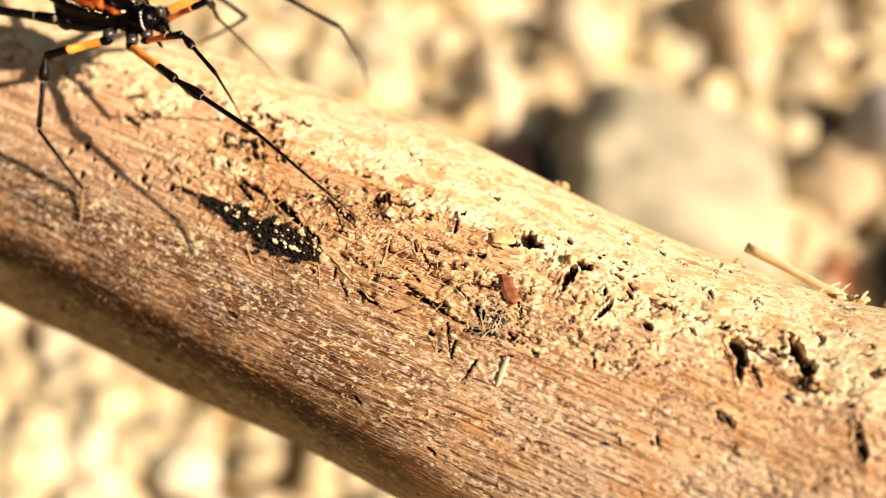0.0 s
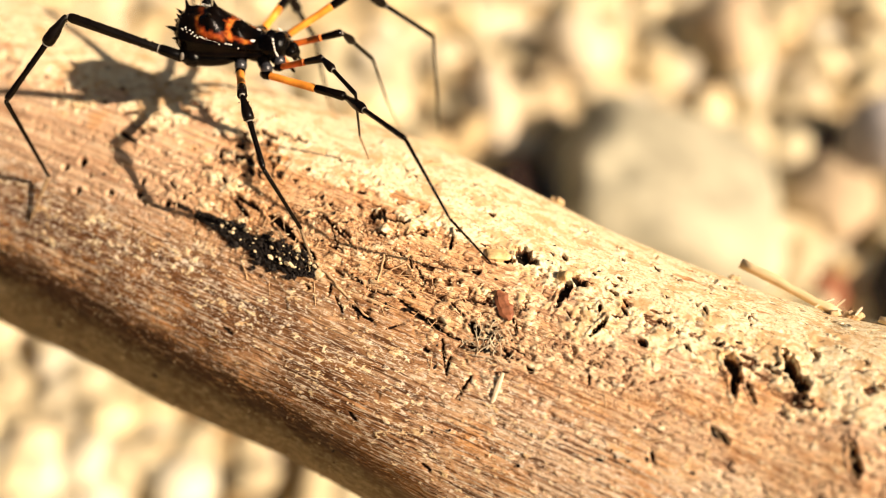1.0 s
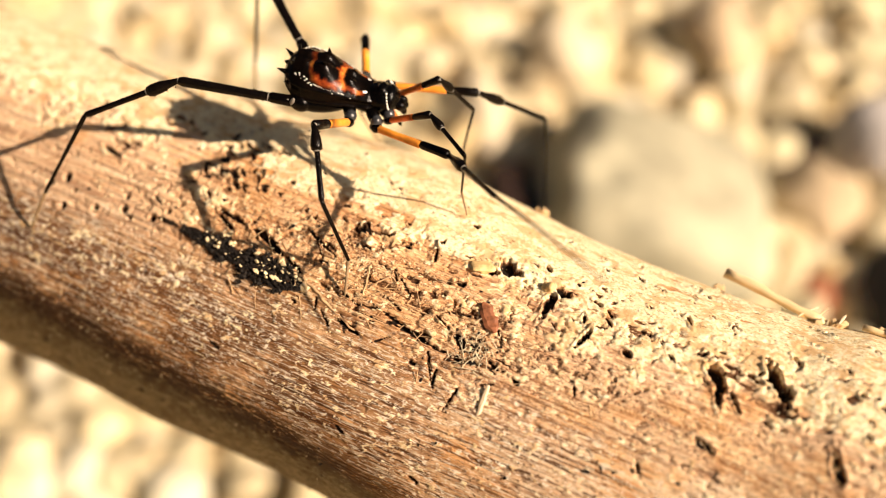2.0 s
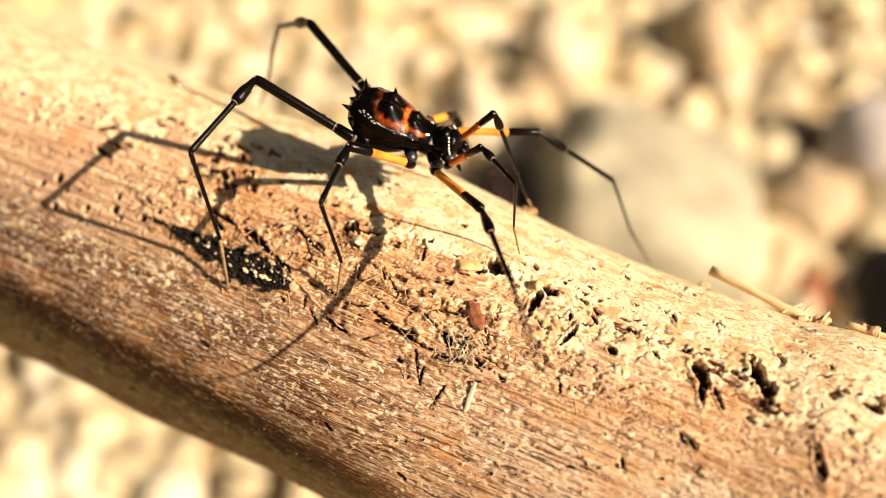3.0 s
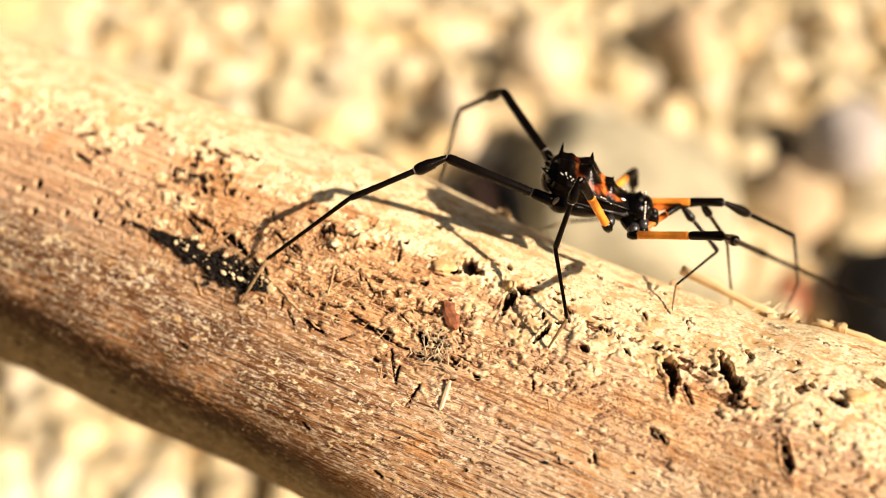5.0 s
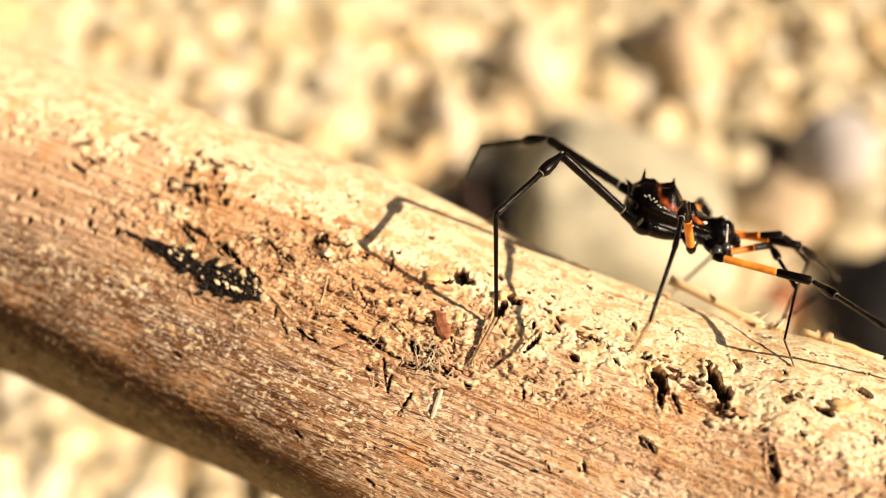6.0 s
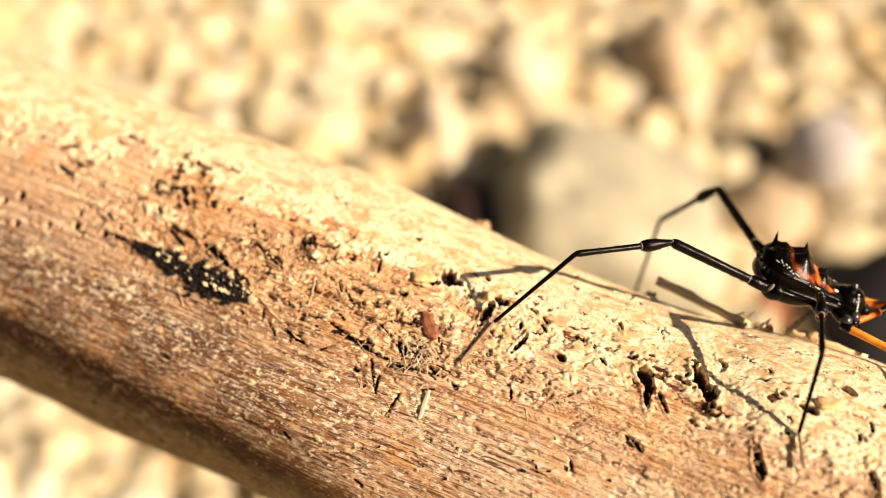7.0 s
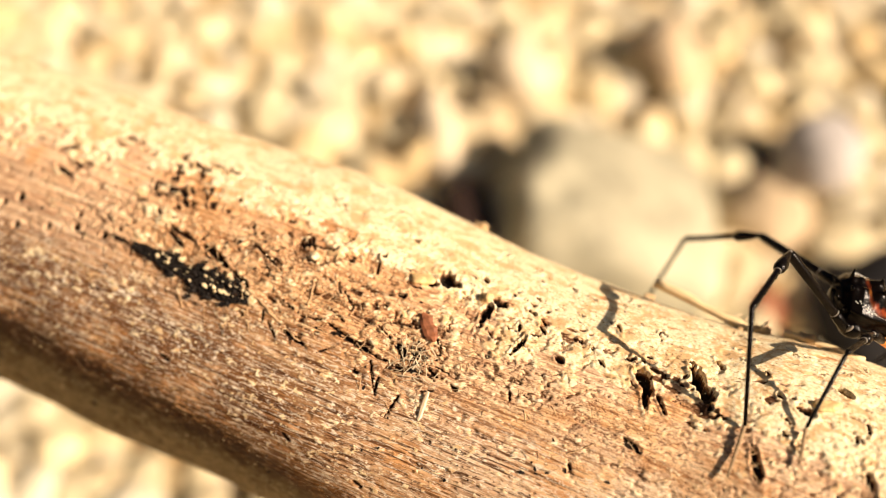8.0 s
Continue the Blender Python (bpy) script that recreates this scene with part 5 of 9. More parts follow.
    walk(limbs["right", 1, "tarsus"], [
        (0.00, pose(0.01180, -0.00195, -0.00482, 0.0, 61.2, 117.7)), (0.20, pose(0.00969, -0.00234, -0.00403, 18.9, 66.7, 138.6)), (0.50, pose(0.00788, -0.00297, -0.00394, 24.0, 63.1, 144.2)),
        (0.80, pose(0.01210, -0.00280, -0.00518, -111.2, 65.4, 5.0)), (1.00, pose(0.01105, -0.00419, -0.00473, -47.7, 80.7, 70.4)), (1.20, pose(0.00811, -0.00103, -0.00691, 173.2, 22.3, -72.7)),
        (1.50, pose(0.00870, 0.00056, -0.00628, 178.1, 72.8, -66.8)), (1.70, pose(0.01247, -0.00602, -0.00322, -119.8, 67.5, -1.5)), (2.00, pose(0.01112, -0.00510, -0.00302, -115.1, 79.3, 3.3)),
        (2.25, pose(0.01223, -0.00478, 0.00020, -136.1, 69.0, -18.4)), (2.50, pose(0.01332, -0.00572, -0.00286, -139.0, 73.8, -21.5)), (2.80, pose(0.01174, -0.00467, -0.00266, -129.9, 65.8, -11.7)),
        (3.00, pose(0.01067, -0.00490, -0.00185, -124.3, 74.3, -5.8)), (3.20, pose(0.00938, -0.00492, -0.00153, -155.7, 73.3, -38.4)), (3.50, pose(0.00740, -0.00639, -0.00199, -73.5, 76.8, 45.7)),
        (3.80, pose(0.00610, -0.00720, -0.00205, 5.7, 69.1, 127.3)), (4.00, pose(0.01416, -0.00291, -0.00408, -117.2, 50.2, -1.7)), (4.20, pose(0.01324, -0.00416, -0.00531, -142.0, -8.1, -58.2)),
        (4.50, pose(0.01103, -0.00327, -0.00393, -139.1, -6.9, -80.3)), (4.70, pose(0.00923, -0.00253, -0.00462, -138.3, -8.1, -86.1)), (5.00, pose(0.00802, -0.00320, -0.00341, -138.4, 9.2, -96.0)),
        (5.25, pose(0.00964, -0.00649, 0.00143, -133.9, 21.4, -79.2)), (5.50, pose(0.01211, -0.00848, -0.00061, -118.6, 35.7, -47.9)), (5.80, pose(0.01025, -0.01004, -0.00057, -84.9, 41.7, 3.7)),
        (6.00, pose(0.00940, -0.00779, -0.00329, -128.7, 11.7, -77.9)), (6.20, pose(0.00819, -0.00863, -0.00146, -126.1, -19.4, -114.1)), (6.50, pose(0.00716, -0.00853, 0.00008, -128.0, -29.1, -109.3)),
        (6.80, pose(0.00721, -0.00839, -0.00071, -128.1, 17.5, -108.9)), (7.00, pose(0.00721, -0.00838, -0.00071, -128.2, 4.0, -109.5)), (7.20, pose(0.00718, -0.00836, -0.00022, -128.2, 1.1, -109.4)),
        (7.50, pose(0.00723, -0.00826, 0.00070, -128.2, -2.9, -109.7)), (7.80, pose(0.00730, -0.00794, 0.00186, -128.1, -12.5, -110.1)), (8.00, pose(0.00730, -0.00795, 0.00184, -128.0, -17.2, -110.5))])
    walk(limbs["right", 2, "femur"], [
        (0.00, pose(0.00371, -0.00251, -0.00018, 0.0, -2.1, -27.3)), (0.20, pose(0.00367, -0.00249, -0.00018, -0.4, -3.6, -20.0)), (0.50, pose(0.00369, -0.00250, -0.00018, 0.3, 15.7, -13.4)),
        (0.80, pose(0.00370, -0.00250, -0.00018, 0.8, 14.4, -11.7)), (1.00, pose(0.00367, -0.00250, -0.00018, 0.3, 3.9, -14.5)), (1.20, pose(0.00372, -0.00251, -0.00017, 0.7, -11.1, -20.4)),
        (1.50, pose(0.00367, -0.00249, -0.00019, 2.0, -15.7, -26.1)), (1.70, pose(0.00369, -0.00250, -0.00018, 1.2, -13.4, -22.8)), (2.00, pose(0.00368, -0.00250, -0.00018, 1.6, -10.2, -24.8)),
        (2.25, pose(0.00368, -0.00250, -0.00018, 2.1, -8.3, -28.1)), (2.50, pose(0.00368, -0.00250, -0.00018, 2.9, -7.4, -33.5)), (2.80, pose(0.00367, -0.00248, -0.00018, 4.1, -7.4, -42.8)),
        (3.00, pose(0.00363, -0.00244, -0.00020, 4.6, -15.6, -45.5)), (3.20, pose(0.00366, -0.00247, -0.00019, 4.2, -20.4, -44.0)), (3.50, pose(0.00367, -0.00248, -0.00019, 0.9, -15.1, -33.3)),
        (3.80, pose(0.00375, -0.00250, -0.00021, 3.3, 22.3, 2.8)), (4.00, pose(0.00366, -0.00248, -0.00019, 0.5, -12.6, -28.9)), (4.20, pose(0.00368, -0.00250, -0.00018, -0.4, -13.4, -25.0)),
        (4.50, pose(0.00369, -0.00250, -0.00018, 1.6, -33.4, -30.0)), (4.70, pose(0.00369, -0.00250, -0.00018, 2.4, -32.2, -31.4)), (5.00, pose(0.00369, -0.00250, -0.00018, -2.4, -25.2, -21.6)),
        (5.25, pose(0.00369, -0.00250, -0.00018, -2.7, -21.4, -20.8)), (5.50, pose(0.00369, -0.00250, -0.00018, -2.9, -18.3, -20.1)), (5.80, pose(0.00381, -0.00254, -0.00015, -3.9, -14.4, -16.5)),
        (6.00, pose(0.00387, -0.00255, -0.00017, -4.3, -3.3, -14.3)), (6.20, pose(0.00396, -0.00259, -0.00020, -4.3, 3.9, -17.9)), (6.50, pose(0.00399, -0.00260, -0.00020, -4.4, 3.1, -19.0)),
        (6.80, pose(0.00369, -0.00250, -0.00018, -4.4, 2.6, -20.3)), (7.00, pose(0.00369, -0.00250, -0.00018, -4.4, 2.5, -20.5)), (7.20, pose(0.00369, -0.00250, -0.00018, -4.4, 2.6, -20.5)),
        (7.50, pose(0.00369, -0.00250, -0.00018, -4.4, 2.0, -20.3)), (7.80, pose(0.00369, -0.00250, -0.00018, -4.4, -1.4, -18.7)), (8.00, pose(0.00369, -0.00250, -0.00018, -4.4, -1.4, -18.8))])
    walk(limbs["right", 2, "tibia"], [
        (0.00, pose(0.01012, -0.00582, 0.00008, 0.0, 6.1, -19.8)), (0.20, pose(0.01034, -0.00492, 0.00026, 0.6, -12.9, -30.1)), (0.50, pose(0.01040, -0.00408, -0.00213, 1.1, -9.6, -32.3)),
        (0.80, pose(0.01050, -0.00390, -0.00198, 2.1, -9.2, -38.4)), (1.00, pose(0.01058, -0.00426, -0.00068, 3.0, -9.6, -44.4)), (1.20, pose(0.01037, -0.00499, 0.00122, 5.0, -15.7, -53.3)),
        (1.50, pose(0.00987, -0.00551, 0.00174, 5.3, -23.0, -54.1)), (1.70, pose(0.01014, -0.00522, 0.00149, 4.0, -26.1, -51.0)), (2.00, pose(0.01011, -0.00547, 0.00109, 6.7, -25.4, -57.3)),
        (2.25, pose(0.00995, -0.00585, 0.00086, 7.9, -22.7, -60.2)), (2.50, pose(0.00962, -0.00643, 0.00074, 8.0, -19.4, -60.5)), (2.80, pose(0.00886, -0.00727, 0.00073, 7.4, -16.3, -58.6)),
        (3.00, pose(0.00841, -0.00728, 0.00170, 8.7, -12.3, -63.9)), (3.20, pose(0.00847, -0.00710, 0.00229, 8.0, -13.0, -60.6)), (3.50, pose(0.00944, -0.00627, 0.00168, 7.5, -20.7, -58.8)),
        (3.80, pose(0.01046, -0.00215, -0.00297, 8.5, -22.9, -61.5)), (4.00, pose(0.00977, -0.00585, 0.00136, 10.0, -27.3, -65.1)), (4.20, pose(0.01003, -0.00545, 0.00148, 11.0, -31.9, -67.0)),
        (4.50, pose(0.00889, -0.00550, 0.00378, 11.8, -30.1, -68.6)), (4.70, pose(0.00888, -0.00567, 0.00366, 12.6, -31.3, -70.2)), (5.00, pose(0.00974, -0.00489, 0.00288, 19.6, -27.5, -84.5)),
        (5.25, pose(0.00995, -0.00488, 0.00245, 20.8, -24.6, -87.2)), (5.50, pose(0.01011, -0.00485, 0.00208, 19.6, -19.2, -83.9)), (5.80, pose(0.01062, -0.00455, 0.00167, 18.0, -10.1, -77.5)),
        (6.00, pose(0.01102, -0.00438, 0.00025, 16.5, -11.3, -69.6)), (6.20, pose(0.01108, -0.00488, -0.00071, 18.7, -15.0, -79.5)), (6.50, pose(0.01109, -0.00505, -0.00060, 21.2, -18.8, -87.9)),
        (6.80, pose(0.01044, -0.00500, -0.00051, 20.4, -17.6, -85.3)), (7.00, pose(0.01043, -0.00502, -0.00050, 20.6, -16.5, -85.9)), (7.20, pose(0.01043, -0.00502, -0.00050, 20.6, -16.2, -86.1)),
        (7.50, pose(0.01044, -0.00500, -0.00043, 20.8, -16.0, -86.6)), (7.80, pose(0.01051, -0.00480, -0.00001, 20.5, -18.7, -85.9)), (8.00, pose(0.01051, -0.00482, -0.00000, 20.5, -21.6, -85.7))])
    walk(limbs["right", 2, "metatarsus"], [
        (0.00, pose(0.01872, -0.00891, -0.00089, 0.0, 15.7, -20.9)), (0.20, pose(0.01802, -0.00936, 0.00230, -0.5, -10.2, -31.0)), (0.50, pose(0.01809, -0.00891, -0.00064, 2.0, 22.7, -9.2)),
        (0.80, pose(0.01759, -0.00951, -0.00051, -8.9, 13.8, -43.2)), (1.00, pose(0.01708, -0.01062, 0.00078, -9.7, 42.0, -44.8)), (1.20, pose(0.01566, -0.01209, 0.00371, -13.9, 51.3, -50.5)),
        (1.50, pose(0.01482, -0.01236, 0.00533, -15.1, -17.9, -54.0)), (1.70, pose(0.01535, -0.01164, 0.00553, -17.4, -17.7, -46.7)), (2.00, pose(0.01459, -0.01245, 0.00503, -16.1, -21.3, -50.3)),
        (2.25, pose(0.01417, -0.01320, 0.00441, -14.5, -26.6, -54.3)), (2.50, pose(0.01389, -0.01398, 0.00378, -12.4, -30.5, -58.8)), (2.80, pose(0.01342, -0.01474, 0.00328, -9.6, -29.8, -64.3)),
        (3.00, pose(0.01233, -0.01528, 0.00364, -8.3, -13.9, -67.9)), (3.20, pose(0.01284, -0.01485, 0.00434, -7.7, -26.4, -69.5)), (3.50, pose(0.01386, -0.01359, 0.00494, -11.8, 16.4, -26.9)),
        (3.80, pose(0.01447, -0.00954, 0.00058, -11.8, -16.5, -59.6)), (4.00, pose(0.01319, -0.01323, 0.00557, -14.5, -7.4, -46.9)), (4.20, pose(0.01307, -0.01264, 0.00635, -15.4, -15.5, -42.1)),
        (4.50, pose(0.01180, -0.01291, 0.00839, -16.8, -15.6, -37.1)), (4.70, pose(0.01154, -0.01307, 0.00843, -7.0, -28.8, -62.4)), (5.00, pose(0.01051, -0.01301, 0.00712, -15.2, -6.8, -36.7)),
        (5.25, pose(0.01035, -0.01323, 0.00628, -14.3, 12.1, -17.6)), (5.50, pose(0.01103, -0.01348, 0.00511, -8.6, 22.7, 1.0)), (5.80, pose(0.01258, -0.01340, 0.00329, -0.2, 27.1, 20.8)),
        (6.00, pose(0.01416, -0.01284, 0.00205, -3.8, 27.8, 13.1)), (6.20, pose(0.01270, -0.01362, 0.00167, -3.5, 22.0, 13.9)), (6.50, pose(0.01140, -0.01375, 0.00236, -3.6, 28.9, 13.6)),
        (6.80, pose(0.01116, -0.01374, 0.00228, -3.0, 24.8, 14.8)), (7.00, pose(0.01105, -0.01382, 0.00212, -2.3, 19.6, 16.7)), (7.20, pose(0.01102, -0.01383, 0.00206, -1.9, 18.2, 17.9)),
        (7.50, pose(0.01096, -0.01383, 0.00211, -1.0, 10.7, 21.5)), (7.80, pose(0.01113, -0.01349, 0.00295, -0.6, 7.2, 24.0)), (8.00, pose(0.01115, -0.01334, 0.00339, -0.9, 11.7, 22.3))])
    walk(limbs["right", 2, "tarsus"], [
        (0.00, pose(0.02429, -0.01104, -0.00256, -0.0, 2.7, -27.6)), (0.20, pose(0.02320, -0.01247, 0.00338, 0.4, -17.7, -30.9)), (0.50, pose(0.02382, -0.00984, -0.00306, 0.3, 15.7, -20.3)),
        (0.80, pose(0.02199, -0.01364, -0.00199, -3.3, 33.1, -28.7)), (1.00, pose(0.02040, -0.01392, -0.00343, 22.9, 61.2, 5.5)), (1.20, pose(0.01813, -0.01509, -0.00114, -5.2, 67.8, -25.4)),
        (1.50, pose(0.01833, -0.01715, 0.00722, -7.9, 19.5, -29.1)), (1.70, pose(0.01940, -0.01594, 0.00741, -8.0, 3.8, -29.7)), (2.00, pose(0.01827, -0.01689, 0.00728, -8.2, -2.1, -38.2)),
        (2.25, pose(0.01739, -0.01769, 0.00717, -7.4, -7.6, -47.6)), (2.50, pose(0.01665, -0.01853, 0.00693, -5.2, -14.8, -58.7)), (2.80, pose(0.01575, -0.01956, 0.00635, -1.5, -23.5, -69.8)),
        (3.00, pose(0.01459, -0.02082, 0.00513, -0.2, -38.2, -72.5)), (3.20, pose(0.01477, -0.02003, 0.00709, 1.5, -33.2, -75.3)), (3.50, pose(0.01913, -0.01627, 0.00319, -8.5, -11.7, -49.8)),
        (3.80, pose(0.01742, -0.01458, 0.00232, -8.8, -1.5, -47.5)), (4.00, pose(0.01741, -0.01770, 0.00636, -6.3, 9.6, -13.7)), (4.20, pose(0.01750, -0.01664, 0.00800, -5.1, -13.5, -48.6)),
        (4.50, pose(0.01656, -0.01651, 0.01005, 1.2, -26.4, -66.7)), (4.70, pose(0.01406, -0.01789, 0.01141, 0.1, -29.9, -64.4)), (5.00, pose(0.01543, -0.01667, 0.00785, -4.4, -20.3, -54.0)),
        (5.25, pose(0.01611, -0.01505, 0.00498, -8.6, -8.9, -37.5)), (5.50, pose(0.01674, -0.01338, 0.00273, -9.2, 4.9, -19.1)), (5.80, pose(0.01774, -0.01143, 0.00047, -5.6, 15.1, 1.0)),
        (6.00, pose(0.01950, -0.01159, -0.00083, -4.4, 18.5, 5.3)), (6.20, pose(0.01828, -0.01224, -0.00066, -1.8, 25.7, 12.1)), (6.50, pose(0.01667, -0.01247, -0.00064, 1.8, 32.8, 19.4)),
        (6.80, pose(0.01660, -0.01230, -0.00033, 1.6, 14.0, 19.1)), (7.00, pose(0.01665, -0.01213, 0.00004, 1.3, 7.6, 17.5)), (7.20, pose(0.01663, -0.01202, 0.00013, 1.4, 5.6, 18.5)),
        (7.50, pose(0.01662, -0.01159, 0.00096, 1.2, 9.8, 16.8)), (7.80, pose(0.01676, -0.01100, 0.00217, 1.2, 16.5, 16.9)), (8.00, pose(0.01677, -0.01104, 0.00213, 1.5, 15.8, 17.7))])
    walk(limbs["right", 3, "femur"], [
        (0.00, pose(0.00170, -0.00266, 0.00015, 0.0, 11.5, -161.1)), (0.20, pose(0.00171, -0.00265, 0.00015, 0.7, -4.6, -149.9)), (0.50, pose(0.00172, -0.00266, 0.00015, 1.1, 0.1, -161.5)),
        (0.80, pose(0.00165, -0.00272, 0.00017, -4.3, -17.1, -126.4)), (1.00, pose(0.00169, -0.00268, 0.00015, -23.9, -16.6, -64.7)), (1.20, pose(0.00167, -0.00266, 0.00015, -23.9, -12.3, -64.7)),
        (1.50, pose(0.00168, -0.00265, 0.00014, -17.4, -29.1, -82.6)), (1.70, pose(0.00168, -0.00269, 0.00016, -11.5, -34.6, -93.7)), (2.00, pose(0.00168, -0.00267, 0.00015, -3.8, -37.2, -106.8)),
        (2.25, pose(0.00168, -0.00267, 0.00015, 3.5, -37.2, -118.9)), (2.50, pose(0.00168, -0.00267, 0.00015, 10.0, -35.3, -129.8)), (2.80, pose(0.00169, -0.00266, 0.00014, 15.0, -31.7, -138.8)),
        (3.00, pose(0.00174, -0.00263, 0.00011, 19.5, -30.0, -147.6)), (3.20, pose(0.00168, -0.00267, 0.00015, 22.2, -32.5, -152.9)), (3.50, pose(0.00165, -0.00268, 0.00019, 26.4, -51.5, -159.0)),
        (3.80, pose(0.00169, -0.00269, 0.00016, -43.8, -40.2, -70.5)), (4.00, pose(0.00168, -0.00267, 0.00015, -29.2, -48.4, -91.3)), (4.20, pose(0.00168, -0.00267, 0.00015, -18.3, -54.4, -105.2)),
        (4.50, pose(0.00168, -0.00267, 0.00016, 7.6, -52.5, -137.1)), (4.70, pose(0.00169, -0.00266, 0.00013, 19.9, -51.6, -152.7)), (5.00, pose(0.00168, -0.00267, 0.00015, 21.8, -52.0, -155.1)),
        (5.25, pose(0.00168, -0.00267, 0.00015, 26.5, -48.6, -161.1)), (5.50, pose(0.00168, -0.00267, 0.00015, 26.1, -35.2, -160.5)), (5.80, pose(0.00166, -0.00268, 0.00016, 23.1, -20.2, -154.2)),
        (6.00, pose(0.00169, -0.00266, 0.00013, 3.2, -57.5, -124.6)), (6.20, pose(0.00169, -0.00270, 0.00016, -32.2, -9.0, -68.7)), (6.50, pose(0.00166, -0.00261, 0.00012, -31.8, -25.0, -70.1)),
        (6.80, pose(0.00167, -0.00270, 0.00018, -14.1, -42.9, -100.8)), (7.00, pose(0.00166, -0.00272, 0.00020, -5.3, -43.1, -113.7)), (7.20, pose(0.00167, -0.00268, 0.00016, 6.6, -43.9, -131.0)),
        (7.50, pose(0.00169, -0.00267, 0.00014, 13.0, -44.3, -140.1)), (7.80, pose(0.00162, -0.00270, 0.00019, 20.2, -29.6, -151.9)), (8.00, pose(0.00162, -0.00271, 0.00020, 16.8, -38.0, -145.8))])
    walk(limbs["right", 3, "tibia"], [
        (0.00, pose(-0.00356, -0.00458, -0.00111, 0.0, 48.1, -85.0)), (0.20, pose(-0.00318, -0.00554, 0.00055, -6.9, 40.0, -94.9)), (0.50, pose(-0.00370, -0.00459, 0.00005, -17.0, 29.1, -112.6)),
        (0.80, pose(-0.00166, -0.00724, 0.00182, -16.5, 22.7, -111.4)), (1.00, pose(0.00406, -0.00769, 0.00174, 8.4, 34.3, -62.0)), (1.20, pose(0.00407, -0.00771, 0.00132, 17.3, 47.4, -48.6)),
        (1.50, pose(0.00230, -0.00756, 0.00292, 7.9, 31.5, -63.1)), (1.70, pose(0.00137, -0.00737, 0.00341, 4.2, 31.1, -70.3)), (2.00, pose(0.00037, -0.00701, 0.00360, 4.0, 29.0, -70.6)),
        (2.25, pose(-0.00051, -0.00663, 0.00360, 3.8, 24.2, -71.1)), (2.50, pose(-0.00129, -0.00624, 0.00344, 3.2, 17.6, -72.7)), (2.80, pose(-0.00196, -0.00581, 0.00313, 2.3, 7.3, -77.3)),
        (3.00, pose(-0.00236, -0.00516, 0.00293, 0.2, 8.9, -92.2)), (3.20, pose(-0.00259, -0.00481, 0.00322, -1.5, 10.1, -102.2)), (3.50, pose(-0.00169, -0.00401, 0.00471, -1.6, -10.6, -77.5)),
        (3.80, pose(0.00315, -0.00681, 0.00386, -0.8, 14.9, -54.9)), (4.00, pose(0.00158, -0.00643, 0.00442, -1.4, 16.6, -57.0)), (4.20, pose(0.00080, -0.00583, 0.00480, -5.5, 17.4, -71.2)),
        (4.50, pose(-0.00086, -0.00504, 0.00466, 50.3, 73.1, -4.4)), (4.70, pose(-0.00143, -0.00429, 0.00453, 34.7, 79.4, -20.5)), (5.00, pose(-0.00151, -0.00414, 0.00466, -55.6, 75.4, -112.2)),
        (5.25, pose(-0.00189, -0.00388, 0.00443, -60.1, 45.6, -117.1)), (5.50, pose(-0.00271, -0.00422, 0.00344, -55.7, 24.2, -109.6)), (5.80, pose(-0.00316, -0.00500, 0.00214, -57.4, 11.6, -115.1)),
        (6.00, pose(-0.00004, -0.00515, 0.00493, -53.4, 12.6, -96.1)), (6.20, pose(0.00377, -0.00801, 0.00104, -43.3, 16.8, -57.8)), (6.50, pose(0.00336, -0.00732, 0.00252, -46.6, 17.0, -68.9)),
        (6.80, pose(0.00089, -0.00689, 0.00408, -50.8, 16.6, -83.5)), (7.00, pose(-0.00003, -0.00665, 0.00413, -52.1, 13.7, -88.5)), (7.20, pose(-0.00103, -0.00578, 0.00413, -53.3, 14.6, -93.4)),
        (7.50, pose(-0.00143, -0.00523, 0.00413, -55.3, 13.3, -101.8)), (7.80, pose(-0.00282, -0.00508, 0.00305, -53.9, -24.7, -115.3)), (8.00, pose(-0.00220, -0.00533, 0.00379, -49.9, -17.6, -126.5))])
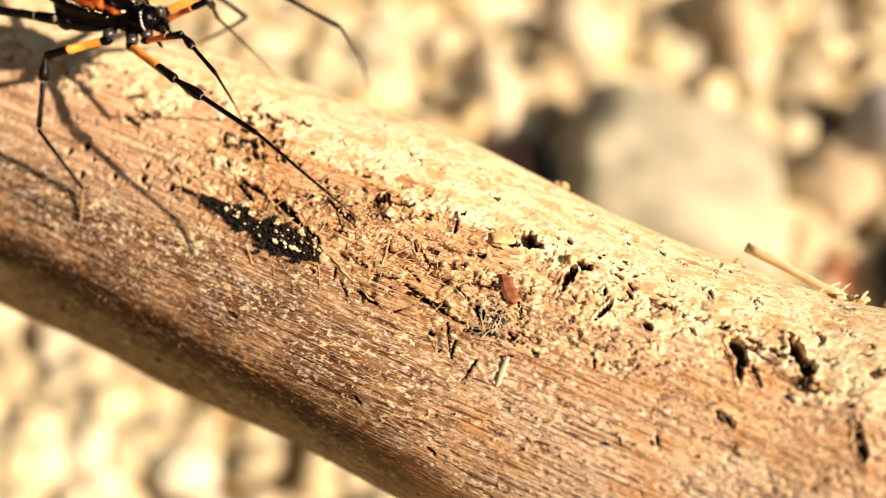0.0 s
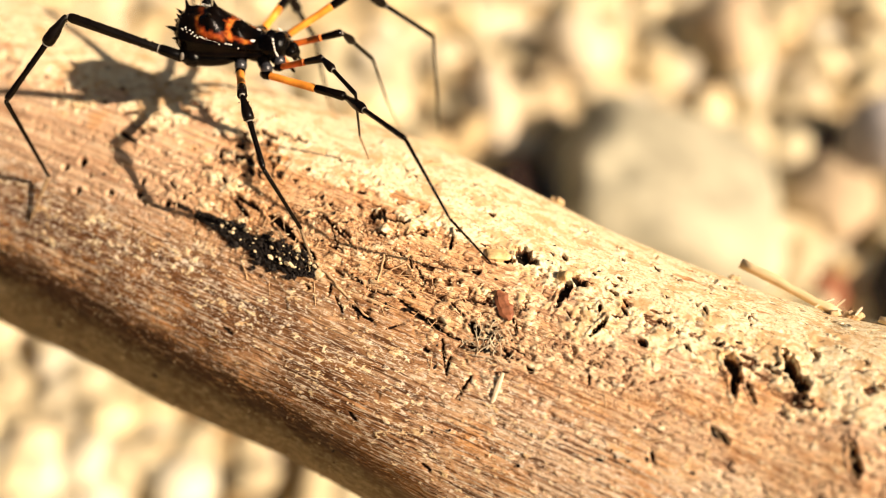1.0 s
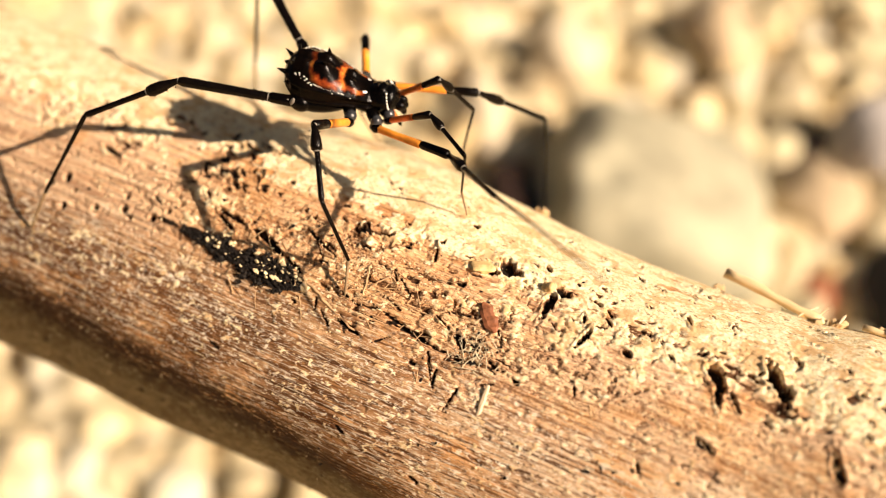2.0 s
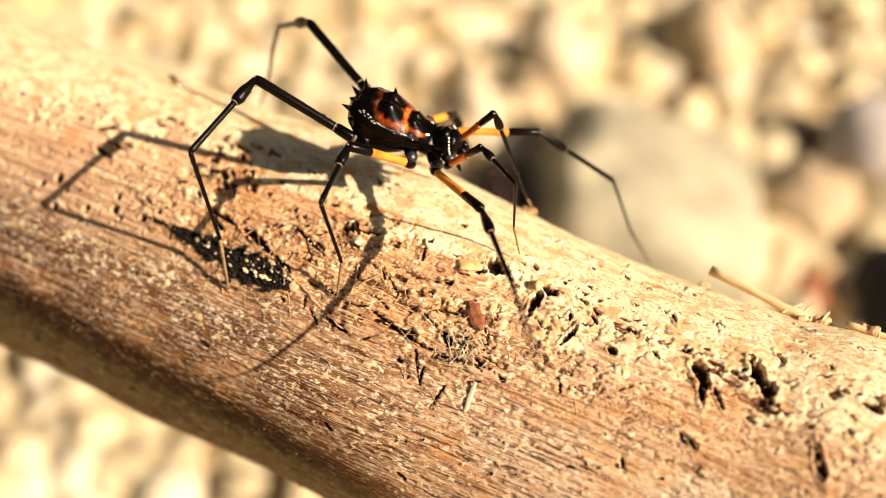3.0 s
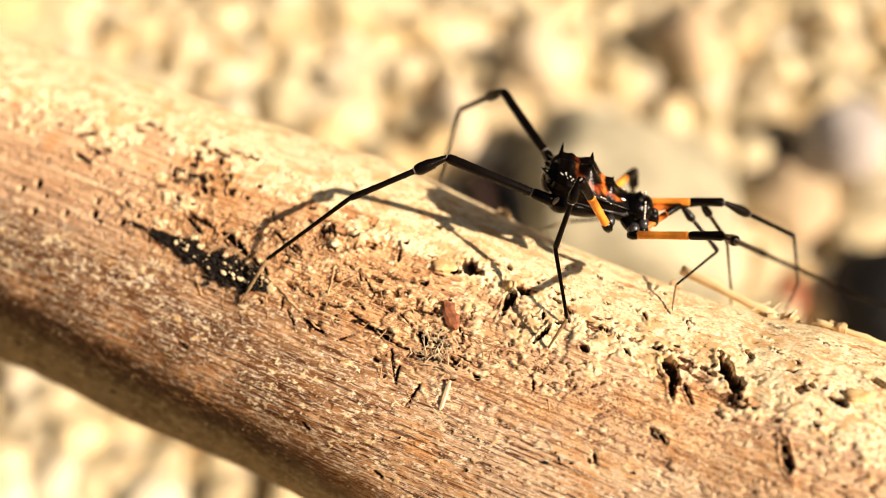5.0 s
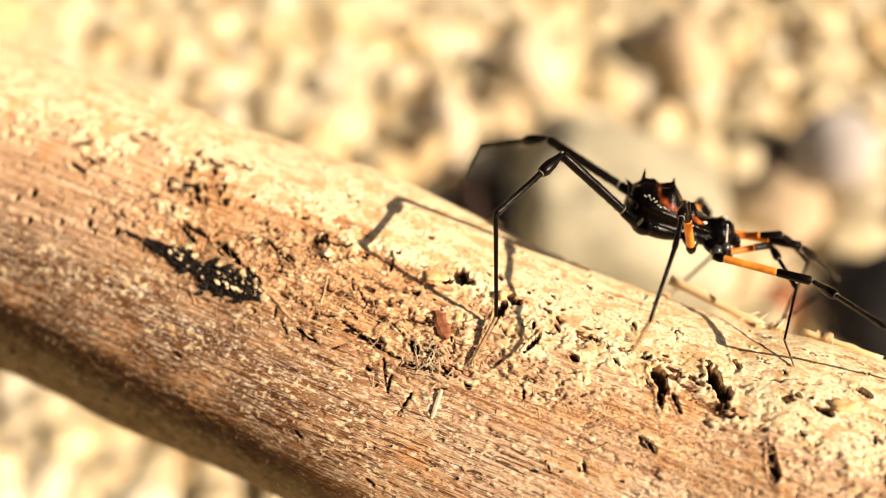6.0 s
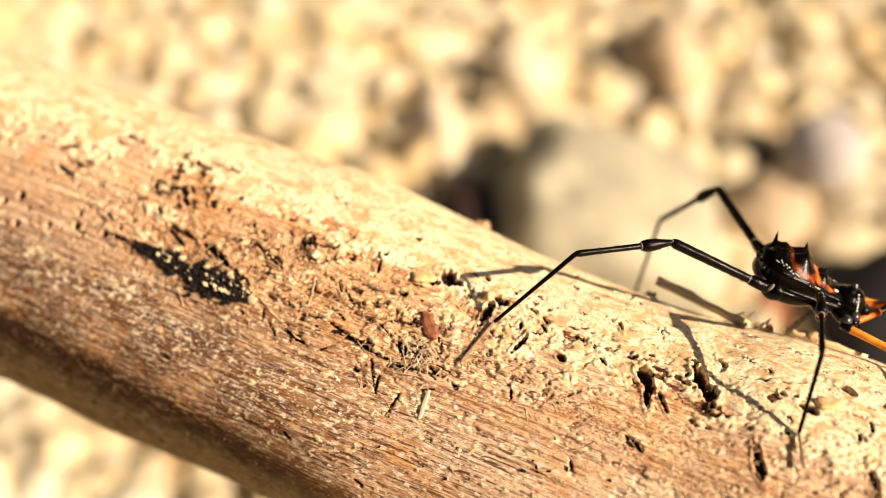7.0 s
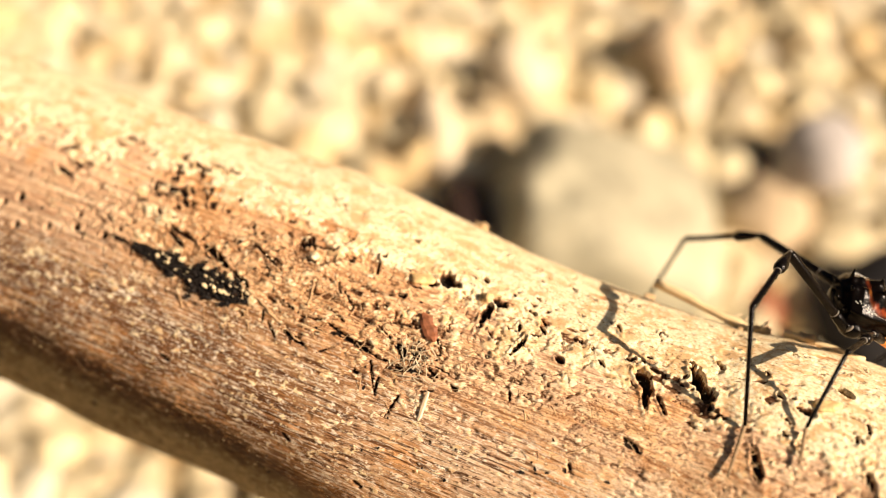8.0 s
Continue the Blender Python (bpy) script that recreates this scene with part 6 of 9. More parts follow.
    walk(limbs["right", 3, "metatarsus"], [
        (0.00, pose(-0.00323, -0.00852, -0.00550, 0.0, 49.1, -20.3)), (0.20, pose(-0.00356, -0.00999, -0.00319, 51.5, 83.8, 33.1)), (0.50, pose(-0.00569, -0.00938, -0.00283, 170.1, 78.9, 152.2)),
        (0.80, pose(-0.00362, -0.01227, -0.00043, -170.6, 59.5, 172.5)), (1.00, pose(0.00632, -0.01194, -0.00152, 4.0, 72.3, -12.5)), (1.20, pose(0.00669, -0.01067, -0.00298, -16.7, 56.5, -35.2)),
        (1.50, pose(0.00453, -0.01192, -0.00011, -8.6, 68.9, -26.0)), (1.70, pose(0.00304, -0.01201, 0.00040, -6.9, 66.0, -24.3)), (2.00, pose(0.00204, -0.01175, 0.00081, 1.2, 71.4, -15.5)),
        (2.25, pose(0.00119, -0.01159, 0.00124, 13.4, 75.1, -2.8)), (2.50, pose(0.00034, -0.01147, 0.00170, 28.0, 77.9, 12.2)), (2.80, pose(-0.00070, -0.01132, 0.00235, 49.7, 79.6, 34.3)),
        (3.00, pose(-0.00255, -0.01075, 0.00194, 20.9, 76.2, 4.9)), (3.20, pose(-0.00377, -0.01029, 0.00215, 37.8, 80.6, 22.1)), (3.50, pose(-0.00046, -0.00959, 0.00575, -67.4, 47.7, -86.5)),
        (3.80, pose(0.00636, -0.01137, 0.00235, -7.3, 61.8, -16.3)), (4.00, pose(0.00459, -0.01106, 0.00272, -37.0, 59.4, -50.2)), (4.20, pose(0.00256, -0.01099, 0.00306, -5.4, 67.1, -15.1)),
        (4.50, pose(0.00079, -0.00511, -0.00082, -49.2, 32.6, -68.4)), (4.70, pose(-0.00044, -0.00461, -0.00115, -52.3, 16.9, -75.7)), (5.00, pose(-0.00205, -0.00548, -0.00090, -50.9, 23.8, -71.7)),
        (5.25, pose(-0.00372, -0.00746, 0.00034, -38.8, 49.7, -52.1)), (5.50, pose(-0.00446, -0.00915, 0.00108, -21.2, 74.0, -32.7)), (5.80, pose(-0.00554, -0.01009, 0.00096, 23.1, 84.1, 12.2)),
        (6.00, pose(-0.00063, -0.01067, 0.00370, -88.5, 41.6, -101.8)), (6.20, pose(0.00672, -0.01268, -0.00061, -59.2, 45.7, -60.4)), (6.50, pose(0.00530, -0.01236, 0.00091, -55.3, 70.7, -55.9)),
        (6.80, pose(0.00152, -0.01238, 0.00249, -76.0, 66.3, -78.1)), (7.00, pose(0.00011, -0.01228, 0.00280, -84.5, 66.1, -87.4)), (7.20, pose(-0.00136, -0.01130, 0.00272, -89.6, 55.2, -93.2)),
        (7.50, pose(-0.00254, -0.01059, 0.00289, -96.1, 43.5, -101.7)), (7.80, pose(-0.00506, -0.00984, 0.00543, -93.6, 47.9, -98.2)), (8.00, pose(-0.00554, -0.00990, 0.00548, -104.5, 36.0, -114.3))])
    walk(limbs["right", 3, "tarsus"], [
        (0.00, pose(0.00038, -0.00985, -0.00994, 0.0, 49.0, -81.8)), (0.20, pose(-0.00302, -0.00965, -0.00906, 4.2, 42.6, -75.9)), (0.50, pose(-0.00669, -0.00887, -0.00864, -11.5, 47.6, -97.9)),
        (0.80, pose(-0.00656, -0.01188, -0.00547, -70.2, 53.9, -169.9)), (1.00, pose(0.00807, -0.01235, -0.00713, 20.7, 31.7, -58.4)), (1.20, pose(0.00937, -0.01258, -0.00794, 11.6, 33.1, -75.4)),
        (1.50, pose(0.00646, -0.01293, -0.00571, 8.0, 37.8, -81.5)), (1.70, pose(0.00525, -0.01306, -0.00508, 1.8, 42.1, -91.2)), (2.00, pose(0.00385, -0.01226, -0.00478, 4.6, 49.5, -87.2)),
        (2.25, pose(0.00271, -0.01167, -0.00446, 5.7, 53.2, -85.8)), (2.50, pose(0.00155, -0.01121, -0.00407, 7.1, 57.7, -84.2)), (2.80, pose(0.00018, -0.01073, -0.00355, 7.1, 58.5, -84.2)),
        (3.00, pose(-0.00112, -0.01064, -0.00392, -3.9, 70.5, -96.2)), (3.20, pose(-0.00287, -0.00996, -0.00379, -1.4, 56.7, -93.5)), (3.50, pose(-0.00021, -0.01359, 0.00135, 1.4, -17.8, -86.7)),
        (3.80, pose(0.00906, -0.01216, -0.00289, 8.3, 47.4, -64.3)), (4.00, pose(0.00654, -0.01340, -0.00245, 88.2, 74.1, 21.8)), (4.20, pose(0.00478, -0.01156, -0.00235, 9.8, 61.1, -60.7)),
        (4.50, pose(0.00258, -0.00959, -0.00393, -9.5, 19.2, -88.4)), (4.70, pose(0.00094, -0.01002, -0.00279, -25.7, 80.4, -106.6)), (5.00, pose(-0.00036, -0.01060, -0.00327, -63.7, 69.8, -145.7)),
        (5.25, pose(-0.00138, -0.01046, -0.00416, -68.0, 52.2, -150.5)), (5.50, pose(-0.00309, -0.01003, -0.00458, -55.3, 50.8, -134.4)), (5.80, pose(-0.00496, -0.00997, -0.00496, -55.0, 54.4, -134.0)),
        (6.00, pose(-0.00155, -0.01500, -0.00020, -39.5, 26.0, -110.8)), (6.20, pose(0.00873, -0.01620, -0.00477, -22.0, 30.9, -75.1)), (6.50, pose(0.00639, -0.01393, -0.00460, -27.6, 32.9, -85.6)),
        (6.80, pose(0.00199, -0.01457, -0.00280, -28.1, 25.1, -86.7)), (7.00, pose(0.00019, -0.01454, -0.00251, -24.4, 20.8, -77.3)), (7.20, pose(-0.00156, -0.01451, -0.00203, -28.2, 21.8, -87.5)),
        (7.50, pose(-0.00341, -0.01460, -0.00105, -25.8, 23.7, -81.4)), (7.80, pose(-0.00561, -0.01366, 0.00106, -31.5, 16.3, -97.9)), (8.00, pose(-0.00754, -0.01429, 0.00197, -31.4, 18.6, -97.6))])
    walk(limbs["right", 4, "femur"], [
        (0.00, pose(-0.00293, -0.00256, 0.00135, 0.0, -9.1, -167.6)), (0.20, pose(-0.00293, -0.00256, 0.00135, 1.0, -17.4, -171.8)), (0.50, pose(-0.00293, -0.00256, 0.00135, 2.9, -28.1, -176.6)),
        (0.80, pose(-0.00294, -0.00256, 0.00136, -2.2, -36.4, -167.2)), (1.00, pose(-0.00305, -0.00258, 0.00142, -0.7, -30.4, -170.0)), (1.20, pose(-0.00301, -0.00256, 0.00138, 2.6, -22.7, -177.2)),
        (1.50, pose(-0.00311, -0.00255, 0.00140, 4.3, -15.4, 177.6)), (1.70, pose(-0.00314, -0.00256, 0.00139, 3.6, -9.7, -179.1)), (2.00, pose(-0.00294, -0.00256, 0.00135, 2.8, -7.9, -173.9)),
        (2.25, pose(-0.00294, -0.00256, 0.00135, 2.3, -7.9, -170.6)), (2.50, pose(-0.00294, -0.00256, 0.00135, 1.9, -7.4, -167.1)), (2.80, pose(-0.00312, -0.00261, 0.00138, 1.4, -9.6, -164.2)),
        (3.00, pose(-0.00284, -0.00256, 0.00130, 6.0, -27.1, -178.5)), (3.20, pose(-0.00285, -0.00255, 0.00129, 3.1, -34.6, -172.8)), (3.50, pose(-0.00283, -0.00255, 0.00129, 4.8, -31.9, -175.9)),
        (3.80, pose(-0.00287, -0.00255, 0.00131, -0.3, -34.9, -166.7)), (4.00, pose(-0.00274, -0.00259, 0.00129, 9.1, -16.8, 172.2)), (4.20, pose(-0.00282, -0.00257, 0.00132, 7.9, -16.6, 176.5)),
        (4.50, pose(-0.00300, -0.00255, 0.00136, 8.3, -5.4, 174.2)), (4.70, pose(-0.00297, -0.00256, 0.00135, 8.0, -6.2, 177.0)), (5.00, pose(-0.00293, -0.00256, 0.00135, 7.5, -12.1, -180.0)),
        (5.25, pose(-0.00292, -0.00256, 0.00135, 8.4, -22.5, 177.0)), (5.50, pose(-0.00293, -0.00256, 0.00135, 5.6, -29.2, -176.6)), (5.80, pose(-0.00289, -0.00255, 0.00132, 1.5, -34.2, -168.8)),
        (6.00, pose(-0.00288, -0.00255, 0.00131, 0.6, -36.1, -167.2)), (6.20, pose(-0.00288, -0.00254, 0.00131, -1.5, -36.4, -163.6)), (6.50, pose(-0.00280, -0.00252, 0.00124, -1.2, -39.1, -164.1)),
        (6.80, pose(-0.00285, -0.00254, 0.00131, 0.1, -25.4, -166.5)), (7.00, pose(-0.00288, -0.00255, 0.00134, 0.6, -17.1, -167.9)), (7.20, pose(-0.00280, -0.00256, 0.00133, 3.5, -7.5, 178.4)),
        (7.50, pose(-0.00291, -0.00256, 0.00135, 3.6, -5.7, 178.0)), (7.80, pose(-0.00288, -0.00257, 0.00129, 5.5, -49.2, 174.2)), (8.00, pose(-0.00289, -0.00256, 0.00132, 4.4, -41.3, 175.6))])
    walk(limbs["right", 4, "tibia"], [
        (0.00, pose(-0.01137, -0.00442, 0.00273, 0.0, 48.7, -100.0)), (0.20, pose(-0.01119, -0.00376, 0.00396, -13.0, 46.5, -117.6)), (0.50, pose(-0.01063, -0.00301, 0.00547, -21.5, 47.8, -129.1)),
        (0.80, pose(-0.00982, -0.00412, 0.00655, -33.8, 48.2, -145.6)), (1.00, pose(-0.01067, -0.00398, 0.00587, -25.9, 33.6, -133.7)), (1.20, pose(-0.01123, -0.00303, 0.00474, -29.0, 26.4, -139.8)),
        (1.50, pose(-0.01185, -0.00226, 0.00372, -33.8, 20.3, -151.9)), (1.70, pose(-0.01211, -0.00276, 0.00283, -35.3, 24.0, -155.9)), (2.00, pose(-0.01157, -0.00348, 0.00256, -36.2, 18.2, -158.3)),
        (2.25, pose(-0.01150, -0.00398, 0.00256, -36.1, 14.6, -158.2)), (2.50, pose(-0.01142, -0.00450, 0.00248, -36.1, 11.4, -158.0)), (2.80, pose(-0.01174, -0.00508, 0.00285, -35.8, 6.5, -156.0)),
        (3.00, pose(-0.01053, -0.00276, 0.00525, -27.0, 12.2, -105.7)), (3.20, pose(-0.00989, -0.00337, 0.00623, -27.3, 21.7, -106.5)), (3.50, pose(-0.01012, -0.00303, 0.00587, -30.6, 21.5, -115.6)),
        (3.80, pose(-0.00972, -0.00411, 0.00633, -41.2, 31.4, -139.0)), (4.00, pose(-0.01085, -0.00148, 0.00377, -39.4, 11.5, -134.1)), (4.20, pose(-0.01104, -0.00204, 0.00380, -42.2, 13.9, -147.0)),
        (4.50, pose(-0.01173, -0.00166, 0.00219, -45.1, 18.7, -157.2)), (4.70, pose(-0.01170, -0.00211, 0.00230, -47.4, 18.3, -164.4)), (5.00, pose(-0.01149, -0.00257, 0.00319, -43.9, 25.9, -155.2)),
        (5.25, pose(-0.01099, -0.00213, 0.00470, -39.1, 1.9, -135.9)), (5.50, pose(-0.01055, -0.00302, 0.00561, -36.7, 32.1, -127.9)), (5.80, pose(-0.00994, -0.00393, 0.00623, -31.4, 33.8, -118.1)),
        (6.00, pose(-0.00970, -0.00407, 0.00644, -33.1, 22.7, -121.7)), (6.20, pose(-0.00955, -0.00447, 0.00648, -34.7, 18.2, -126.4)), (6.50, pose(-0.00909, -0.00425, 0.00667, -37.6, 9.5, -138.2)),
        (6.80, pose(-0.01040, -0.00432, 0.00504, -39.0, 8.2, -147.1)), (7.00, pose(-0.01098, -0.00427, 0.00389, -39.4, 7.2, -150.2)), (7.20, pose(-0.01130, -0.00230, 0.00246, -39.9, 8.9, -153.6)),
        (7.50, pose(-0.01158, -0.00225, 0.00221, -40.5, 6.8, -158.3)), (7.80, pose(-0.00851, -0.00197, 0.00786, -35.5, 4.9, -111.9)), (8.00, pose(-0.00940, -0.00204, 0.00705, -35.6, -1.6, -116.1))])
    walk(limbs["right", 4, "metatarsus"], [
        (0.00, pose(-0.01228, -0.00959, -0.00324, -0.0, 61.4, -52.9)), (0.20, pose(-0.01373, -0.00861, -0.00180, -3.8, 55.9, -57.4)), (0.50, pose(-0.01400, -0.00716, -0.00042, 38.5, 64.0, -9.2)),
        (0.80, pose(-0.01419, -0.00712, 0.00063, 8.8, 88.2, -39.1)), (1.00, pose(-0.01530, -0.00882, 0.00138, 161.4, 83.9, 113.5)), (1.20, pose(-0.01675, -0.00770, 0.00111, -119.7, 83.3, -167.3)),
        (1.50, pose(-0.01858, -0.00586, 0.00082, -86.5, 72.7, -133.5)), (1.70, pose(-0.01890, -0.00581, -0.00056, -90.7, 66.5, -138.0)), (2.00, pose(-0.01859, -0.00628, 0.00007, -100.9, 55.8, -149.6)),
        (2.25, pose(-0.01865, -0.00684, 0.00055, -104.4, 48.9, -154.0)), (2.50, pose(-0.01865, -0.00743, 0.00091, -106.5, 41.9, -157.0)), (2.80, pose(-0.01914, -0.00837, 0.00190, -105.7, 33.8, -155.6)),
        (3.00, pose(-0.01263, -0.01023, 0.00357, 47.0, 80.8, -0.8)), (3.20, pose(-0.01195, -0.01039, 0.00329, 32.9, 70.3, -15.2)), (3.50, pose(-0.01328, -0.00966, 0.00293, 16.5, 77.1, -32.3)),
        (3.80, pose(-0.01477, -0.00851, 0.00223, -18.9, 79.0, -68.5)), (4.00, pose(-0.01627, -0.00708, 0.00214, -56.1, 77.5, -106.4)), (4.20, pose(-0.01748, -0.00622, 0.00187, -74.4, 74.4, -125.2)),
        (4.50, pose(-0.01865, -0.00457, -0.00034, -86.8, 65.3, -138.3)), (4.70, pose(-0.01901, -0.00415, -0.00022, -100.8, 53.9, -154.5)), (5.00, pose(-0.01799, -0.00557, -0.00029, -113.0, 48.5, -170.1)),
        (5.25, pose(-0.01668, -0.00766, 0.00444, -93.8, 86.8, -150.5)), (5.50, pose(-0.01468, -0.00833, 0.00139, 53.4, 48.7, -2.6)), (5.80, pose(-0.01302, -0.00972, 0.00180, 71.4, 65.5, 18.5)),
        (6.00, pose(-0.01353, -0.01027, 0.00338, 62.4, 80.6, 9.2)), (6.20, pose(-0.01400, -0.01052, 0.00399, 115.2, 87.7, 62.1)), (6.50, pose(-0.01483, -0.00938, 0.00534, -139.0, 81.3, 168.1)),
        (6.80, pose(-0.01693, -0.00855, 0.00392, -124.8, 62.8, -177.2)), (7.00, pose(-0.01775, -0.00816, 0.00297, -117.5, 56.9, -168.7)), (7.20, pose(-0.01826, -0.00573, 0.00127, -95.8, 23.0, -136.8)),
        (7.50, pose(-0.01889, -0.00517, 0.00128, -98.1, 16.8, -143.7)), (7.80, pose(-0.01148, -0.00924, 0.00728, -36.7, 60.6, -60.9)), (8.00, pose(-0.01291, -0.00906, 0.00740, -47.1, 51.8, -73.4))])
    walk(limbs["right", 4, "tarsus"], [
        (0.00, pose(-0.00977, -0.01291, -0.01089, -13.1, 72.4, -12.5)), (0.20, pose(-0.01110, -0.01271, -0.00901, 3.5, 72.3, 4.9)), (0.50, pose(-0.01022, -0.00776, -0.00822, -129.7, 45.0, -133.4)),
        (0.80, pose(-0.01397, -0.00729, -0.00807, -121.0, 41.6, -120.8)), (1.00, pose(-0.01569, -0.00799, -0.00733, -129.1, 46.8, -132.4)), (1.20, pose(-0.01775, -0.00793, -0.00759, -135.7, 46.9, -141.5)),
        (1.50, pose(-0.02041, -0.00779, -0.00762, -134.3, 50.4, -139.5)), (1.70, pose(-0.02154, -0.00819, -0.00869, -135.0, 51.9, -140.5)), (2.00, pose(-0.02280, -0.00876, -0.00714, -146.3, 60.8, -154.0)),
        (2.25, pose(-0.02380, -0.00935, -0.00601, -156.1, 63.4, -165.0)), (2.50, pose(-0.02462, -0.00996, -0.00492, -164.2, 63.8, -174.1)), (2.80, pose(-0.02580, -0.01139, -0.00303, -157.8, 50.4, -166.6)),
        (3.00, pose(-0.01124, -0.01024, -0.00500, -57.9, 62.4, -56.9)), (3.20, pose(-0.00911, -0.01118, -0.00496, -114.9, 61.9, -119.9)), (3.50, pose(-0.01165, -0.01074, -0.00566, -121.2, 56.4, -127.3)),
        (3.80, pose(-0.01417, -0.01006, -0.00634, -131.8, 57.1, -140.0)), (4.00, pose(-0.01683, -0.00892, -0.00644, -132.1, 59.4, -140.3)), (4.20, pose(-0.01884, -0.00815, -0.00657, -122.0, 57.6, -128.5)),
        (4.50, pose(-0.02138, -0.00701, -0.00827, -112.3, 52.6, -116.7)), (4.70, pose(-0.02366, -0.00638, -0.00730, -111.8, 48.2, -116.1)), (5.00, pose(-0.02368, -0.00656, -0.00681, -124.7, 58.3, -132.1)),
        (5.25, pose(-0.01711, -0.00790, -0.00424, -104.6, 39.3, -105.8)), (5.50, pose(-0.00894, -0.00860, -0.00514, -97.2, 51.4, -95.5)), (5.80, pose(-0.00958, -0.00853, -0.00611, -101.1, 44.9, -100.7)),
        (6.00, pose(-0.01211, -0.01002, -0.00520, -108.7, 42.0, -111.8)), (6.20, pose(-0.01381, -0.01016, -0.00469, -115.6, 39.2, -122.4)), (6.50, pose(-0.01610, -0.00910, -0.00329, -133.2, 47.7, -147.7)),
        (6.80, pose(-0.02090, -0.00876, -0.00382, -116.3, 32.4, -121.9)), (7.00, pose(-0.02236, -0.00907, -0.00423, -114.0, 33.0, -117.6)), (7.20, pose(-0.02408, -0.01118, -0.00215, -162.4, 65.3, -177.0)),
        (7.50, pose(-0.02560, -0.01009, -0.00125, -170.3, 66.3, 174.3)), (7.80, pose(-0.00940, -0.01277, -0.00014, -103.0, 17.0, -101.1)), (8.00, pose(-0.01138, -0.01399, 0.00073, -104.1, 19.3, -104.7))])
    walk(limbs["left", 1, "femur"], [
        (0.00, pose(0.00445, 0.00148, -0.00022, 0.0, -24.6, 12.8)), (0.20, pose(0.00445, 0.00148, -0.00022, 2.9, -26.2, 6.1)), (0.50, pose(0.00452, 0.00150, -0.00023, 1.4, 6.4, 14.2)),
        (0.80, pose(0.00445, 0.00148, -0.00022, 2.7, -14.3, -3.0)), (1.00, pose(0.00444, 0.00148, -0.00022, 1.3, -14.2, 2.6)), (1.20, pose(0.00445, 0.00148, -0.00022, 7.7, -19.5, -19.2)),
        (1.50, pose(0.00445, 0.00148, -0.00022, 2.4, -8.6, 2.3)), (1.70, pose(0.00445, 0.00148, -0.00022, 6.3, -31.4, -8.9)), (2.00, pose(0.00445, 0.00148, -0.00022, 6.7, -38.7, -9.7)),
        (2.25, pose(0.00445, 0.00148, -0.00022, 16.8, -48.5, -24.1)), (2.50, pose(0.00445, 0.00148, -0.00022, 4.6, -41.2, -7.0)), (2.80, pose(0.00445, 0.00148, -0.00022, 5.2, -46.3, -7.9)),
        (3.00, pose(0.00445, 0.00148, -0.00022, 3.8, -54.7, -6.0)), (3.20, pose(0.00445, 0.00148, -0.00022, -6.8, -45.8, 7.6)), (3.50, pose(0.00445, 0.00148, -0.00022, 5.3, -9.8, -16.8)),
        (3.80, pose(0.00445, 0.00148, -0.00022, 6.6, 12.6, 31.1)), (4.00, pose(0.00445, 0.00148, -0.00022, 7.5, 2.2, 37.7)), (4.20, pose(0.00445, 0.00148, -0.00022, 7.4, -3.3, 47.1)),
        (4.50, pose(0.00445, 0.00148, -0.00022, 7.3, 3.5, 16.6)), (4.70, pose(0.00445, 0.00148, -0.00022, 7.6, -8.4, 10.6)), (5.00, pose(0.00445, 0.00148, -0.00022, 7.5, -16.3, 10.9)),
        (5.25, pose(0.00445, 0.00148, -0.00022, 7.7, -21.7, 10.5)), (5.50, pose(0.00445, 0.00148, -0.00022, 8.0, -26.5, 9.8)), (5.80, pose(0.00445, 0.00148, -0.00022, 8.5, -31.3, 8.6)),
        (6.00, pose(0.00445, 0.00148, -0.00022, 11.7, -15.1, 0.6)), (6.20, pose(0.00445, 0.00148, -0.00022, 11.7, -14.9, 0.7)), (6.50, pose(0.00445, 0.00148, -0.00022, 11.9, -16.3, -0.2)),
        (6.80, pose(0.00445, 0.00148, -0.00022, 12.0, -16.5, -0.3)), (7.00, pose(0.00445, 0.00148, -0.00022, 12.0, -16.6, -0.3)), (7.20, pose(0.00445, 0.00148, -0.00022, 12.0, -16.5, -0.3)),
        (7.50, pose(0.00445, 0.00148, -0.00022, 11.9, -16.1, -0.0)), (7.80, pose(0.00445, 0.00148, -0.00022, 11.6, -14.4, 1.0)), (8.00, pose(0.00445, 0.00148, -0.00022, 11.4, -11.6, 2.3))])
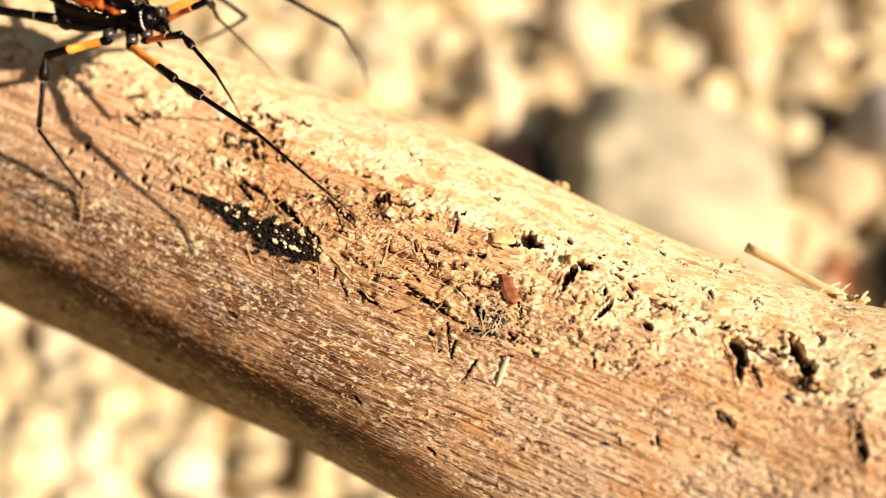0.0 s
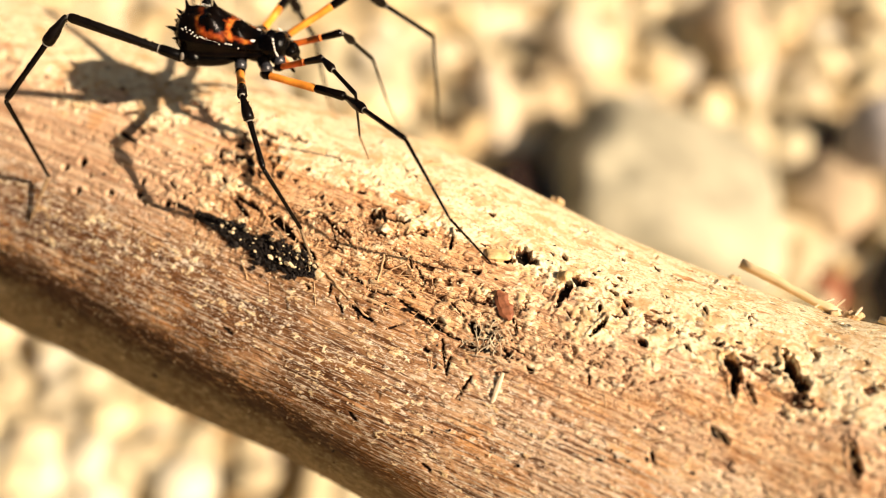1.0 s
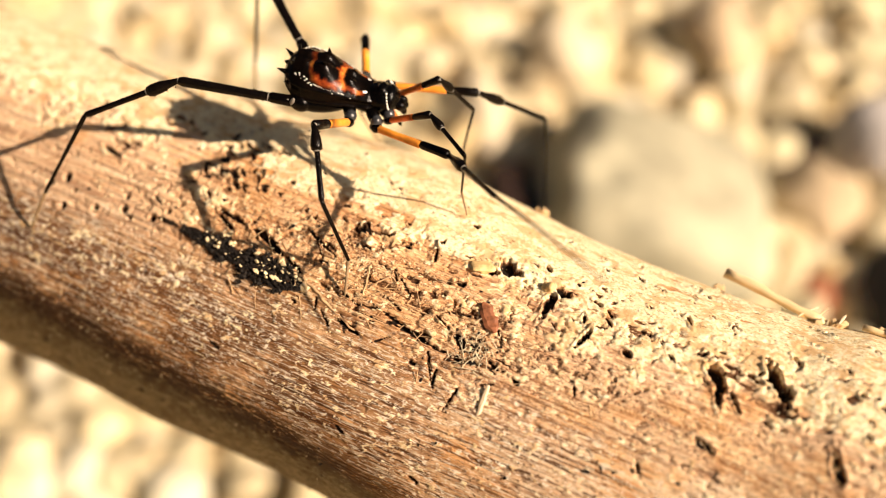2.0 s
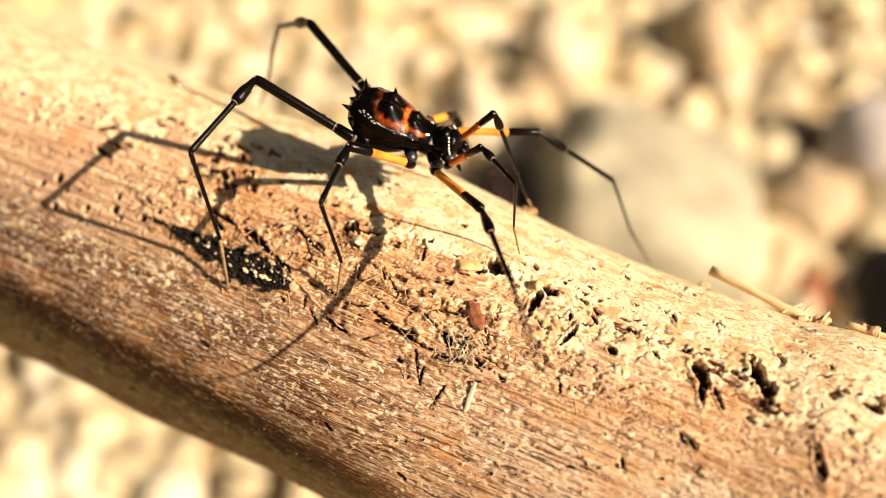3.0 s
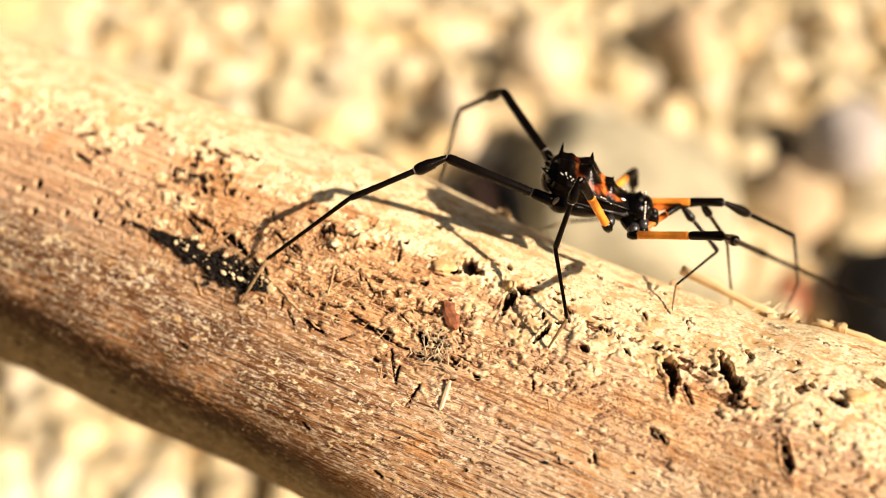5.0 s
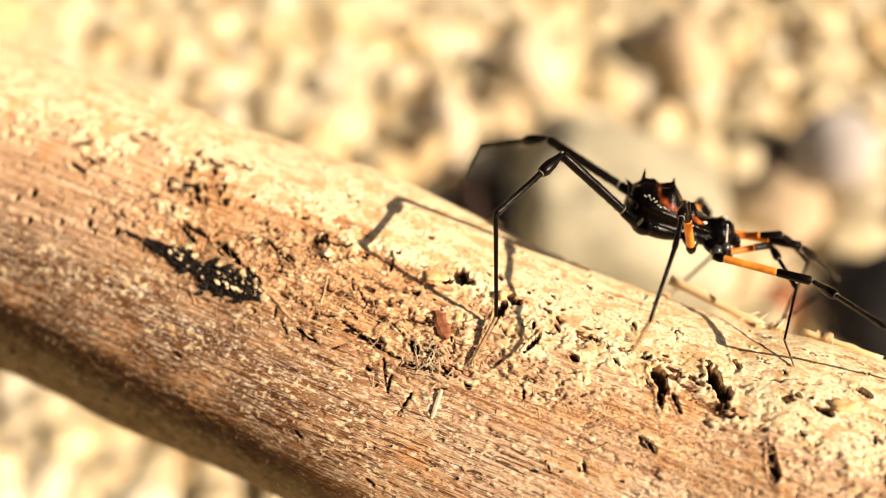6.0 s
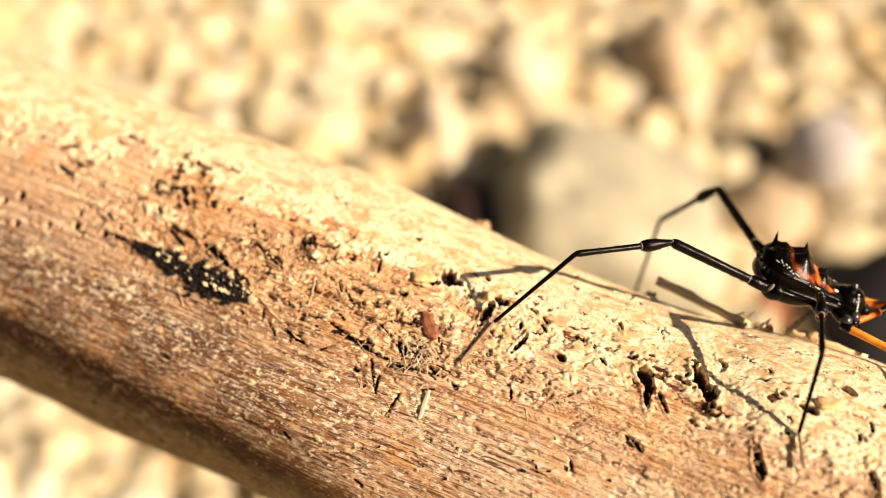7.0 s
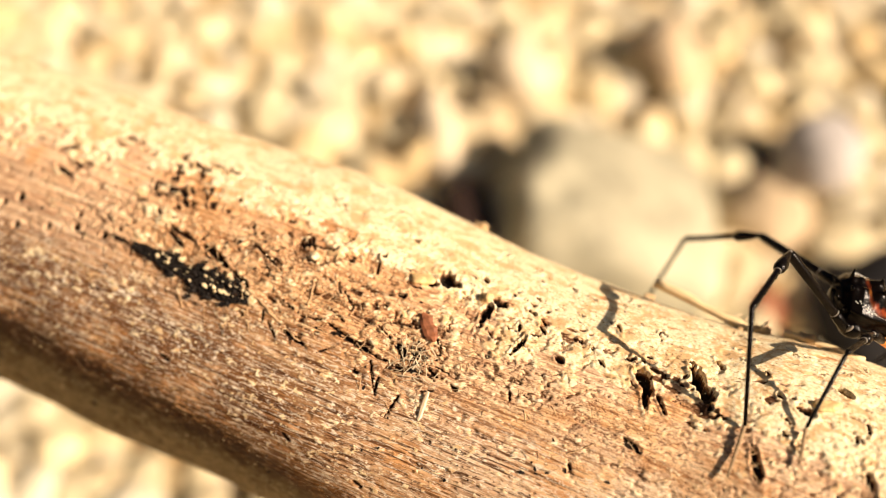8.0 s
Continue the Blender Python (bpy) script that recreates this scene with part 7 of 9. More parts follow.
    walk(limbs["left", 1, "tibia"], [
        (0.00, pose(0.00866, 0.00244, 0.00176, -0.0, 48.8, 122.7)), (0.20, pose(0.00869, 0.00193, 0.00188, -34.5, 59.9, 81.0)), (0.50, pose(0.00917, 0.00267, -0.00075, -68.8, 65.4, 42.7)),
        (0.80, pose(0.00905, 0.00124, 0.00095, -64.4, 68.4, 47.6)), (1.00, pose(0.00903, 0.00169, 0.00094, -51.1, 58.0, 62.3)), (1.20, pose(0.00868, 0.00001, 0.00136, -75.5, 49.1, 32.4)),
        (1.50, pose(0.00914, 0.00167, 0.00049, -127.2, 70.5, -25.4)), (1.70, pose(0.00845, 0.00085, 0.00225, -81.1, 53.5, 25.6)), (2.00, pose(0.00810, 0.00086, 0.00275, -77.6, 53.8, 29.9)),
        (2.25, pose(0.00732, 0.00019, 0.00334, -69.5, 22.8, 42.4)), (2.50, pose(0.00800, 0.00104, 0.00291, -74.1, 65.2, 36.3)), (2.80, pose(0.00770, 0.00103, 0.00322, -66.9, 69.2, 44.1)),
        (3.00, pose(0.00718, 0.00119, 0.00366, -88.6, 69.2, 20.9)), (3.20, pose(0.00773, 0.00192, 0.00319, -76.1, 38.2, 35.9)), (3.50, pose(0.00893, 0.00013, 0.00059, -84.2, 52.6, 24.5)),
        (3.80, pose(0.00841, 0.00387, -0.00126, -98.5, 52.1, 6.6)), (4.00, pose(0.00821, 0.00438, -0.00040, -99.5, 57.1, 5.3)), (4.20, pose(0.00767, 0.00495, 0.00005, -94.7, 56.1, 11.1)),
        (4.50, pose(0.00899, 0.00284, -0.00051, -110.4, 28.9, -11.3)), (4.70, pose(0.00906, 0.00235, 0.00048, -98.8, 45.4, 7.5)), (5.00, pose(0.00893, 0.00234, 0.00111, -93.1, 46.2, 15.5)),
        (5.25, pose(0.00879, 0.00229, 0.00154, -88.2, 45.7, 22.3)), (5.50, pose(0.00864, 0.00220, 0.00190, -83.7, 44.8, 28.6)), (5.80, pose(0.00847, 0.00209, 0.00225, -79.0, 43.8, 35.3)),
        (6.00, pose(0.00904, 0.00153, 0.00102, -79.4, 37.8, 34.8)), (6.20, pose(0.00904, 0.00154, 0.00100, -79.1, 37.9, 35.2)), (6.50, pose(0.00901, 0.00147, 0.00112, -79.5, 35.1, 34.5)),
        (6.80, pose(0.00900, 0.00146, 0.00113, -79.6, 35.2, 34.3)), (7.00, pose(0.00900, 0.00145, 0.00114, -79.7, 35.1, 34.1)), (7.20, pose(0.00900, 0.00146, 0.00113, -79.7, 35.4, 34.1)),
        (7.50, pose(0.00901, 0.00148, 0.00110, -79.6, 36.1, 34.5)), (7.80, pose(0.00905, 0.00156, 0.00096, -79.0, 38.6, 35.4)), (8.00, pose(0.00910, 0.00166, 0.00073, -80.4, 46.7, 33.3))])
    walk(limbs["left", 1, "metatarsus"], [
        (0.00, pose(0.00688, 0.00521, -0.00200, 0.0, 62.3, 42.8)), (0.20, pose(0.00908, 0.00441, -0.00245, 28.5, 61.5, 74.9)), (0.50, pose(0.01069, 0.00407, -0.00528, 37.5, 71.1, 84.7)),
        (0.80, pose(0.01029, 0.00260, -0.00370, 63.2, 62.5, 112.5)), (1.00, pose(0.01027, 0.00404, -0.00331, 45.3, 74.9, 93.4)), (1.20, pose(0.01144, 0.00177, -0.00243, 78.5, 81.4, 127.2)),
        (1.50, pose(0.01065, 0.00095, -0.00422, 49.1, 74.3, 97.2)), (1.70, pose(0.01113, 0.00214, -0.00177, -74.1, 83.4, -26.7)), (2.00, pose(0.01066, 0.00233, -0.00128, 93.9, 78.7, 141.4)),
        (2.25, pose(0.01071, 0.00329, 0.00141, -113.5, 84.9, -65.7)), (2.50, pose(0.00969, 0.00229, -0.00164, -45.3, 63.6, 3.6)), (2.80, pose(0.00897, 0.00227, -0.00146, -13.1, 71.8, 38.2)),
        (3.00, pose(0.00883, 0.00183, -0.00102, -12.4, 68.4, 38.9)), (3.20, pose(0.01092, 0.00422, 0.00010, -12.7, 54.7, 38.5)), (3.50, pose(0.01169, 0.00139, -0.00338, -21.6, 63.5, 28.2)),
        (3.80, pose(0.01146, 0.00422, -0.00520, -75.6, 75.6, -28.6)), (4.00, pose(0.01091, 0.00463, -0.00460, 163.9, 86.1, -149.6)), (4.20, pose(0.01041, 0.00549, -0.00410, 158.5, 80.7, -155.0)),
        (4.50, pose(0.01329, 0.00198, -0.00292, -62.7, 51.0, -14.0)), (4.70, pose(0.01254, 0.00281, -0.00308, -57.6, 62.6, -8.0)), (5.00, pose(0.01226, 0.00327, -0.00250, -55.9, 68.7, -6.2)),
        (5.25, pose(0.01201, 0.00361, -0.00204, -53.6, 73.3, -3.7)), (5.50, pose(0.01175, 0.00390, -0.00162, -47.0, 77.7, 3.1)), (5.80, pose(0.01142, 0.00418, -0.00121, -25.4, 81.8, 25.0)),
        (6.00, pose(0.01229, 0.00378, -0.00204, 153.0, 83.3, -156.5)), (6.20, pose(0.01226, 0.00382, -0.00207, 167.9, 82.4, -141.5)), (6.50, pose(0.01238, 0.00378, -0.00176, 146.1, 83.7, -163.4)),
        (6.80, pose(0.01238, 0.00376, -0.00175, 137.5, 84.1, -172.1)), (7.00, pose(0.01239, 0.00375, -0.00174, 130.4, 84.2, -179.3)), (7.20, pose(0.01238, 0.00374, -0.00176, 130.0, 84.3, -179.7)),
        (7.50, pose(0.01234, 0.00376, -0.00185, 149.3, 83.6, -160.3)), (7.80, pose(0.01224, 0.00383, -0.00216, -174.2, 74.6, -123.2)), (8.00, pose(0.01197, 0.00355, -0.00291, -164.5, 58.0, -112.7))])
    walk(limbs["left", 1, "tarsus"], [
        (0.00, pose(0.00879, 0.00698, -0.00696, 51.6, 67.2, 49.3)), (0.20, pose(0.00978, 0.00699, -0.00737, 78.9, 74.6, 78.1)), (0.50, pose(0.01086, 0.00587, -0.01057, 81.2, 34.7, 80.8)),
        (0.80, pose(0.00930, 0.00499, -0.00866, 124.5, 52.0, 140.3)), (1.00, pose(0.01021, 0.00547, -0.00877, -54.5, 58.8, -38.9)), (1.20, pose(0.01094, 0.00243, -0.00797, -145.8, 82.1, -132.4)),
        (1.50, pose(0.01046, 0.00245, -0.00961, 124.1, 80.0, 136.8)), (1.70, pose(0.01171, 0.00185, -0.00734, -39.0, 73.3, -26.7)), (2.00, pose(0.00980, 0.00301, -0.00677, -31.2, 78.3, -18.7)),
        (2.25, pose(0.01091, 0.00284, -0.00415, 2.1, 69.9, 15.8)), (2.50, pose(0.01218, 0.00245, -0.00666, 7.7, 71.3, 21.7)), (2.80, pose(0.01035, 0.00334, -0.00678, 28.0, 66.3, 43.4)),
        (3.00, pose(0.01044, 0.00312, -0.00622, 24.5, 64.5, 39.5)), (3.20, pose(0.01345, 0.00624, -0.00447, 27.4, 32.9, 43.2)), (3.50, pose(0.01389, 0.00257, -0.00840, -23.4, 68.6, -17.3)),
        (3.80, pose(0.01269, 0.00355, -0.01062, 61.5, 87.2, 68.1)), (4.00, pose(0.01059, 0.00444, -0.01019, 163.3, 72.6, 170.4)), (4.20, pose(0.00959, 0.00511, -0.00962, 170.5, 65.8, 178.1)),
        (4.50, pose(0.01671, 0.00112, -0.00727, -31.9, 37.3, -20.1)), (4.70, pose(0.01509, 0.00245, -0.00806, 10.1, 73.4, 27.7)), (5.00, pose(0.01428, 0.00305, -0.00771, 19.0, 72.7, 37.0)),
        (5.25, pose(0.01362, 0.00351, -0.00740, 23.9, 75.4, 42.2)), (5.50, pose(0.01295, 0.00397, -0.00709, 26.7, 79.2, 45.0)), (5.80, pose(0.01214, 0.00451, -0.00675, -19.4, 87.2, -1.2)),
        (6.00, pose(0.01168, 0.00352, -0.00761, -128.0, 74.4, -110.2)), (6.20, pose(0.01169, 0.00336, -0.00762, -133.6, 76.9, -116.0)), (6.50, pose(0.01178, 0.00361, -0.00732, 98.0, 81.8, 114.8)),
        (6.80, pose(0.01181, 0.00368, -0.00732, 114.7, 83.6, 131.7)), (7.00, pose(0.01182, 0.00374, -0.00731, 113.3, 83.2, 130.2)), (7.20, pose(0.01182, 0.00374, -0.00733, 154.0, 84.7, 171.2)),
        (7.50, pose(0.01176, 0.00355, -0.00742, -148.9, 77.9, -131.2)), (7.80, pose(0.01142, 0.00258, -0.00755, -134.2, 62.6, -115.8)), (8.00, pose(0.01082, 0.00081, -0.00765, -130.4, 44.5, -111.1))])
    walk(limbs["left", 2, "femur"], [
        (0.00, pose(0.00369, 0.00250, -0.00018, 0.0, -12.6, 40.2)), (0.20, pose(0.00369, 0.00250, -0.00018, 0.2, -19.7, 39.5)), (0.50, pose(0.00369, 0.00250, -0.00018, 1.4, -24.3, 36.4)),
        (0.80, pose(0.00369, 0.00250, -0.00018, 3.3, -21.9, 31.5)), (1.00, pose(0.00369, 0.00250, -0.00018, 3.0, -18.9, 32.2)), (1.20, pose(0.00368, 0.00250, -0.00018, 14.5, -22.8, 0.7)),
        (1.50, pose(0.00376, 0.00251, -0.00018, 13.6, 2.6, 5.4)), (1.70, pose(0.00390, 0.00252, -0.00018, 13.7, -1.0, 6.4)), (2.00, pose(0.00369, 0.00250, -0.00018, 13.7, 0.8, 6.4)),
        (2.25, pose(0.00369, 0.00250, -0.00018, 13.7, 2.1, 6.4)), (2.50, pose(0.00369, 0.00250, -0.00018, 13.7, 3.9, 6.9)), (2.80, pose(0.00382, 0.00252, -0.00020, 13.8, 6.7, 7.8)),
        (3.00, pose(0.00369, 0.00250, -0.00018, 14.9, 3.0, 21.0)), (3.20, pose(0.00375, 0.00251, -0.00017, 15.5, -11.4, 13.3)), (3.50, pose(0.00378, 0.00251, -0.00016, 16.9, -10.8, 6.1)),
        (3.80, pose(0.00379, 0.00251, -0.00015, 16.5, -18.2, 7.4)), (4.00, pose(0.00386, 0.00251, -0.00014, 18.2, -15.1, 1.7)), (4.20, pose(0.00391, 0.00246, -0.00017, 20.0, -3.7, -9.7)),
        (4.50, pose(0.00389, 0.00247, -0.00014, 19.9, -11.7, -8.6)), (4.70, pose(0.00399, 0.00248, -0.00011, 18.9, -12.9, -4.2)), (5.00, pose(0.00369, 0.00250, -0.00018, 19.4, -16.3, -5.8)),
        (5.25, pose(0.00369, 0.00250, -0.00018, 19.8, -18.2, -7.1)), (5.50, pose(0.00369, 0.00250, -0.00018, 19.9, -19.3, -7.6)), (5.80, pose(0.00369, 0.00250, -0.00018, 20.0, -20.7, -8.0)),
        (6.00, pose(0.00369, 0.00250, -0.00018, 19.3, -2.6, -4.5)), (6.20, pose(0.00369, 0.00250, -0.00018, 19.3, -2.6, -4.5)), (6.50, pose(0.00369, 0.00250, -0.00018, 19.3, -2.6, -4.5)),
        (6.80, pose(0.00369, 0.00250, -0.00018, 19.3, -2.6, -4.5)), (7.00, pose(0.00369, 0.00250, -0.00018, 19.3, -2.6, -4.5)), (7.20, pose(0.00369, 0.00250, -0.00018, 19.3, -2.6, -4.5)),
        (7.50, pose(0.00369, 0.00250, -0.00018, 19.3, -2.6, -4.5)), (7.80, pose(0.00369, 0.00250, -0.00018, 19.3, -2.6, -4.5)), (8.00, pose(0.00369, 0.00250, -0.00018, 19.3, -2.6, -4.5))])
    walk(limbs["left", 2, "tibia"], [
        (0.00, pose(0.00906, 0.00703, 0.00140, 0.0, 37.8, 20.7)), (0.20, pose(0.00892, 0.00681, 0.00224, 5.4, 39.4, 29.4)), (0.50, pose(0.00897, 0.00639, 0.00279, 8.9, 41.5, 34.7)),
        (0.80, pose(0.00939, 0.00599, 0.00250, 10.3, 46.8, 36.8)), (1.00, pose(0.00945, 0.00613, 0.00216, 11.6, 50.8, 38.5)), (1.20, pose(0.01032, 0.00259, 0.00260, 23.6, 32.3, 56.3)),
        (1.50, pose(0.01099, 0.00319, -0.00051, 28.2, 46.7, 63.4)), (1.70, pose(0.01127, 0.00335, -0.00005, 15.9, 40.3, 45.6)), (2.00, pose(0.01085, 0.00330, -0.00029, 12.5, 40.2, 40.4)),
        (2.25, pose(0.01084, 0.00330, -0.00044, 10.7, 41.7, 37.6)), (2.50, pose(0.01082, 0.00336, -0.00067, 8.2, 43.5, 33.9)), (2.80, pose(0.01103, 0.00351, -0.00105, 5.4, 46.2, 30.0)),
        (3.00, pose(0.01040, 0.00507, -0.00056, 0.5, 39.1, 22.9)), (3.20, pose(0.01068, 0.00416, 0.00127, 6.5, 44.2, 31.9)), (3.50, pose(0.01090, 0.00326, 0.00120, 6.8, 31.5, 32.2)),
        (3.80, pose(0.01068, 0.00340, 0.00214, 8.2, 19.1, 35.4)), (4.00, pose(0.01097, 0.00272, 0.00179, 5.3, 20.8, 27.1)), (4.20, pose(0.01121, 0.00122, 0.00032, -4.5, 16.8, -2.6)),
        (4.50, pose(0.01107, 0.00138, 0.00136, 3.8, 30.3, 17.8)), (4.70, pose(0.01129, 0.00195, 0.00157, 5.0, 32.4, 20.2)), (5.00, pose(0.01057, 0.00179, 0.00184, 8.3, 25.1, 26.9)),
        (5.25, pose(0.01048, 0.00165, 0.00207, 10.9, 20.3, 33.6)), (5.50, pose(0.01043, 0.00160, 0.00220, 12.7, 16.8, 39.2)), (5.80, pose(0.01036, 0.00156, 0.00236, 14.4, 14.7, 45.6)),
        (6.00, pose(0.01086, 0.00194, 0.00015, 14.4, 32.6, 45.6)), (6.20, pose(0.01086, 0.00194, 0.00015, 14.4, 32.6, 45.6)), (6.50, pose(0.01086, 0.00194, 0.00015, 14.4, 32.6, 45.6)),
        (6.80, pose(0.01086, 0.00194, 0.00015, 14.4, 32.6, 45.6)), (7.00, pose(0.01086, 0.00194, 0.00015, 14.4, 32.6, 45.6)), (7.20, pose(0.01086, 0.00194, 0.00015, 14.4, 32.6, 45.6)),
        (7.50, pose(0.01086, 0.00194, 0.00015, 14.4, 32.6, 45.6)), (7.80, pose(0.01086, 0.00194, 0.00015, 14.4, 32.6, 45.6)), (8.00, pose(0.01086, 0.00194, 0.00015, 14.4, 32.6, 45.6))])
    walk(limbs["left", 2, "metatarsus"], [
        (0.00, pose(0.01586, 0.00961, -0.00424, 0.0, 63.8, 91.7)), (0.20, pose(0.01512, 0.01030, -0.00360, 0.5, 72.5, 92.2)), (0.50, pose(0.01463, 0.01031, -0.00331, 15.6, 74.2, 108.0)),
        (0.80, pose(0.01443, 0.00975, -0.00421, 38.9, 79.3, 131.9)), (1.00, pose(0.01400, 0.00975, -0.00497, 59.9, 84.5, 153.0)), (1.20, pose(0.01463, 0.00906, -0.00232, 58.7, 83.1, 151.8)),
        (1.50, pose(0.01381, 0.00884, -0.00720, -125.4, 76.8, -32.2)), (1.70, pose(0.01618, 0.00836, -0.00599, 157.9, 82.9, -109.6)), (2.00, pose(0.01620, 0.00786, -0.00622, -126.6, 83.7, -33.8)),
        (2.25, pose(0.01628, 0.00749, -0.00656, -94.9, 78.4, -1.8)), (2.50, pose(0.01636, 0.00708, -0.00701, -80.4, 71.2, 13.3)), (2.80, pose(0.01655, 0.00668, -0.00769, -71.9, 62.1, 22.4)),
        (3.00, pose(0.01697, 0.00785, -0.00637, -89.2, 65.5, 3.2)), (3.20, pose(0.01628, 0.00764, -0.00515, -91.8, 60.8, 0.3)), (3.50, pose(0.01753, 0.00745, -0.00361, -61.8, 49.5, 36.3)),
        (3.80, pose(0.01776, 0.00844, -0.00087, -61.6, 37.0, 36.6)), (4.00, pose(0.01863, 0.00665, -0.00147, -74.3, 9.0, 5.7)), (4.20, pose(0.02001, 0.00082, -0.00235, -69.2, 6.0, 43.5)),
        (4.50, pose(0.01863, 0.00382, -0.00328, -81.1, 38.4, 13.8)), (4.70, pose(0.01857, 0.00462, -0.00336, -71.2, 48.6, 28.1)), (5.00, pose(0.01799, 0.00556, -0.00206, -67.8, 61.5, 32.3)),
        (5.25, pose(0.01766, 0.00642, -0.00112, -59.1, 73.8, 41.6)), (5.50, pose(0.01725, 0.00716, -0.00046, -17.1, 81.9, 84.4)), (5.80, pose(0.01659, 0.00792, 0.00003, 47.3, 78.2, 149.5)),
        (6.00, pose(0.01628, 0.00748, -0.00480, 61.4, 58.6, 164.4)), (6.20, pose(0.01628, 0.00748, -0.00480, 61.4, 58.6, 164.4)), (6.50, pose(0.01628, 0.00748, -0.00480, 61.4, 58.6, 164.4)),
        (6.80, pose(0.01628, 0.00748, -0.00480, 61.4, 58.6, 164.4)), (7.00, pose(0.01628, 0.00748, -0.00480, 61.4, 58.6, 164.4)), (7.20, pose(0.01628, 0.00748, -0.00480, 61.4, 58.6, 164.4)),
        (7.50, pose(0.01628, 0.00748, -0.00480, 61.4, 58.6, 164.4)), (7.80, pose(0.01628, 0.00748, -0.00480, 61.4, 58.6, 164.4)), (8.00, pose(0.01628, 0.00748, -0.00480, 61.4, 58.6, 164.4))])
    walk(limbs["left", 2, "tarsus"], [
        (0.00, pose(0.01578, 0.01235, -0.00980, 0.0, 61.8, 116.2)), (0.20, pose(0.01505, 0.01216, -0.00951, 11.5, 68.3, 128.9)), (0.50, pose(0.01411, 0.01192, -0.00928, 25.3, 68.4, 143.7)),
        (0.80, pose(0.01366, 0.01061, -0.01030, 14.6, 79.2, 132.7)), (1.00, pose(0.01347, 0.01002, -0.01115, 35.8, 84.4, 154.0)), (1.20, pose(0.01398, 0.00941, -0.00848, 43.4, 85.6, 161.7)),
        (1.50, pose(0.01501, 0.00808, -0.01324, 111.9, 84.5, -129.6)), (1.70, pose(0.01592, 0.00765, -0.01215, 145.2, 83.4, -96.2)), (2.00, pose(0.01676, 0.00749, -0.01238, -114.1, 85.5, 4.8)),
        (2.25, pose(0.01752, 0.00745, -0.01263, -80.2, 78.9, 39.0)), (2.50, pose(0.01830, 0.00754, -0.01287, -71.9, 71.6, 47.5)), (2.80, pose(0.01923, 0.00779, -0.01316, -67.4, 62.9, 52.4)),
        (3.00, pose(0.01954, 0.00799, -0.01201, -89.8, 59.1, 26.8)), (3.20, pose(0.01931, 0.00766, -0.01056, -124.6, 63.8, -12.4)), (3.50, pose(0.02078, 0.00983, -0.00832, -81.6, 28.9, 42.5)),
        (3.80, pose(0.02173, 0.01139, -0.00460, -78.7, 16.3, 50.0)), (4.00, pose(0.02473, 0.00725, -0.00245, -89.6, 2.1, -11.2)), (4.20, pose(0.02448, 0.00507, -0.00300, -86.6, 7.1, 24.4)),
        (4.50, pose(0.02336, 0.00498, -0.00713, -87.6, 60.5, 22.8)), (4.70, pose(0.02219, 0.00656, -0.00801, -57.1, 58.1, 57.9)), (5.00, pose(0.02049, 0.00714, -0.00750, -46.9, 66.1, 69.5)),
        (5.25, pose(0.01896, 0.00757, -0.00707, -32.0, 72.3, 85.4)), (5.50, pose(0.01734, 0.00803, -0.00659, -9.0, 77.4, 109.2)), (5.80, pose(0.01550, 0.00856, -0.00604, 31.7, 78.1, 150.7)),
        (6.00, pose(0.01317, 0.00835, -0.01010, 44.7, 58.6, 164.5)), (6.20, pose(0.01317, 0.00835, -0.01010, 44.7, 58.6, 164.5)), (6.50, pose(0.01317, 0.00835, -0.01010, 44.7, 58.6, 164.5)),
        (6.80, pose(0.01317, 0.00835, -0.01010, 44.7, 58.6, 164.5)), (7.00, pose(0.01317, 0.00835, -0.01010, 44.7, 58.6, 164.5)), (7.20, pose(0.01317, 0.00835, -0.01010, 44.7, 58.6, 164.5)),
        (7.50, pose(0.01317, 0.00835, -0.01010, 44.7, 58.6, 164.5)), (7.80, pose(0.01317, 0.00835, -0.01010, 44.7, 58.6, 164.5)), (8.00, pose(0.01317, 0.00835, -0.01010, 44.7, 58.6, 164.5))])
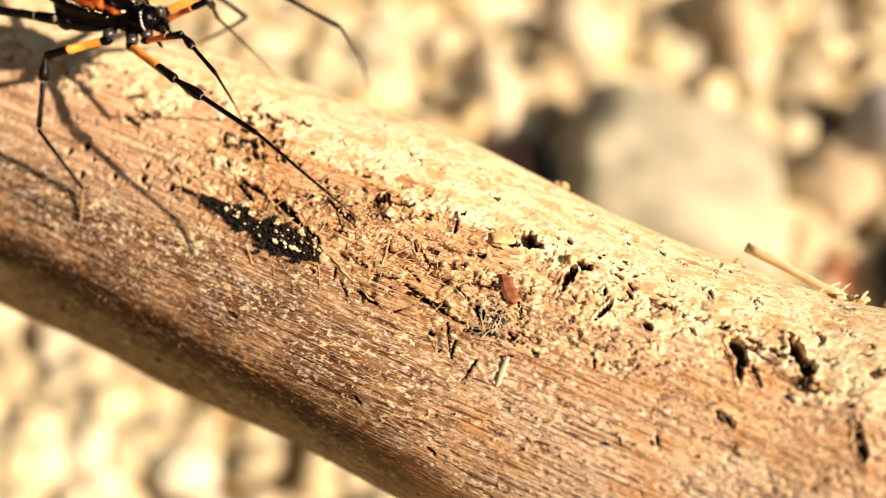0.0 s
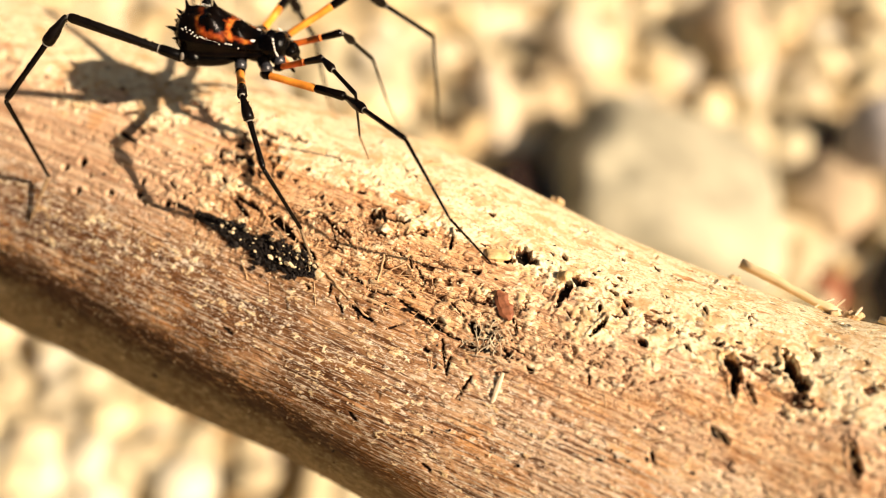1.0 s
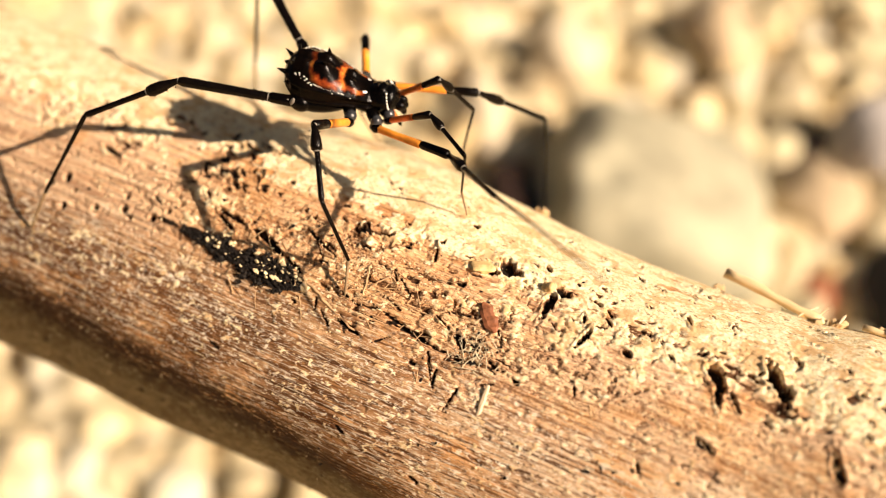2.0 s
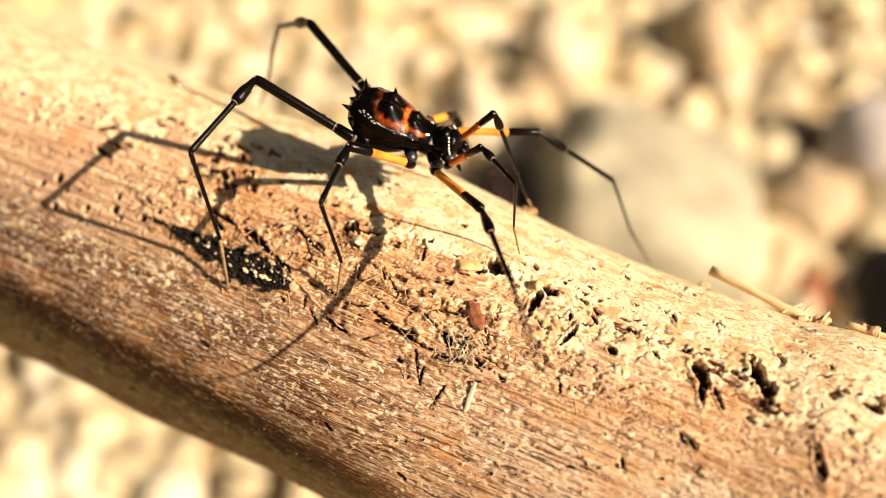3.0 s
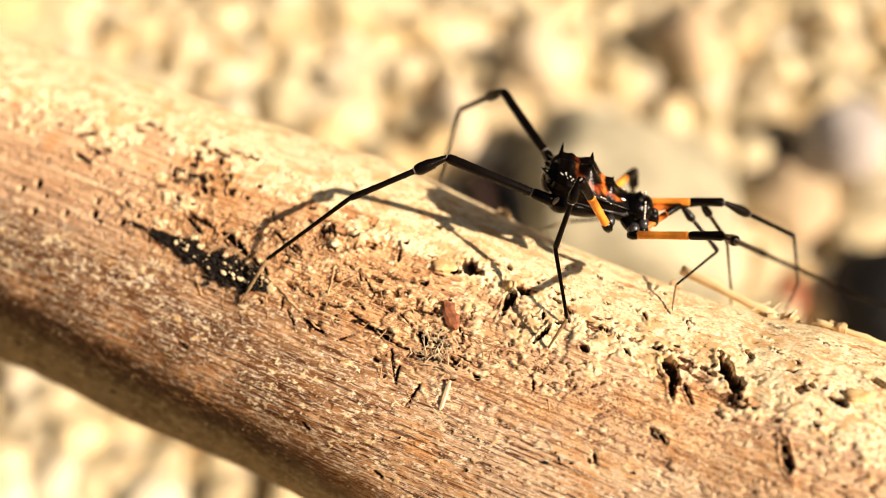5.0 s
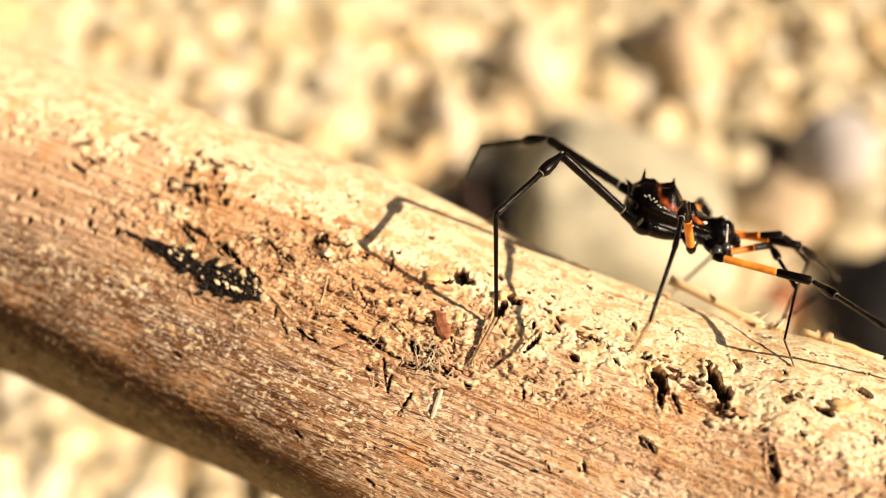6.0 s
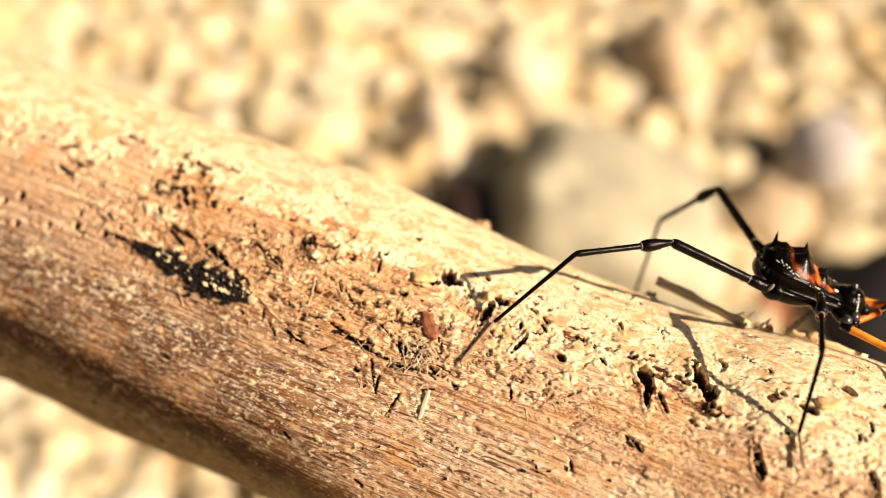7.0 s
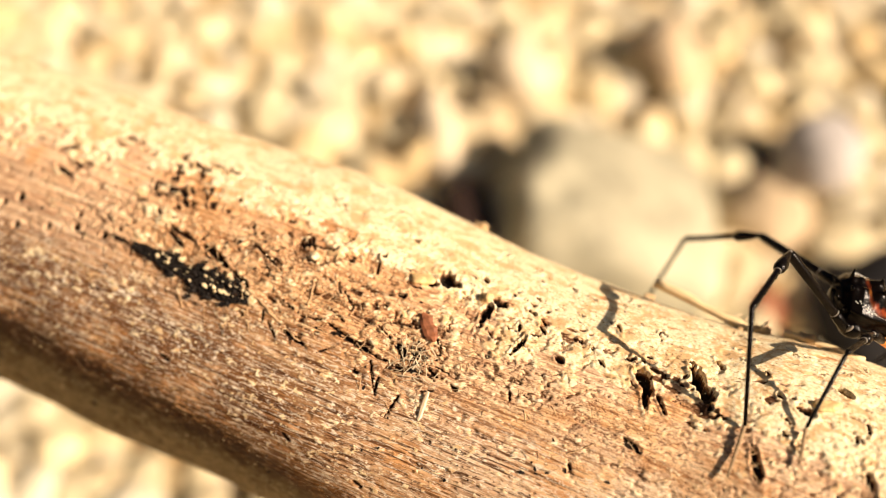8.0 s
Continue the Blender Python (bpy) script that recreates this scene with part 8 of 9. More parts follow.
    walk(limbs["left", 3, "femur"], [
        (0.00, pose(0.00168, 0.00267, 0.00015, 0.0, 5.0, 78.7)), (0.20, pose(0.00168, 0.00267, 0.00015, -0.7, 0.2, 63.4)), (0.50, pose(0.00168, 0.00267, 0.00015, 0.7, -5.4, 33.3)),
        (0.80, pose(0.00168, 0.00267, 0.00015, -0.8, 0.8, 70.6)), (1.00, pose(0.00168, 0.00267, 0.00015, -0.5, 1.9, 83.9)), (1.20, pose(0.00168, 0.00267, 0.00015, -0.4, -0.6, 92.8)),
        (1.50, pose(0.00168, 0.00267, 0.00015, -0.7, -2.5, 103.1)), (1.70, pose(0.00168, 0.00267, 0.00015, -0.8, 0.4, 110.6)), (2.00, pose(0.00168, 0.00267, 0.00015, -1.1, 5.0, 105.0)),
        (2.25, pose(0.00168, 0.00266, 0.00015, -1.5, 4.6, 99.4)), (2.50, pose(0.00168, 0.00267, 0.00015, -2.4, 19.1, 95.1)), (2.80, pose(0.00168, 0.00267, 0.00015, -5.5, 30.6, 87.8)),
        (3.00, pose(0.00168, 0.00267, 0.00015, -10.0, 29.3, 78.8)), (3.20, pose(0.00168, 0.00267, 0.00015, -11.2, 28.2, 76.4)), (3.50, pose(0.00168, 0.00267, 0.00015, -12.6, 27.3, 73.4)),
        (3.80, pose(0.00168, 0.00267, 0.00015, -7.1, 27.3, 85.3)), (4.00, pose(0.00168, 0.00267, 0.00015, -4.9, 24.6, 90.4)), (4.20, pose(0.00168, 0.00267, 0.00015, -8.6, 18.9, 80.2)),
        (4.50, pose(0.00168, 0.00267, 0.00015, -10.5, 20.7, 74.8)), (4.70, pose(0.00168, 0.00267, 0.00015, -12.2, 16.3, 69.6)), (5.00, pose(0.00168, 0.00267, 0.00015, -12.9, 5.6, 65.9)),
        (5.25, pose(0.00168, 0.00267, 0.00015, -12.9, -6.7, 66.0)), (5.50, pose(0.00168, 0.00267, 0.00015, -12.2, -4.6, 59.8)), (5.80, pose(0.00168, 0.00267, 0.00015, -11.6, -9.6, 54.9)),
        (6.00, pose(0.00168, 0.00267, 0.00015, -12.7, 4.0, 76.8)), (6.20, pose(0.00168, 0.00267, 0.00015, -12.2, 1.5, 89.0)), (6.50, pose(0.00168, 0.00267, 0.00015, -12.5, -4.4, 103.1)),
        (6.80, pose(0.00168, 0.00267, 0.00015, -12.5, 5.4, 101.0)), (7.00, pose(0.00168, 0.00267, 0.00015, -14.3, 14.2, 91.0)), (7.20, pose(0.00168, 0.00267, 0.00015, -15.6, 14.3, 85.4)),
        (7.50, pose(0.00168, 0.00267, 0.00015, -18.1, 14.7, 75.5)), (7.80, pose(0.00168, 0.00267, 0.00015, -20.4, 25.0, 68.9)), (8.00, pose(0.00168, 0.00267, 0.00015, -23.6, 31.2, 62.1))])
    walk(limbs["left", 3, "tibia"], [
        (0.00, pose(0.00279, 0.00824, -0.00034, -0.0, 46.8, 16.9)), (0.20, pose(0.00423, 0.00777, 0.00013, 0.7, 51.2, 17.8)), (0.50, pose(0.00642, 0.00579, 0.00069, 31.7, 61.4, 54.5)),
        (0.80, pose(0.00358, 0.00804, 0.00007, -12.1, 43.6, 1.4)), (1.00, pose(0.00229, 0.00833, -0.00004, 42.8, 73.7, 62.2)), (1.20, pose(0.00140, 0.00836, 0.00021, 62.7, 76.5, 82.8)),
        (1.50, pose(0.00039, 0.00822, 0.00040, -23.8, 87.2, -4.0)), (1.70, pose(-0.00032, 0.00800, 0.00011, 94.4, 67.9, 114.6)), (2.00, pose(0.00021, 0.00814, -0.00034, 87.3, 51.7, 106.5)),
        (2.25, pose(0.00075, 0.00826, -0.00030, 85.1, 67.3, 104.0)), (2.50, pose(0.00120, 0.00803, -0.00171, 9.2, 78.2, 25.8)), (2.80, pose(0.00187, 0.00757, -0.00275, 58.7, 70.1, 76.8)),
        (3.00, pose(0.00264, 0.00755, -0.00264, 39.3, 67.4, 56.1)), (3.20, pose(0.00286, 0.00755, -0.00255, 32.4, 65.2, 48.5)), (3.50, pose(0.00313, 0.00752, -0.00247, 20.1, 67.9, 35.2)),
        (3.80, pose(0.00209, 0.00772, -0.00246, 24.1, 45.9, 39.9)), (4.00, pose(0.00164, 0.00785, -0.00222, 27.1, 46.0, 43.9)), (4.20, pose(0.00259, 0.00798, -0.00170, 36.7, 39.0, 58.1)),
        (4.50, pose(0.00308, 0.00782, -0.00186, 36.8, 39.7, 58.2)), (4.70, pose(0.00359, 0.00780, -0.00145, 27.5, 61.7, 46.5)), (5.00, pose(0.00399, 0.00785, -0.00041, 37.8, 71.0, 57.7)),
        (5.25, pose(0.00398, 0.00783, 0.00082, 18.0, 53.6, 35.6)), (5.50, pose(0.00454, 0.00758, 0.00060, 21.9, 44.1, 40.8)), (5.80, pose(0.00491, 0.00727, 0.00110, 22.7, 48.4, 42.0)),
        (6.00, pose(0.00297, 0.00821, -0.00025, 8.6, 51.4, 23.6)), (6.20, pose(0.00178, 0.00837, 0.00000, 6.9, 58.4, 21.5)), (6.50, pose(0.00040, 0.00821, 0.00059, 4.3, 51.3, 18.3)),
        (6.80, pose(0.00060, 0.00824, -0.00039, 7.2, 47.5, 22.0)), (7.00, pose(0.00159, 0.00819, -0.00125, 16.9, 50.3, 34.9)), (7.20, pose(0.00212, 0.00817, -0.00126, 12.1, 40.9, 28.3)),
        (7.50, pose(0.00306, 0.00801, -0.00130, 9.0, 50.6, 23.9)), (7.80, pose(0.00354, 0.00749, -0.00226, -2.4, 43.8, 8.5)), (8.00, pose(0.00396, 0.00698, -0.00280, -15.0, 57.4, -7.7))])
    walk(limbs["left", 3, "metatarsus"], [
        (0.00, pose(0.00656, 0.00938, -0.00453, 0.0, 34.6, 172.1)), (0.20, pose(0.00766, 0.00887, -0.00435, -2.4, 33.7, 167.7)), (0.50, pose(0.00802, 0.00803, -0.00436, 0.6, 37.7, 173.0)),
        (0.80, pose(0.00774, 0.00814, -0.00389, 5.3, 42.5, -179.7)), (1.00, pose(0.00304, 0.00975, -0.00555, 102.4, 83.9, -80.0)), (1.20, pose(0.00157, 0.00969, -0.00538, 145.2, 69.6, -36.5)),
        (1.50, pose(0.00066, 0.00820, -0.00534, 148.1, 60.6, -33.2)), (1.70, pose(-0.00122, 0.00997, -0.00522, 138.1, 37.5, -46.2)), (2.00, pose(-0.00080, 0.01157, -0.00485, 117.8, 31.8, -81.2)),
        (2.25, pose(0.00022, 0.01041, -0.00560, 121.2, -16.3, -58.1)), (2.50, pose(0.00227, 0.00853, -0.00734, 119.6, -2.8, -48.6)), (2.80, pose(0.00232, 0.00948, -0.00816, 121.6, -12.7, -63.3)),
        (3.00, pose(0.00388, 0.00938, -0.00795, 140.4, -11.5, -139.7)), (3.20, pose(0.00446, 0.00936, -0.00776, 142.2, -13.8, -147.9)), (3.50, pose(0.00490, 0.00877, -0.00779, 142.7, -3.5, -151.6)),
        (3.80, pose(0.00516, 0.01028, -0.00659, 142.5, 2.1, -132.2)), (4.00, pose(0.00452, 0.01062, -0.00636, 144.6, 7.9, -108.1)), (4.20, pose(0.00495, 0.01178, -0.00532, 146.8, 15.0, -97.3)),
        (4.50, pose(0.00541, 0.01158, -0.00553, 142.1, 15.3, -115.1)), (4.70, pose(0.00547, 0.00977, -0.00652, 134.6, 8.4, -150.1)), (5.00, pose(0.00499, 0.00943, -0.00584, 134.1, 3.6, -155.6)),
        (5.25, pose(0.00675, 0.00981, -0.00380, 134.3, 1.5, -149.1)), (5.50, pose(0.00767, 0.01028, -0.00339, 139.7, 53.5, -138.6)), (5.80, pose(0.00775, 0.00982, -0.00320, 125.3, 47.5, -157.2)),
        (6.00, pose(0.00626, 0.00964, -0.00474, 133.6, 44.0, -145.7)), (6.20, pose(0.00458, 0.00947, -0.00489, 130.1, 44.2, -150.8)), (6.50, pose(0.00381, 0.00933, -0.00390, 125.9, 55.4, -156.2)),
        (6.80, pose(0.00420, 0.00970, -0.00463, 134.4, 51.2, -145.6)), (7.00, pose(0.00460, 0.01030, -0.00568, 138.9, 47.6, -139.7)), (7.20, pose(0.00595, 0.01023, -0.00503, 135.8, 46.3, -144.0)),
        (7.50, pose(0.00640, 0.00949, -0.00574, 133.8, 37.7, -146.9)), (7.80, pose(0.00764, 0.00810, -0.00624, 131.1, 37.6, -151.4)), (8.00, pose(0.00704, 0.00657, -0.00764, 136.3, 32.0, -142.2))])
    walk(limbs["left", 3, "tarsus"], [
        (0.00, pose(0.00175, 0.01005, -0.00788, 0.0, 31.8, 169.2)), (0.20, pose(0.00287, 0.00991, -0.00763, 6.6, 42.3, 180.0)), (0.50, pose(0.00338, 0.00860, -0.00797, 0.7, 36.2, 170.8)),
        (0.80, pose(0.00339, 0.00813, -0.00788, 16.8, 48.5, -165.7)), (1.00, pose(0.00315, 0.00913, -0.01142, -79.1, 74.6, 92.6)), (1.20, pose(0.00322, 0.00847, -0.01091, 118.7, 79.1, -70.0)),
        (1.50, pose(0.00309, 0.00661, -0.01048, 130.6, 65.0, -57.6)), (1.70, pose(0.00202, 0.00659, -0.00881, 131.2, 43.8, -56.9)), (2.00, pose(-0.00004, 0.00663, -0.00795, 144.1, 35.5, -36.8)),
        (2.25, pose(0.00320, 0.00561, -0.00395, 133.5, 14.5, -61.3)), (2.50, pose(0.00617, 0.00410, -0.00705, 133.3, -2.8, -62.9)), (2.80, pose(0.00491, 0.00434, -0.00686, 133.4, -12.5, -63.7)),
        (3.00, pose(-0.00053, 0.00564, -0.00677, 154.0, -14.1, -140.2)), (3.20, pose(-0.00039, 0.00631, -0.00636, 154.5, -1.4, -143.4)), (3.50, pose(-0.00028, 0.00596, -0.00744, 155.5, -9.9, -154.2)),
        (3.80, pose(0.00120, 0.00591, -0.00680, 154.9, 6.8, -131.7)), (4.00, pose(0.00271, 0.00507, -0.00717, 156.0, -1.3, -108.4)), (4.20, pose(0.00422, 0.00612, -0.00685, 157.6, 25.9, -101.3)),
        (4.50, pose(0.00299, 0.00643, -0.00709, 152.4, 8.6, -118.5)), (4.70, pose(0.00041, 0.00686, -0.00738, 148.9, 2.9, -152.6)), (5.00, pose(-0.00039, 0.00699, -0.00621, 149.2, 12.9, -150.6)),
        (5.25, pose(0.00168, 0.00679, -0.00395, 148.0, 25.2, -154.2)), (5.50, pose(0.00504, 0.00796, -0.00812, 140.9, 40.1, -167.2)), (5.80, pose(0.00408, 0.00828, -0.00755, 144.1, 44.2, -162.5)),
        (6.00, pose(0.00276, 0.00725, -0.00884, 163.8, 41.9, -133.9)), (6.20, pose(0.00089, 0.00740, -0.00901, 163.9, 42.0, -133.7)), (6.50, pose(0.00074, 0.00798, -0.00875, 149.2, 52.0, -153.7)),
        (6.80, pose(0.00115, 0.00761, -0.00923, 168.4, 44.3, -128.2)), (7.00, pose(0.00156, 0.00772, -0.01003, 166.3, 44.8, -131.2)), (7.20, pose(0.00265, 0.00784, -0.00929, 167.8, 41.6, -129.0)),
        (7.50, pose(0.00249, 0.00694, -0.00935, 147.2, 39.5, -160.2)), (7.80, pose(0.00354, 0.00586, -0.00984, 159.1, 33.4, -140.3)), (8.00, pose(0.00308, 0.00350, -0.01077, 158.1, 31.8, -142.2))])
    walk(limbs["left", 4, "femur"], [
        (0.00, pose(-0.00293, 0.00256, 0.00135, 0.0, -46.6, 79.3)), (0.20, pose(-0.00293, 0.00256, 0.00135, 4.4, -45.9, 73.3)), (0.50, pose(-0.00293, 0.00256, 0.00135, 2.7, -43.6, 75.7)),
        (0.80, pose(-0.00293, 0.00256, 0.00135, 2.8, -46.2, 75.5)), (1.00, pose(-0.00293, 0.00256, 0.00135, -5.1, -45.1, 86.5)), (1.20, pose(-0.00293, 0.00256, 0.00135, -25.5, -46.8, 114.6)),
        (1.50, pose(-0.00293, 0.00256, 0.00135, -42.1, -16.7, 144.5)), (1.70, pose(-0.00293, 0.00256, 0.00135, -36.9, -23.7, 129.8)), (2.00, pose(-0.00293, 0.00256, 0.00135, -38.9, -26.6, 134.4)),
        (2.25, pose(-0.00293, 0.00256, 0.00135, -40.7, -28.6, 138.3)), (2.50, pose(-0.00293, 0.00256, 0.00135, -42.7, -30.3, 142.3)), (2.80, pose(-0.00293, 0.00256, 0.00135, -45.2, -31.7, 147.3)),
        (3.00, pose(-0.00293, 0.00256, 0.00135, -45.8, -19.2, 148.7)), (3.20, pose(-0.00293, 0.00256, 0.00135, -46.5, -17.0, 150.8)), (3.50, pose(-0.00293, 0.00256, 0.00135, -45.4, -10.5, 146.0)),
        (3.80, pose(-0.00293, 0.00256, 0.00135, -45.6, -8.9, 147.2)), (4.00, pose(-0.00293, 0.00256, 0.00135, -43.5, -12.5, 136.1)), (4.20, pose(-0.00293, 0.00256, 0.00135, -38.9, -11.5, 114.3)),
        (4.50, pose(-0.00293, 0.00256, 0.00135, -39.6, -12.8, 117.4)), (4.70, pose(-0.00293, 0.00256, 0.00135, -41.2, -14.4, 124.2)), (5.00, pose(-0.00293, 0.00256, 0.00135, -43.1, -17.2, 131.0)),
        (5.25, pose(-0.00293, 0.00256, 0.00135, -44.8, -18.4, 136.9)), (5.50, pose(-0.00293, 0.00256, 0.00135, -46.6, -18.6, 142.5)), (5.80, pose(-0.00294, 0.00256, 0.00135, -48.5, -17.5, 148.7)),
        (6.00, pose(-0.00302, 0.00257, 0.00138, -55.7, -19.8, 170.7)), (6.20, pose(-0.00311, 0.00258, 0.00140, -56.7, -15.3, 174.1)), (6.50, pose(-0.00293, 0.00256, 0.00135, -53.5, -11.9, 160.5)),
        (6.80, pose(-0.00293, 0.00256, 0.00135, -43.6, -15.5, 120.3)), (7.00, pose(-0.00293, 0.00256, 0.00135, -43.6, -9.8, 120.5)), (7.20, pose(-0.00293, 0.00256, 0.00135, -43.1, -7.8, 116.8)),
        (7.50, pose(-0.00293, 0.00256, 0.00135, -42.5, -9.3, 112.7)), (7.80, pose(-0.00293, 0.00256, 0.00135, -42.6, 6.6, 116.5)), (8.00, pose(-0.00293, 0.00256, 0.00135, -40.7, 15.0, 126.5))])
    walk(limbs["left", 4, "tibia"], [
        (0.00, pose(-0.00182, 0.00846, 0.00771, 0.0, 26.4, 156.8)), (0.20, pose(-0.00118, 0.00839, 0.00763, -0.8, 24.8, 155.0)), (0.50, pose(-0.00136, 0.00870, 0.00738, -3.6, 30.0, 148.9)),
        (0.80, pose(-0.00142, 0.00842, 0.00767, -4.4, 30.3, 147.3)), (1.00, pose(-0.00255, 0.00872, 0.00755, -7.2, 34.8, 142.1)), (1.20, pose(-0.00543, 0.00800, 0.00773, -22.9, 44.1, 117.6)),
        (1.50, pose(-0.00976, 0.00742, 0.00386, -45.3, 31.0, 81.8)), (1.70, pose(-0.00806, 0.00872, 0.00486, -29.9, 44.7, 106.6)), (2.00, pose(-0.00840, 0.00815, 0.00526, -23.7, 42.3, 115.6)),
        (2.25, pose(-0.00866, 0.00767, 0.00554, -18.7, 40.6, 123.1)), (2.50, pose(-0.00890, 0.00718, 0.00576, -14.0, 38.9, 130.4)), (2.80, pose(-0.00920, 0.00659, 0.00595, -8.9, 36.7, 138.7)),
        (3.00, pose(-0.00999, 0.00685, 0.00423, -10.5, 35.3, 136.0)), (3.20, pose(-0.01024, 0.00664, 0.00391, -10.4, 31.0, 136.2)), (3.50, pose(-0.01007, 0.00737, 0.00294, -8.1, 30.3, 140.7)),
        (3.80, pose(-0.01020, 0.00725, 0.00270, -5.2, 27.3, 146.8)), (4.00, pose(-0.00909, 0.00848, 0.00324, -13.2, 27.3, 129.4)), (4.20, pose(-0.00645, 0.01037, 0.00309, -30.9, 55.5, 103.7)),
        (4.50, pose(-0.00685, 0.01014, 0.00329, -21.1, 51.7, 115.8)), (4.70, pose(-0.00770, 0.00957, 0.00353, -15.3, 45.0, 123.5)), (5.00, pose(-0.00842, 0.00886, 0.00394, -14.9, 40.7, 124.2)),
        (5.25, pose(-0.00898, 0.00823, 0.00411, -14.3, 36.7, 125.0)), (5.50, pose(-0.00951, 0.00761, 0.00414, -13.7, 32.7, 126.1)), (5.80, pose(-0.01007, 0.00690, 0.00399, -12.8, 27.7, 127.9)),
        (6.00, pose(-0.01123, 0.00391, 0.00438, -5.9, 26.5, 143.0)), (6.20, pose(-0.01169, 0.00346, 0.00375, -10.0, 24.0, 133.5)), (6.50, pose(-0.01100, 0.00542, 0.00315, -0.7, 19.7, 158.0)),
        (6.80, pose(-0.00718, 0.00984, 0.00368, -19.3, 53.8, 128.7)), (7.00, pose(-0.00730, 0.00999, 0.00284, -14.3, 51.0, 135.0)), (7.20, pose(-0.00684, 0.01030, 0.00254, -15.3, 43.6, 133.6)),
        (7.50, pose(-0.00627, 0.01053, 0.00276, -17.0, 41.0, 131.2)), (7.80, pose(-0.00680, 0.01034, 0.00034, -13.0, 36.8, 137.5)), (8.00, pose(-0.00796, 0.00936, -0.00092, -8.2, 39.2, 145.3))])
    walk(limbs["left", 4, "metatarsus"], [
        (0.00, pose(-0.00836, 0.01127, 0.00418, 164.4, 81.9, 164.5)), (0.20, pose(-0.00771, 0.01145, 0.00430, 148.8, 80.2, 148.8)), (0.50, pose(-0.00726, 0.01226, 0.00341, 175.4, 82.8, 175.6)),
        (0.80, pose(-0.00720, 0.01213, 0.00366, 178.6, 79.1, 178.9)), (1.00, pose(-0.00770, 0.01273, 0.00302, -150.7, 76.2, -149.8)), (1.20, pose(-0.00807, 0.01307, 0.00220, -138.2, 76.9, -136.9)),
        (1.50, pose(-0.00879, 0.01417, -0.00023, -111.2, 69.6, -108.8)), (1.70, pose(-0.00967, 0.01413, -0.00073, -100.0, 73.7, -97.0)), (2.00, pose(-0.01094, 0.01346, -0.00009, -120.5, 79.1, -118.1)),
        (2.25, pose(-0.01195, 0.01273, 0.00036, -157.2, 81.0, -155.3)), (2.50, pose(-0.01291, 0.01190, 0.00077, 167.8, 78.1, 169.2)), (2.80, pose(-0.01399, 0.01080, 0.00119, 150.2, 71.2, 150.9)),
        (3.00, pose(-0.01466, 0.01136, -0.00036, 148.1, 72.2, 148.7)), (3.20, pose(-0.01516, 0.01135, -0.00019, 138.1, 71.6, 138.2)), (3.50, pose(-0.01538, 0.01171, -0.00107, 135.3, 68.9, 135.3)),
        (3.80, pose(-0.01611, 0.01112, -0.00094, 126.7, 61.3, 125.7)), (4.00, pose(-0.01358, 0.01394, -0.00041, 155.0, 70.6, 156.6)), (4.20, pose(-0.00752, 0.01475, -0.00346, 176.4, 79.6, 178.6)),
        (4.50, pose(-0.00900, 0.01457, -0.00295, 88.5, 87.5, 90.5)), (4.70, pose(-0.01080, 0.01426, -0.00210, 116.9, 82.0, 119.0)), (5.00, pose(-0.01181, 0.01385, -0.00124, 115.4, 76.8, 117.4)),
        (5.25, pose(-0.01264, 0.01345, -0.00064, 114.6, 72.2, 116.6)), (5.50, pose(-0.01346, 0.01301, -0.00015, 114.6, 67.5, 116.6)), (5.80, pose(-0.01440, 0.01246, 0.00028, 115.0, 61.4, 117.1)),
        (6.00, pose(-0.01691, 0.00820, 0.00083, 107.1, 47.0, 107.3)), (6.20, pose(-0.01669, 0.00873, 0.00051, 122.7, 51.1, 128.0)), (6.50, pose(-0.01794, 0.00822, 0.00047, 120.8, 42.0, 125.3)),
        (6.80, pose(-0.01011, 0.01350, -0.00273, -127.7, 70.0, -115.1)), (7.00, pose(-0.01084, 0.01353, -0.00334, -110.7, 72.2, -97.1)), (7.20, pose(-0.01081, 0.01446, -0.00295, -116.1, 67.8, -102.8)),
        (7.50, pose(-0.01022, 0.01504, -0.00246, -127.8, 63.7, -115.6)), (7.80, pose(-0.01150, 0.01464, -0.00441, -134.5, 58.9, -123.3)), (8.00, pose(-0.01303, 0.01286, -0.00594, -136.2, 61.5, -125.2))])
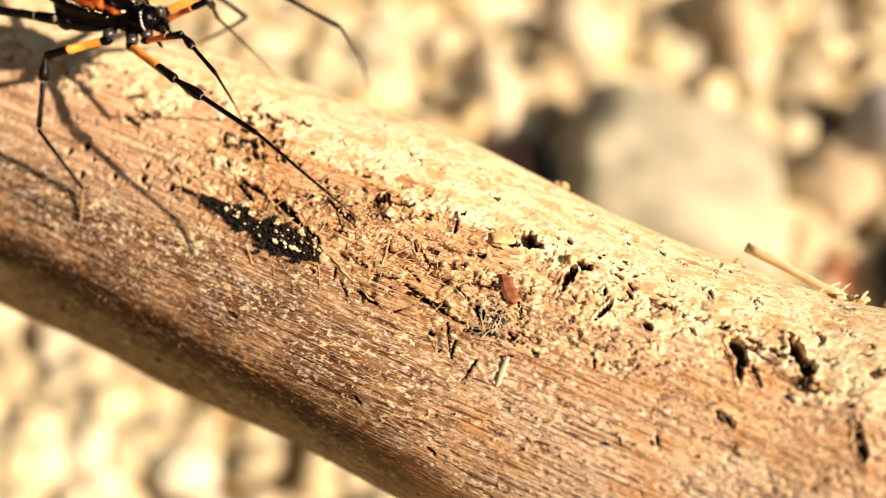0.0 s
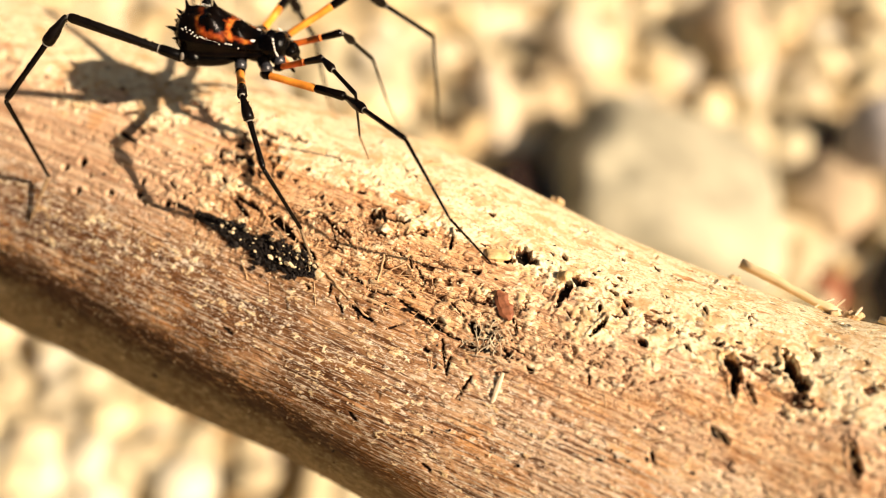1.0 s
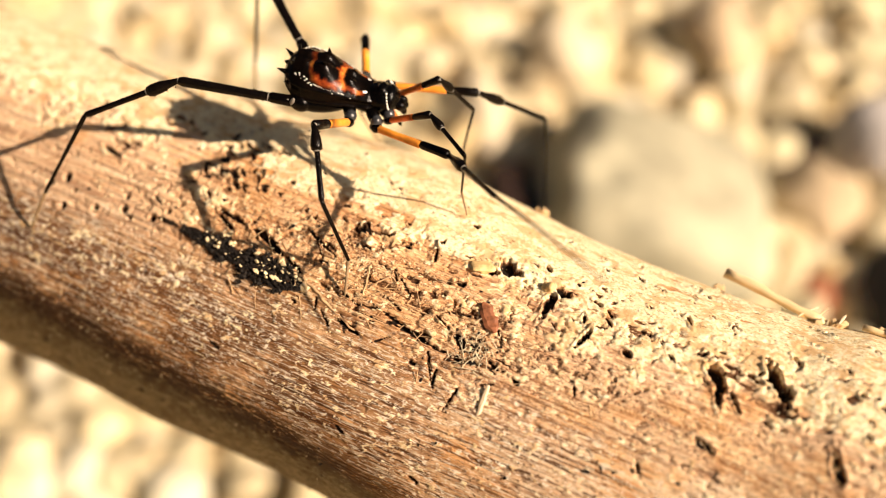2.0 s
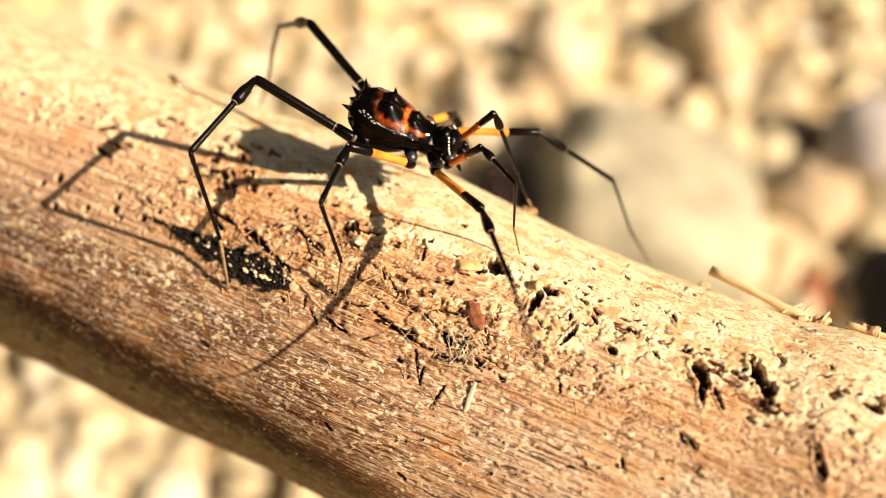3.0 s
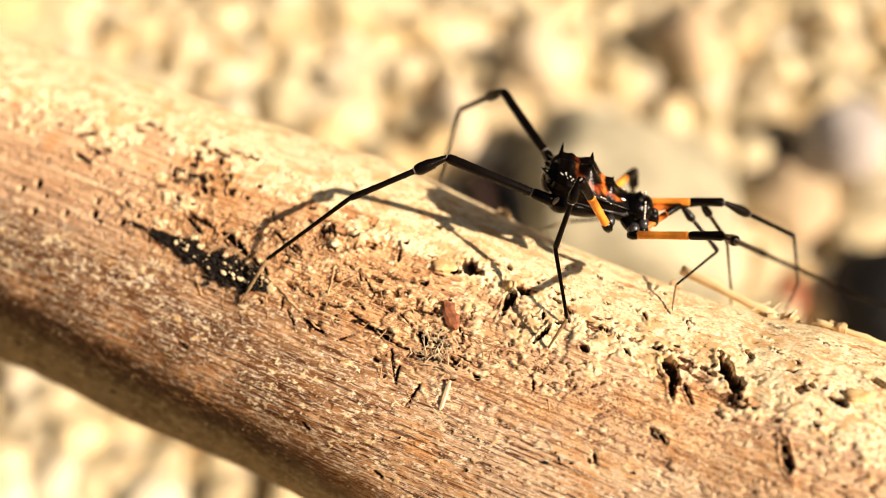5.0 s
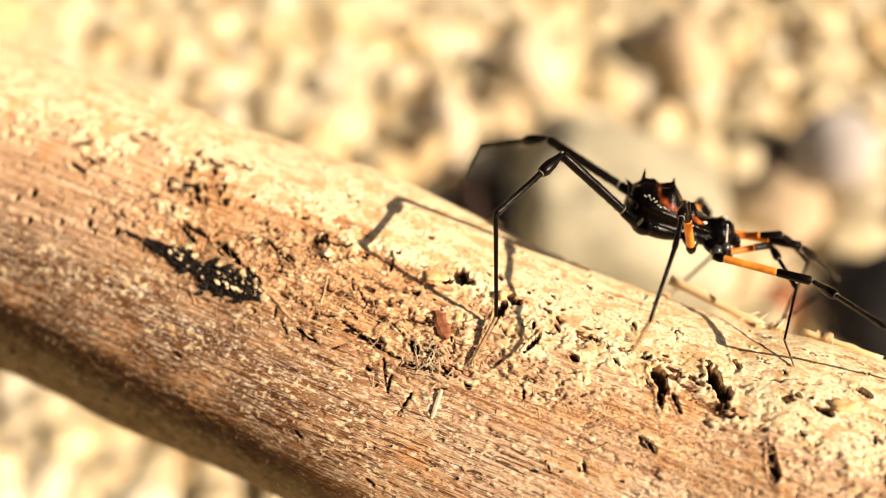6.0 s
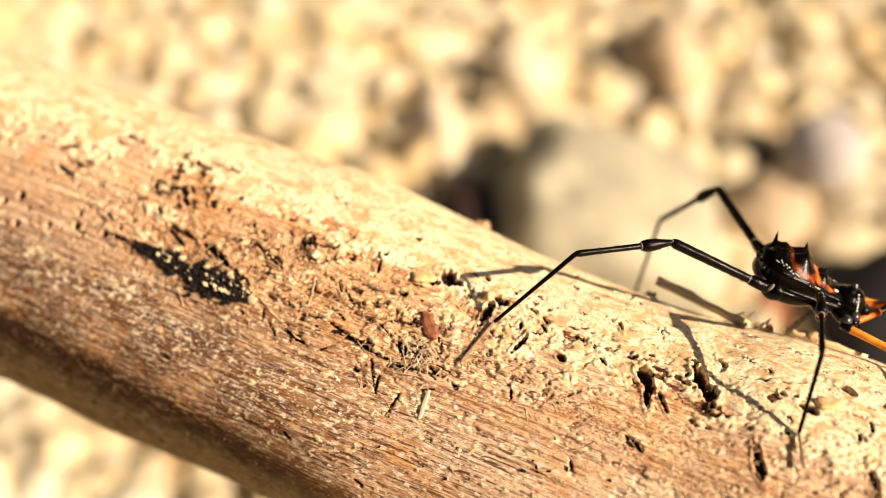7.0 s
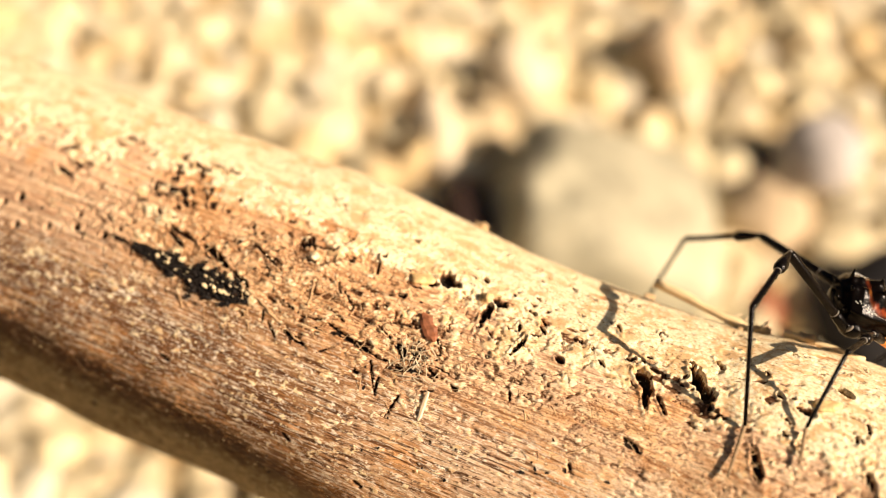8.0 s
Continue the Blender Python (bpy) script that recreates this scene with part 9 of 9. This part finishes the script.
    walk(limbs["left", 4, "tarsus"], [
        (0.00, pose(-0.00955, 0.01160, -0.00443, 140.6, 80.8, 140.9)), (0.20, pose(-0.00898, 0.01221, -0.00428, -141.6, 79.4, -140.4)), (0.50, pose(-0.00834, 0.01234, -0.00522, 149.7, 83.1, 150.3)),
        (0.80, pose(-0.00884, 0.01216, -0.00488, -137.3, 74.4, -135.8)), (1.00, pose(-0.00949, 0.01169, -0.00543, -169.7, 79.4, -168.9)), (1.20, pose(-0.00951, 0.01172, -0.00628, -124.5, 67.6, -122.3)),
        (1.50, pose(-0.00976, 0.01131, -0.00838, -109.2, 75.0, -106.2)), (1.70, pose(-0.00997, 0.01171, -0.00908, -93.9, 76.3, -90.4)), (2.00, pose(-0.01172, 0.01200, -0.00863, -125.8, 83.2, -122.7)),
        (2.25, pose(-0.01319, 0.01216, -0.00822, -172.4, 82.2, -169.6)), (2.50, pose(-0.01467, 0.01223, -0.00774, 171.4, 78.0, 173.9)), (2.80, pose(-0.01645, 0.01216, -0.00704, 163.6, 72.3, 165.9)),
        (3.00, pose(-0.01693, 0.01274, -0.00864, 141.3, 64.8, 142.0)), (3.20, pose(-0.01721, 0.01319, -0.00844, 142.5, 63.8, 143.3)), (3.50, pose(-0.01760, 0.01391, -0.00918, 135.9, 63.4, 135.9)),
        (3.80, pose(-0.01855, 0.01451, -0.00857, 150.2, 52.1, 152.8)), (4.00, pose(-0.01623, 0.01508, -0.00862, 111.4, 81.7, 112.1)), (4.20, pose(-0.00908, 0.01479, -0.01202, -17.6, 69.4, -18.0)),
        (4.50, pose(-0.00900, 0.01495, -0.01164, -38.7, 87.5, -39.3)), (4.70, pose(-0.01138, 0.01531, -0.01072, 159.9, 68.4, 159.2)), (5.00, pose(-0.01272, 0.01561, -0.00971, 150.1, 67.8, 148.6)),
        (5.25, pose(-0.01383, 0.01582, -0.00893, 144.3, 66.7, 142.3)), (5.50, pose(-0.01495, 0.01599, -0.00818, 139.0, 65.6, 136.5)), (5.80, pose(-0.01629, 0.01616, -0.00736, 134.3, 64.4, 131.3)),
        (6.00, pose(-0.01868, 0.01387, -0.00553, 130.8, 41.7, 127.0)), (6.20, pose(-0.02005, 0.01304, -0.00626, 152.8, 58.0, 155.3)), (6.50, pose(-0.02168, 0.01350, -0.00535, 139.5, 29.6, 136.7)),
        (6.80, pose(-0.01137, 0.01081, -0.01090, -31.2, 74.3, -35.3)), (7.00, pose(-0.01117, 0.01089, -0.01162, -75.0, 65.9, -81.5)), (7.20, pose(-0.01154, 0.01126, -0.01100, -117.4, 64.2, -127.9)),
        (7.50, pose(-0.01188, 0.01156, -0.01026, -125.1, 66.1, -136.3)), (7.80, pose(-0.01396, 0.01089, -0.01187, -137.1, 52.4, -150.1)), (8.00, pose(-0.01541, 0.00947, -0.01358, -119.8, 47.6, -127.8))])


motions()
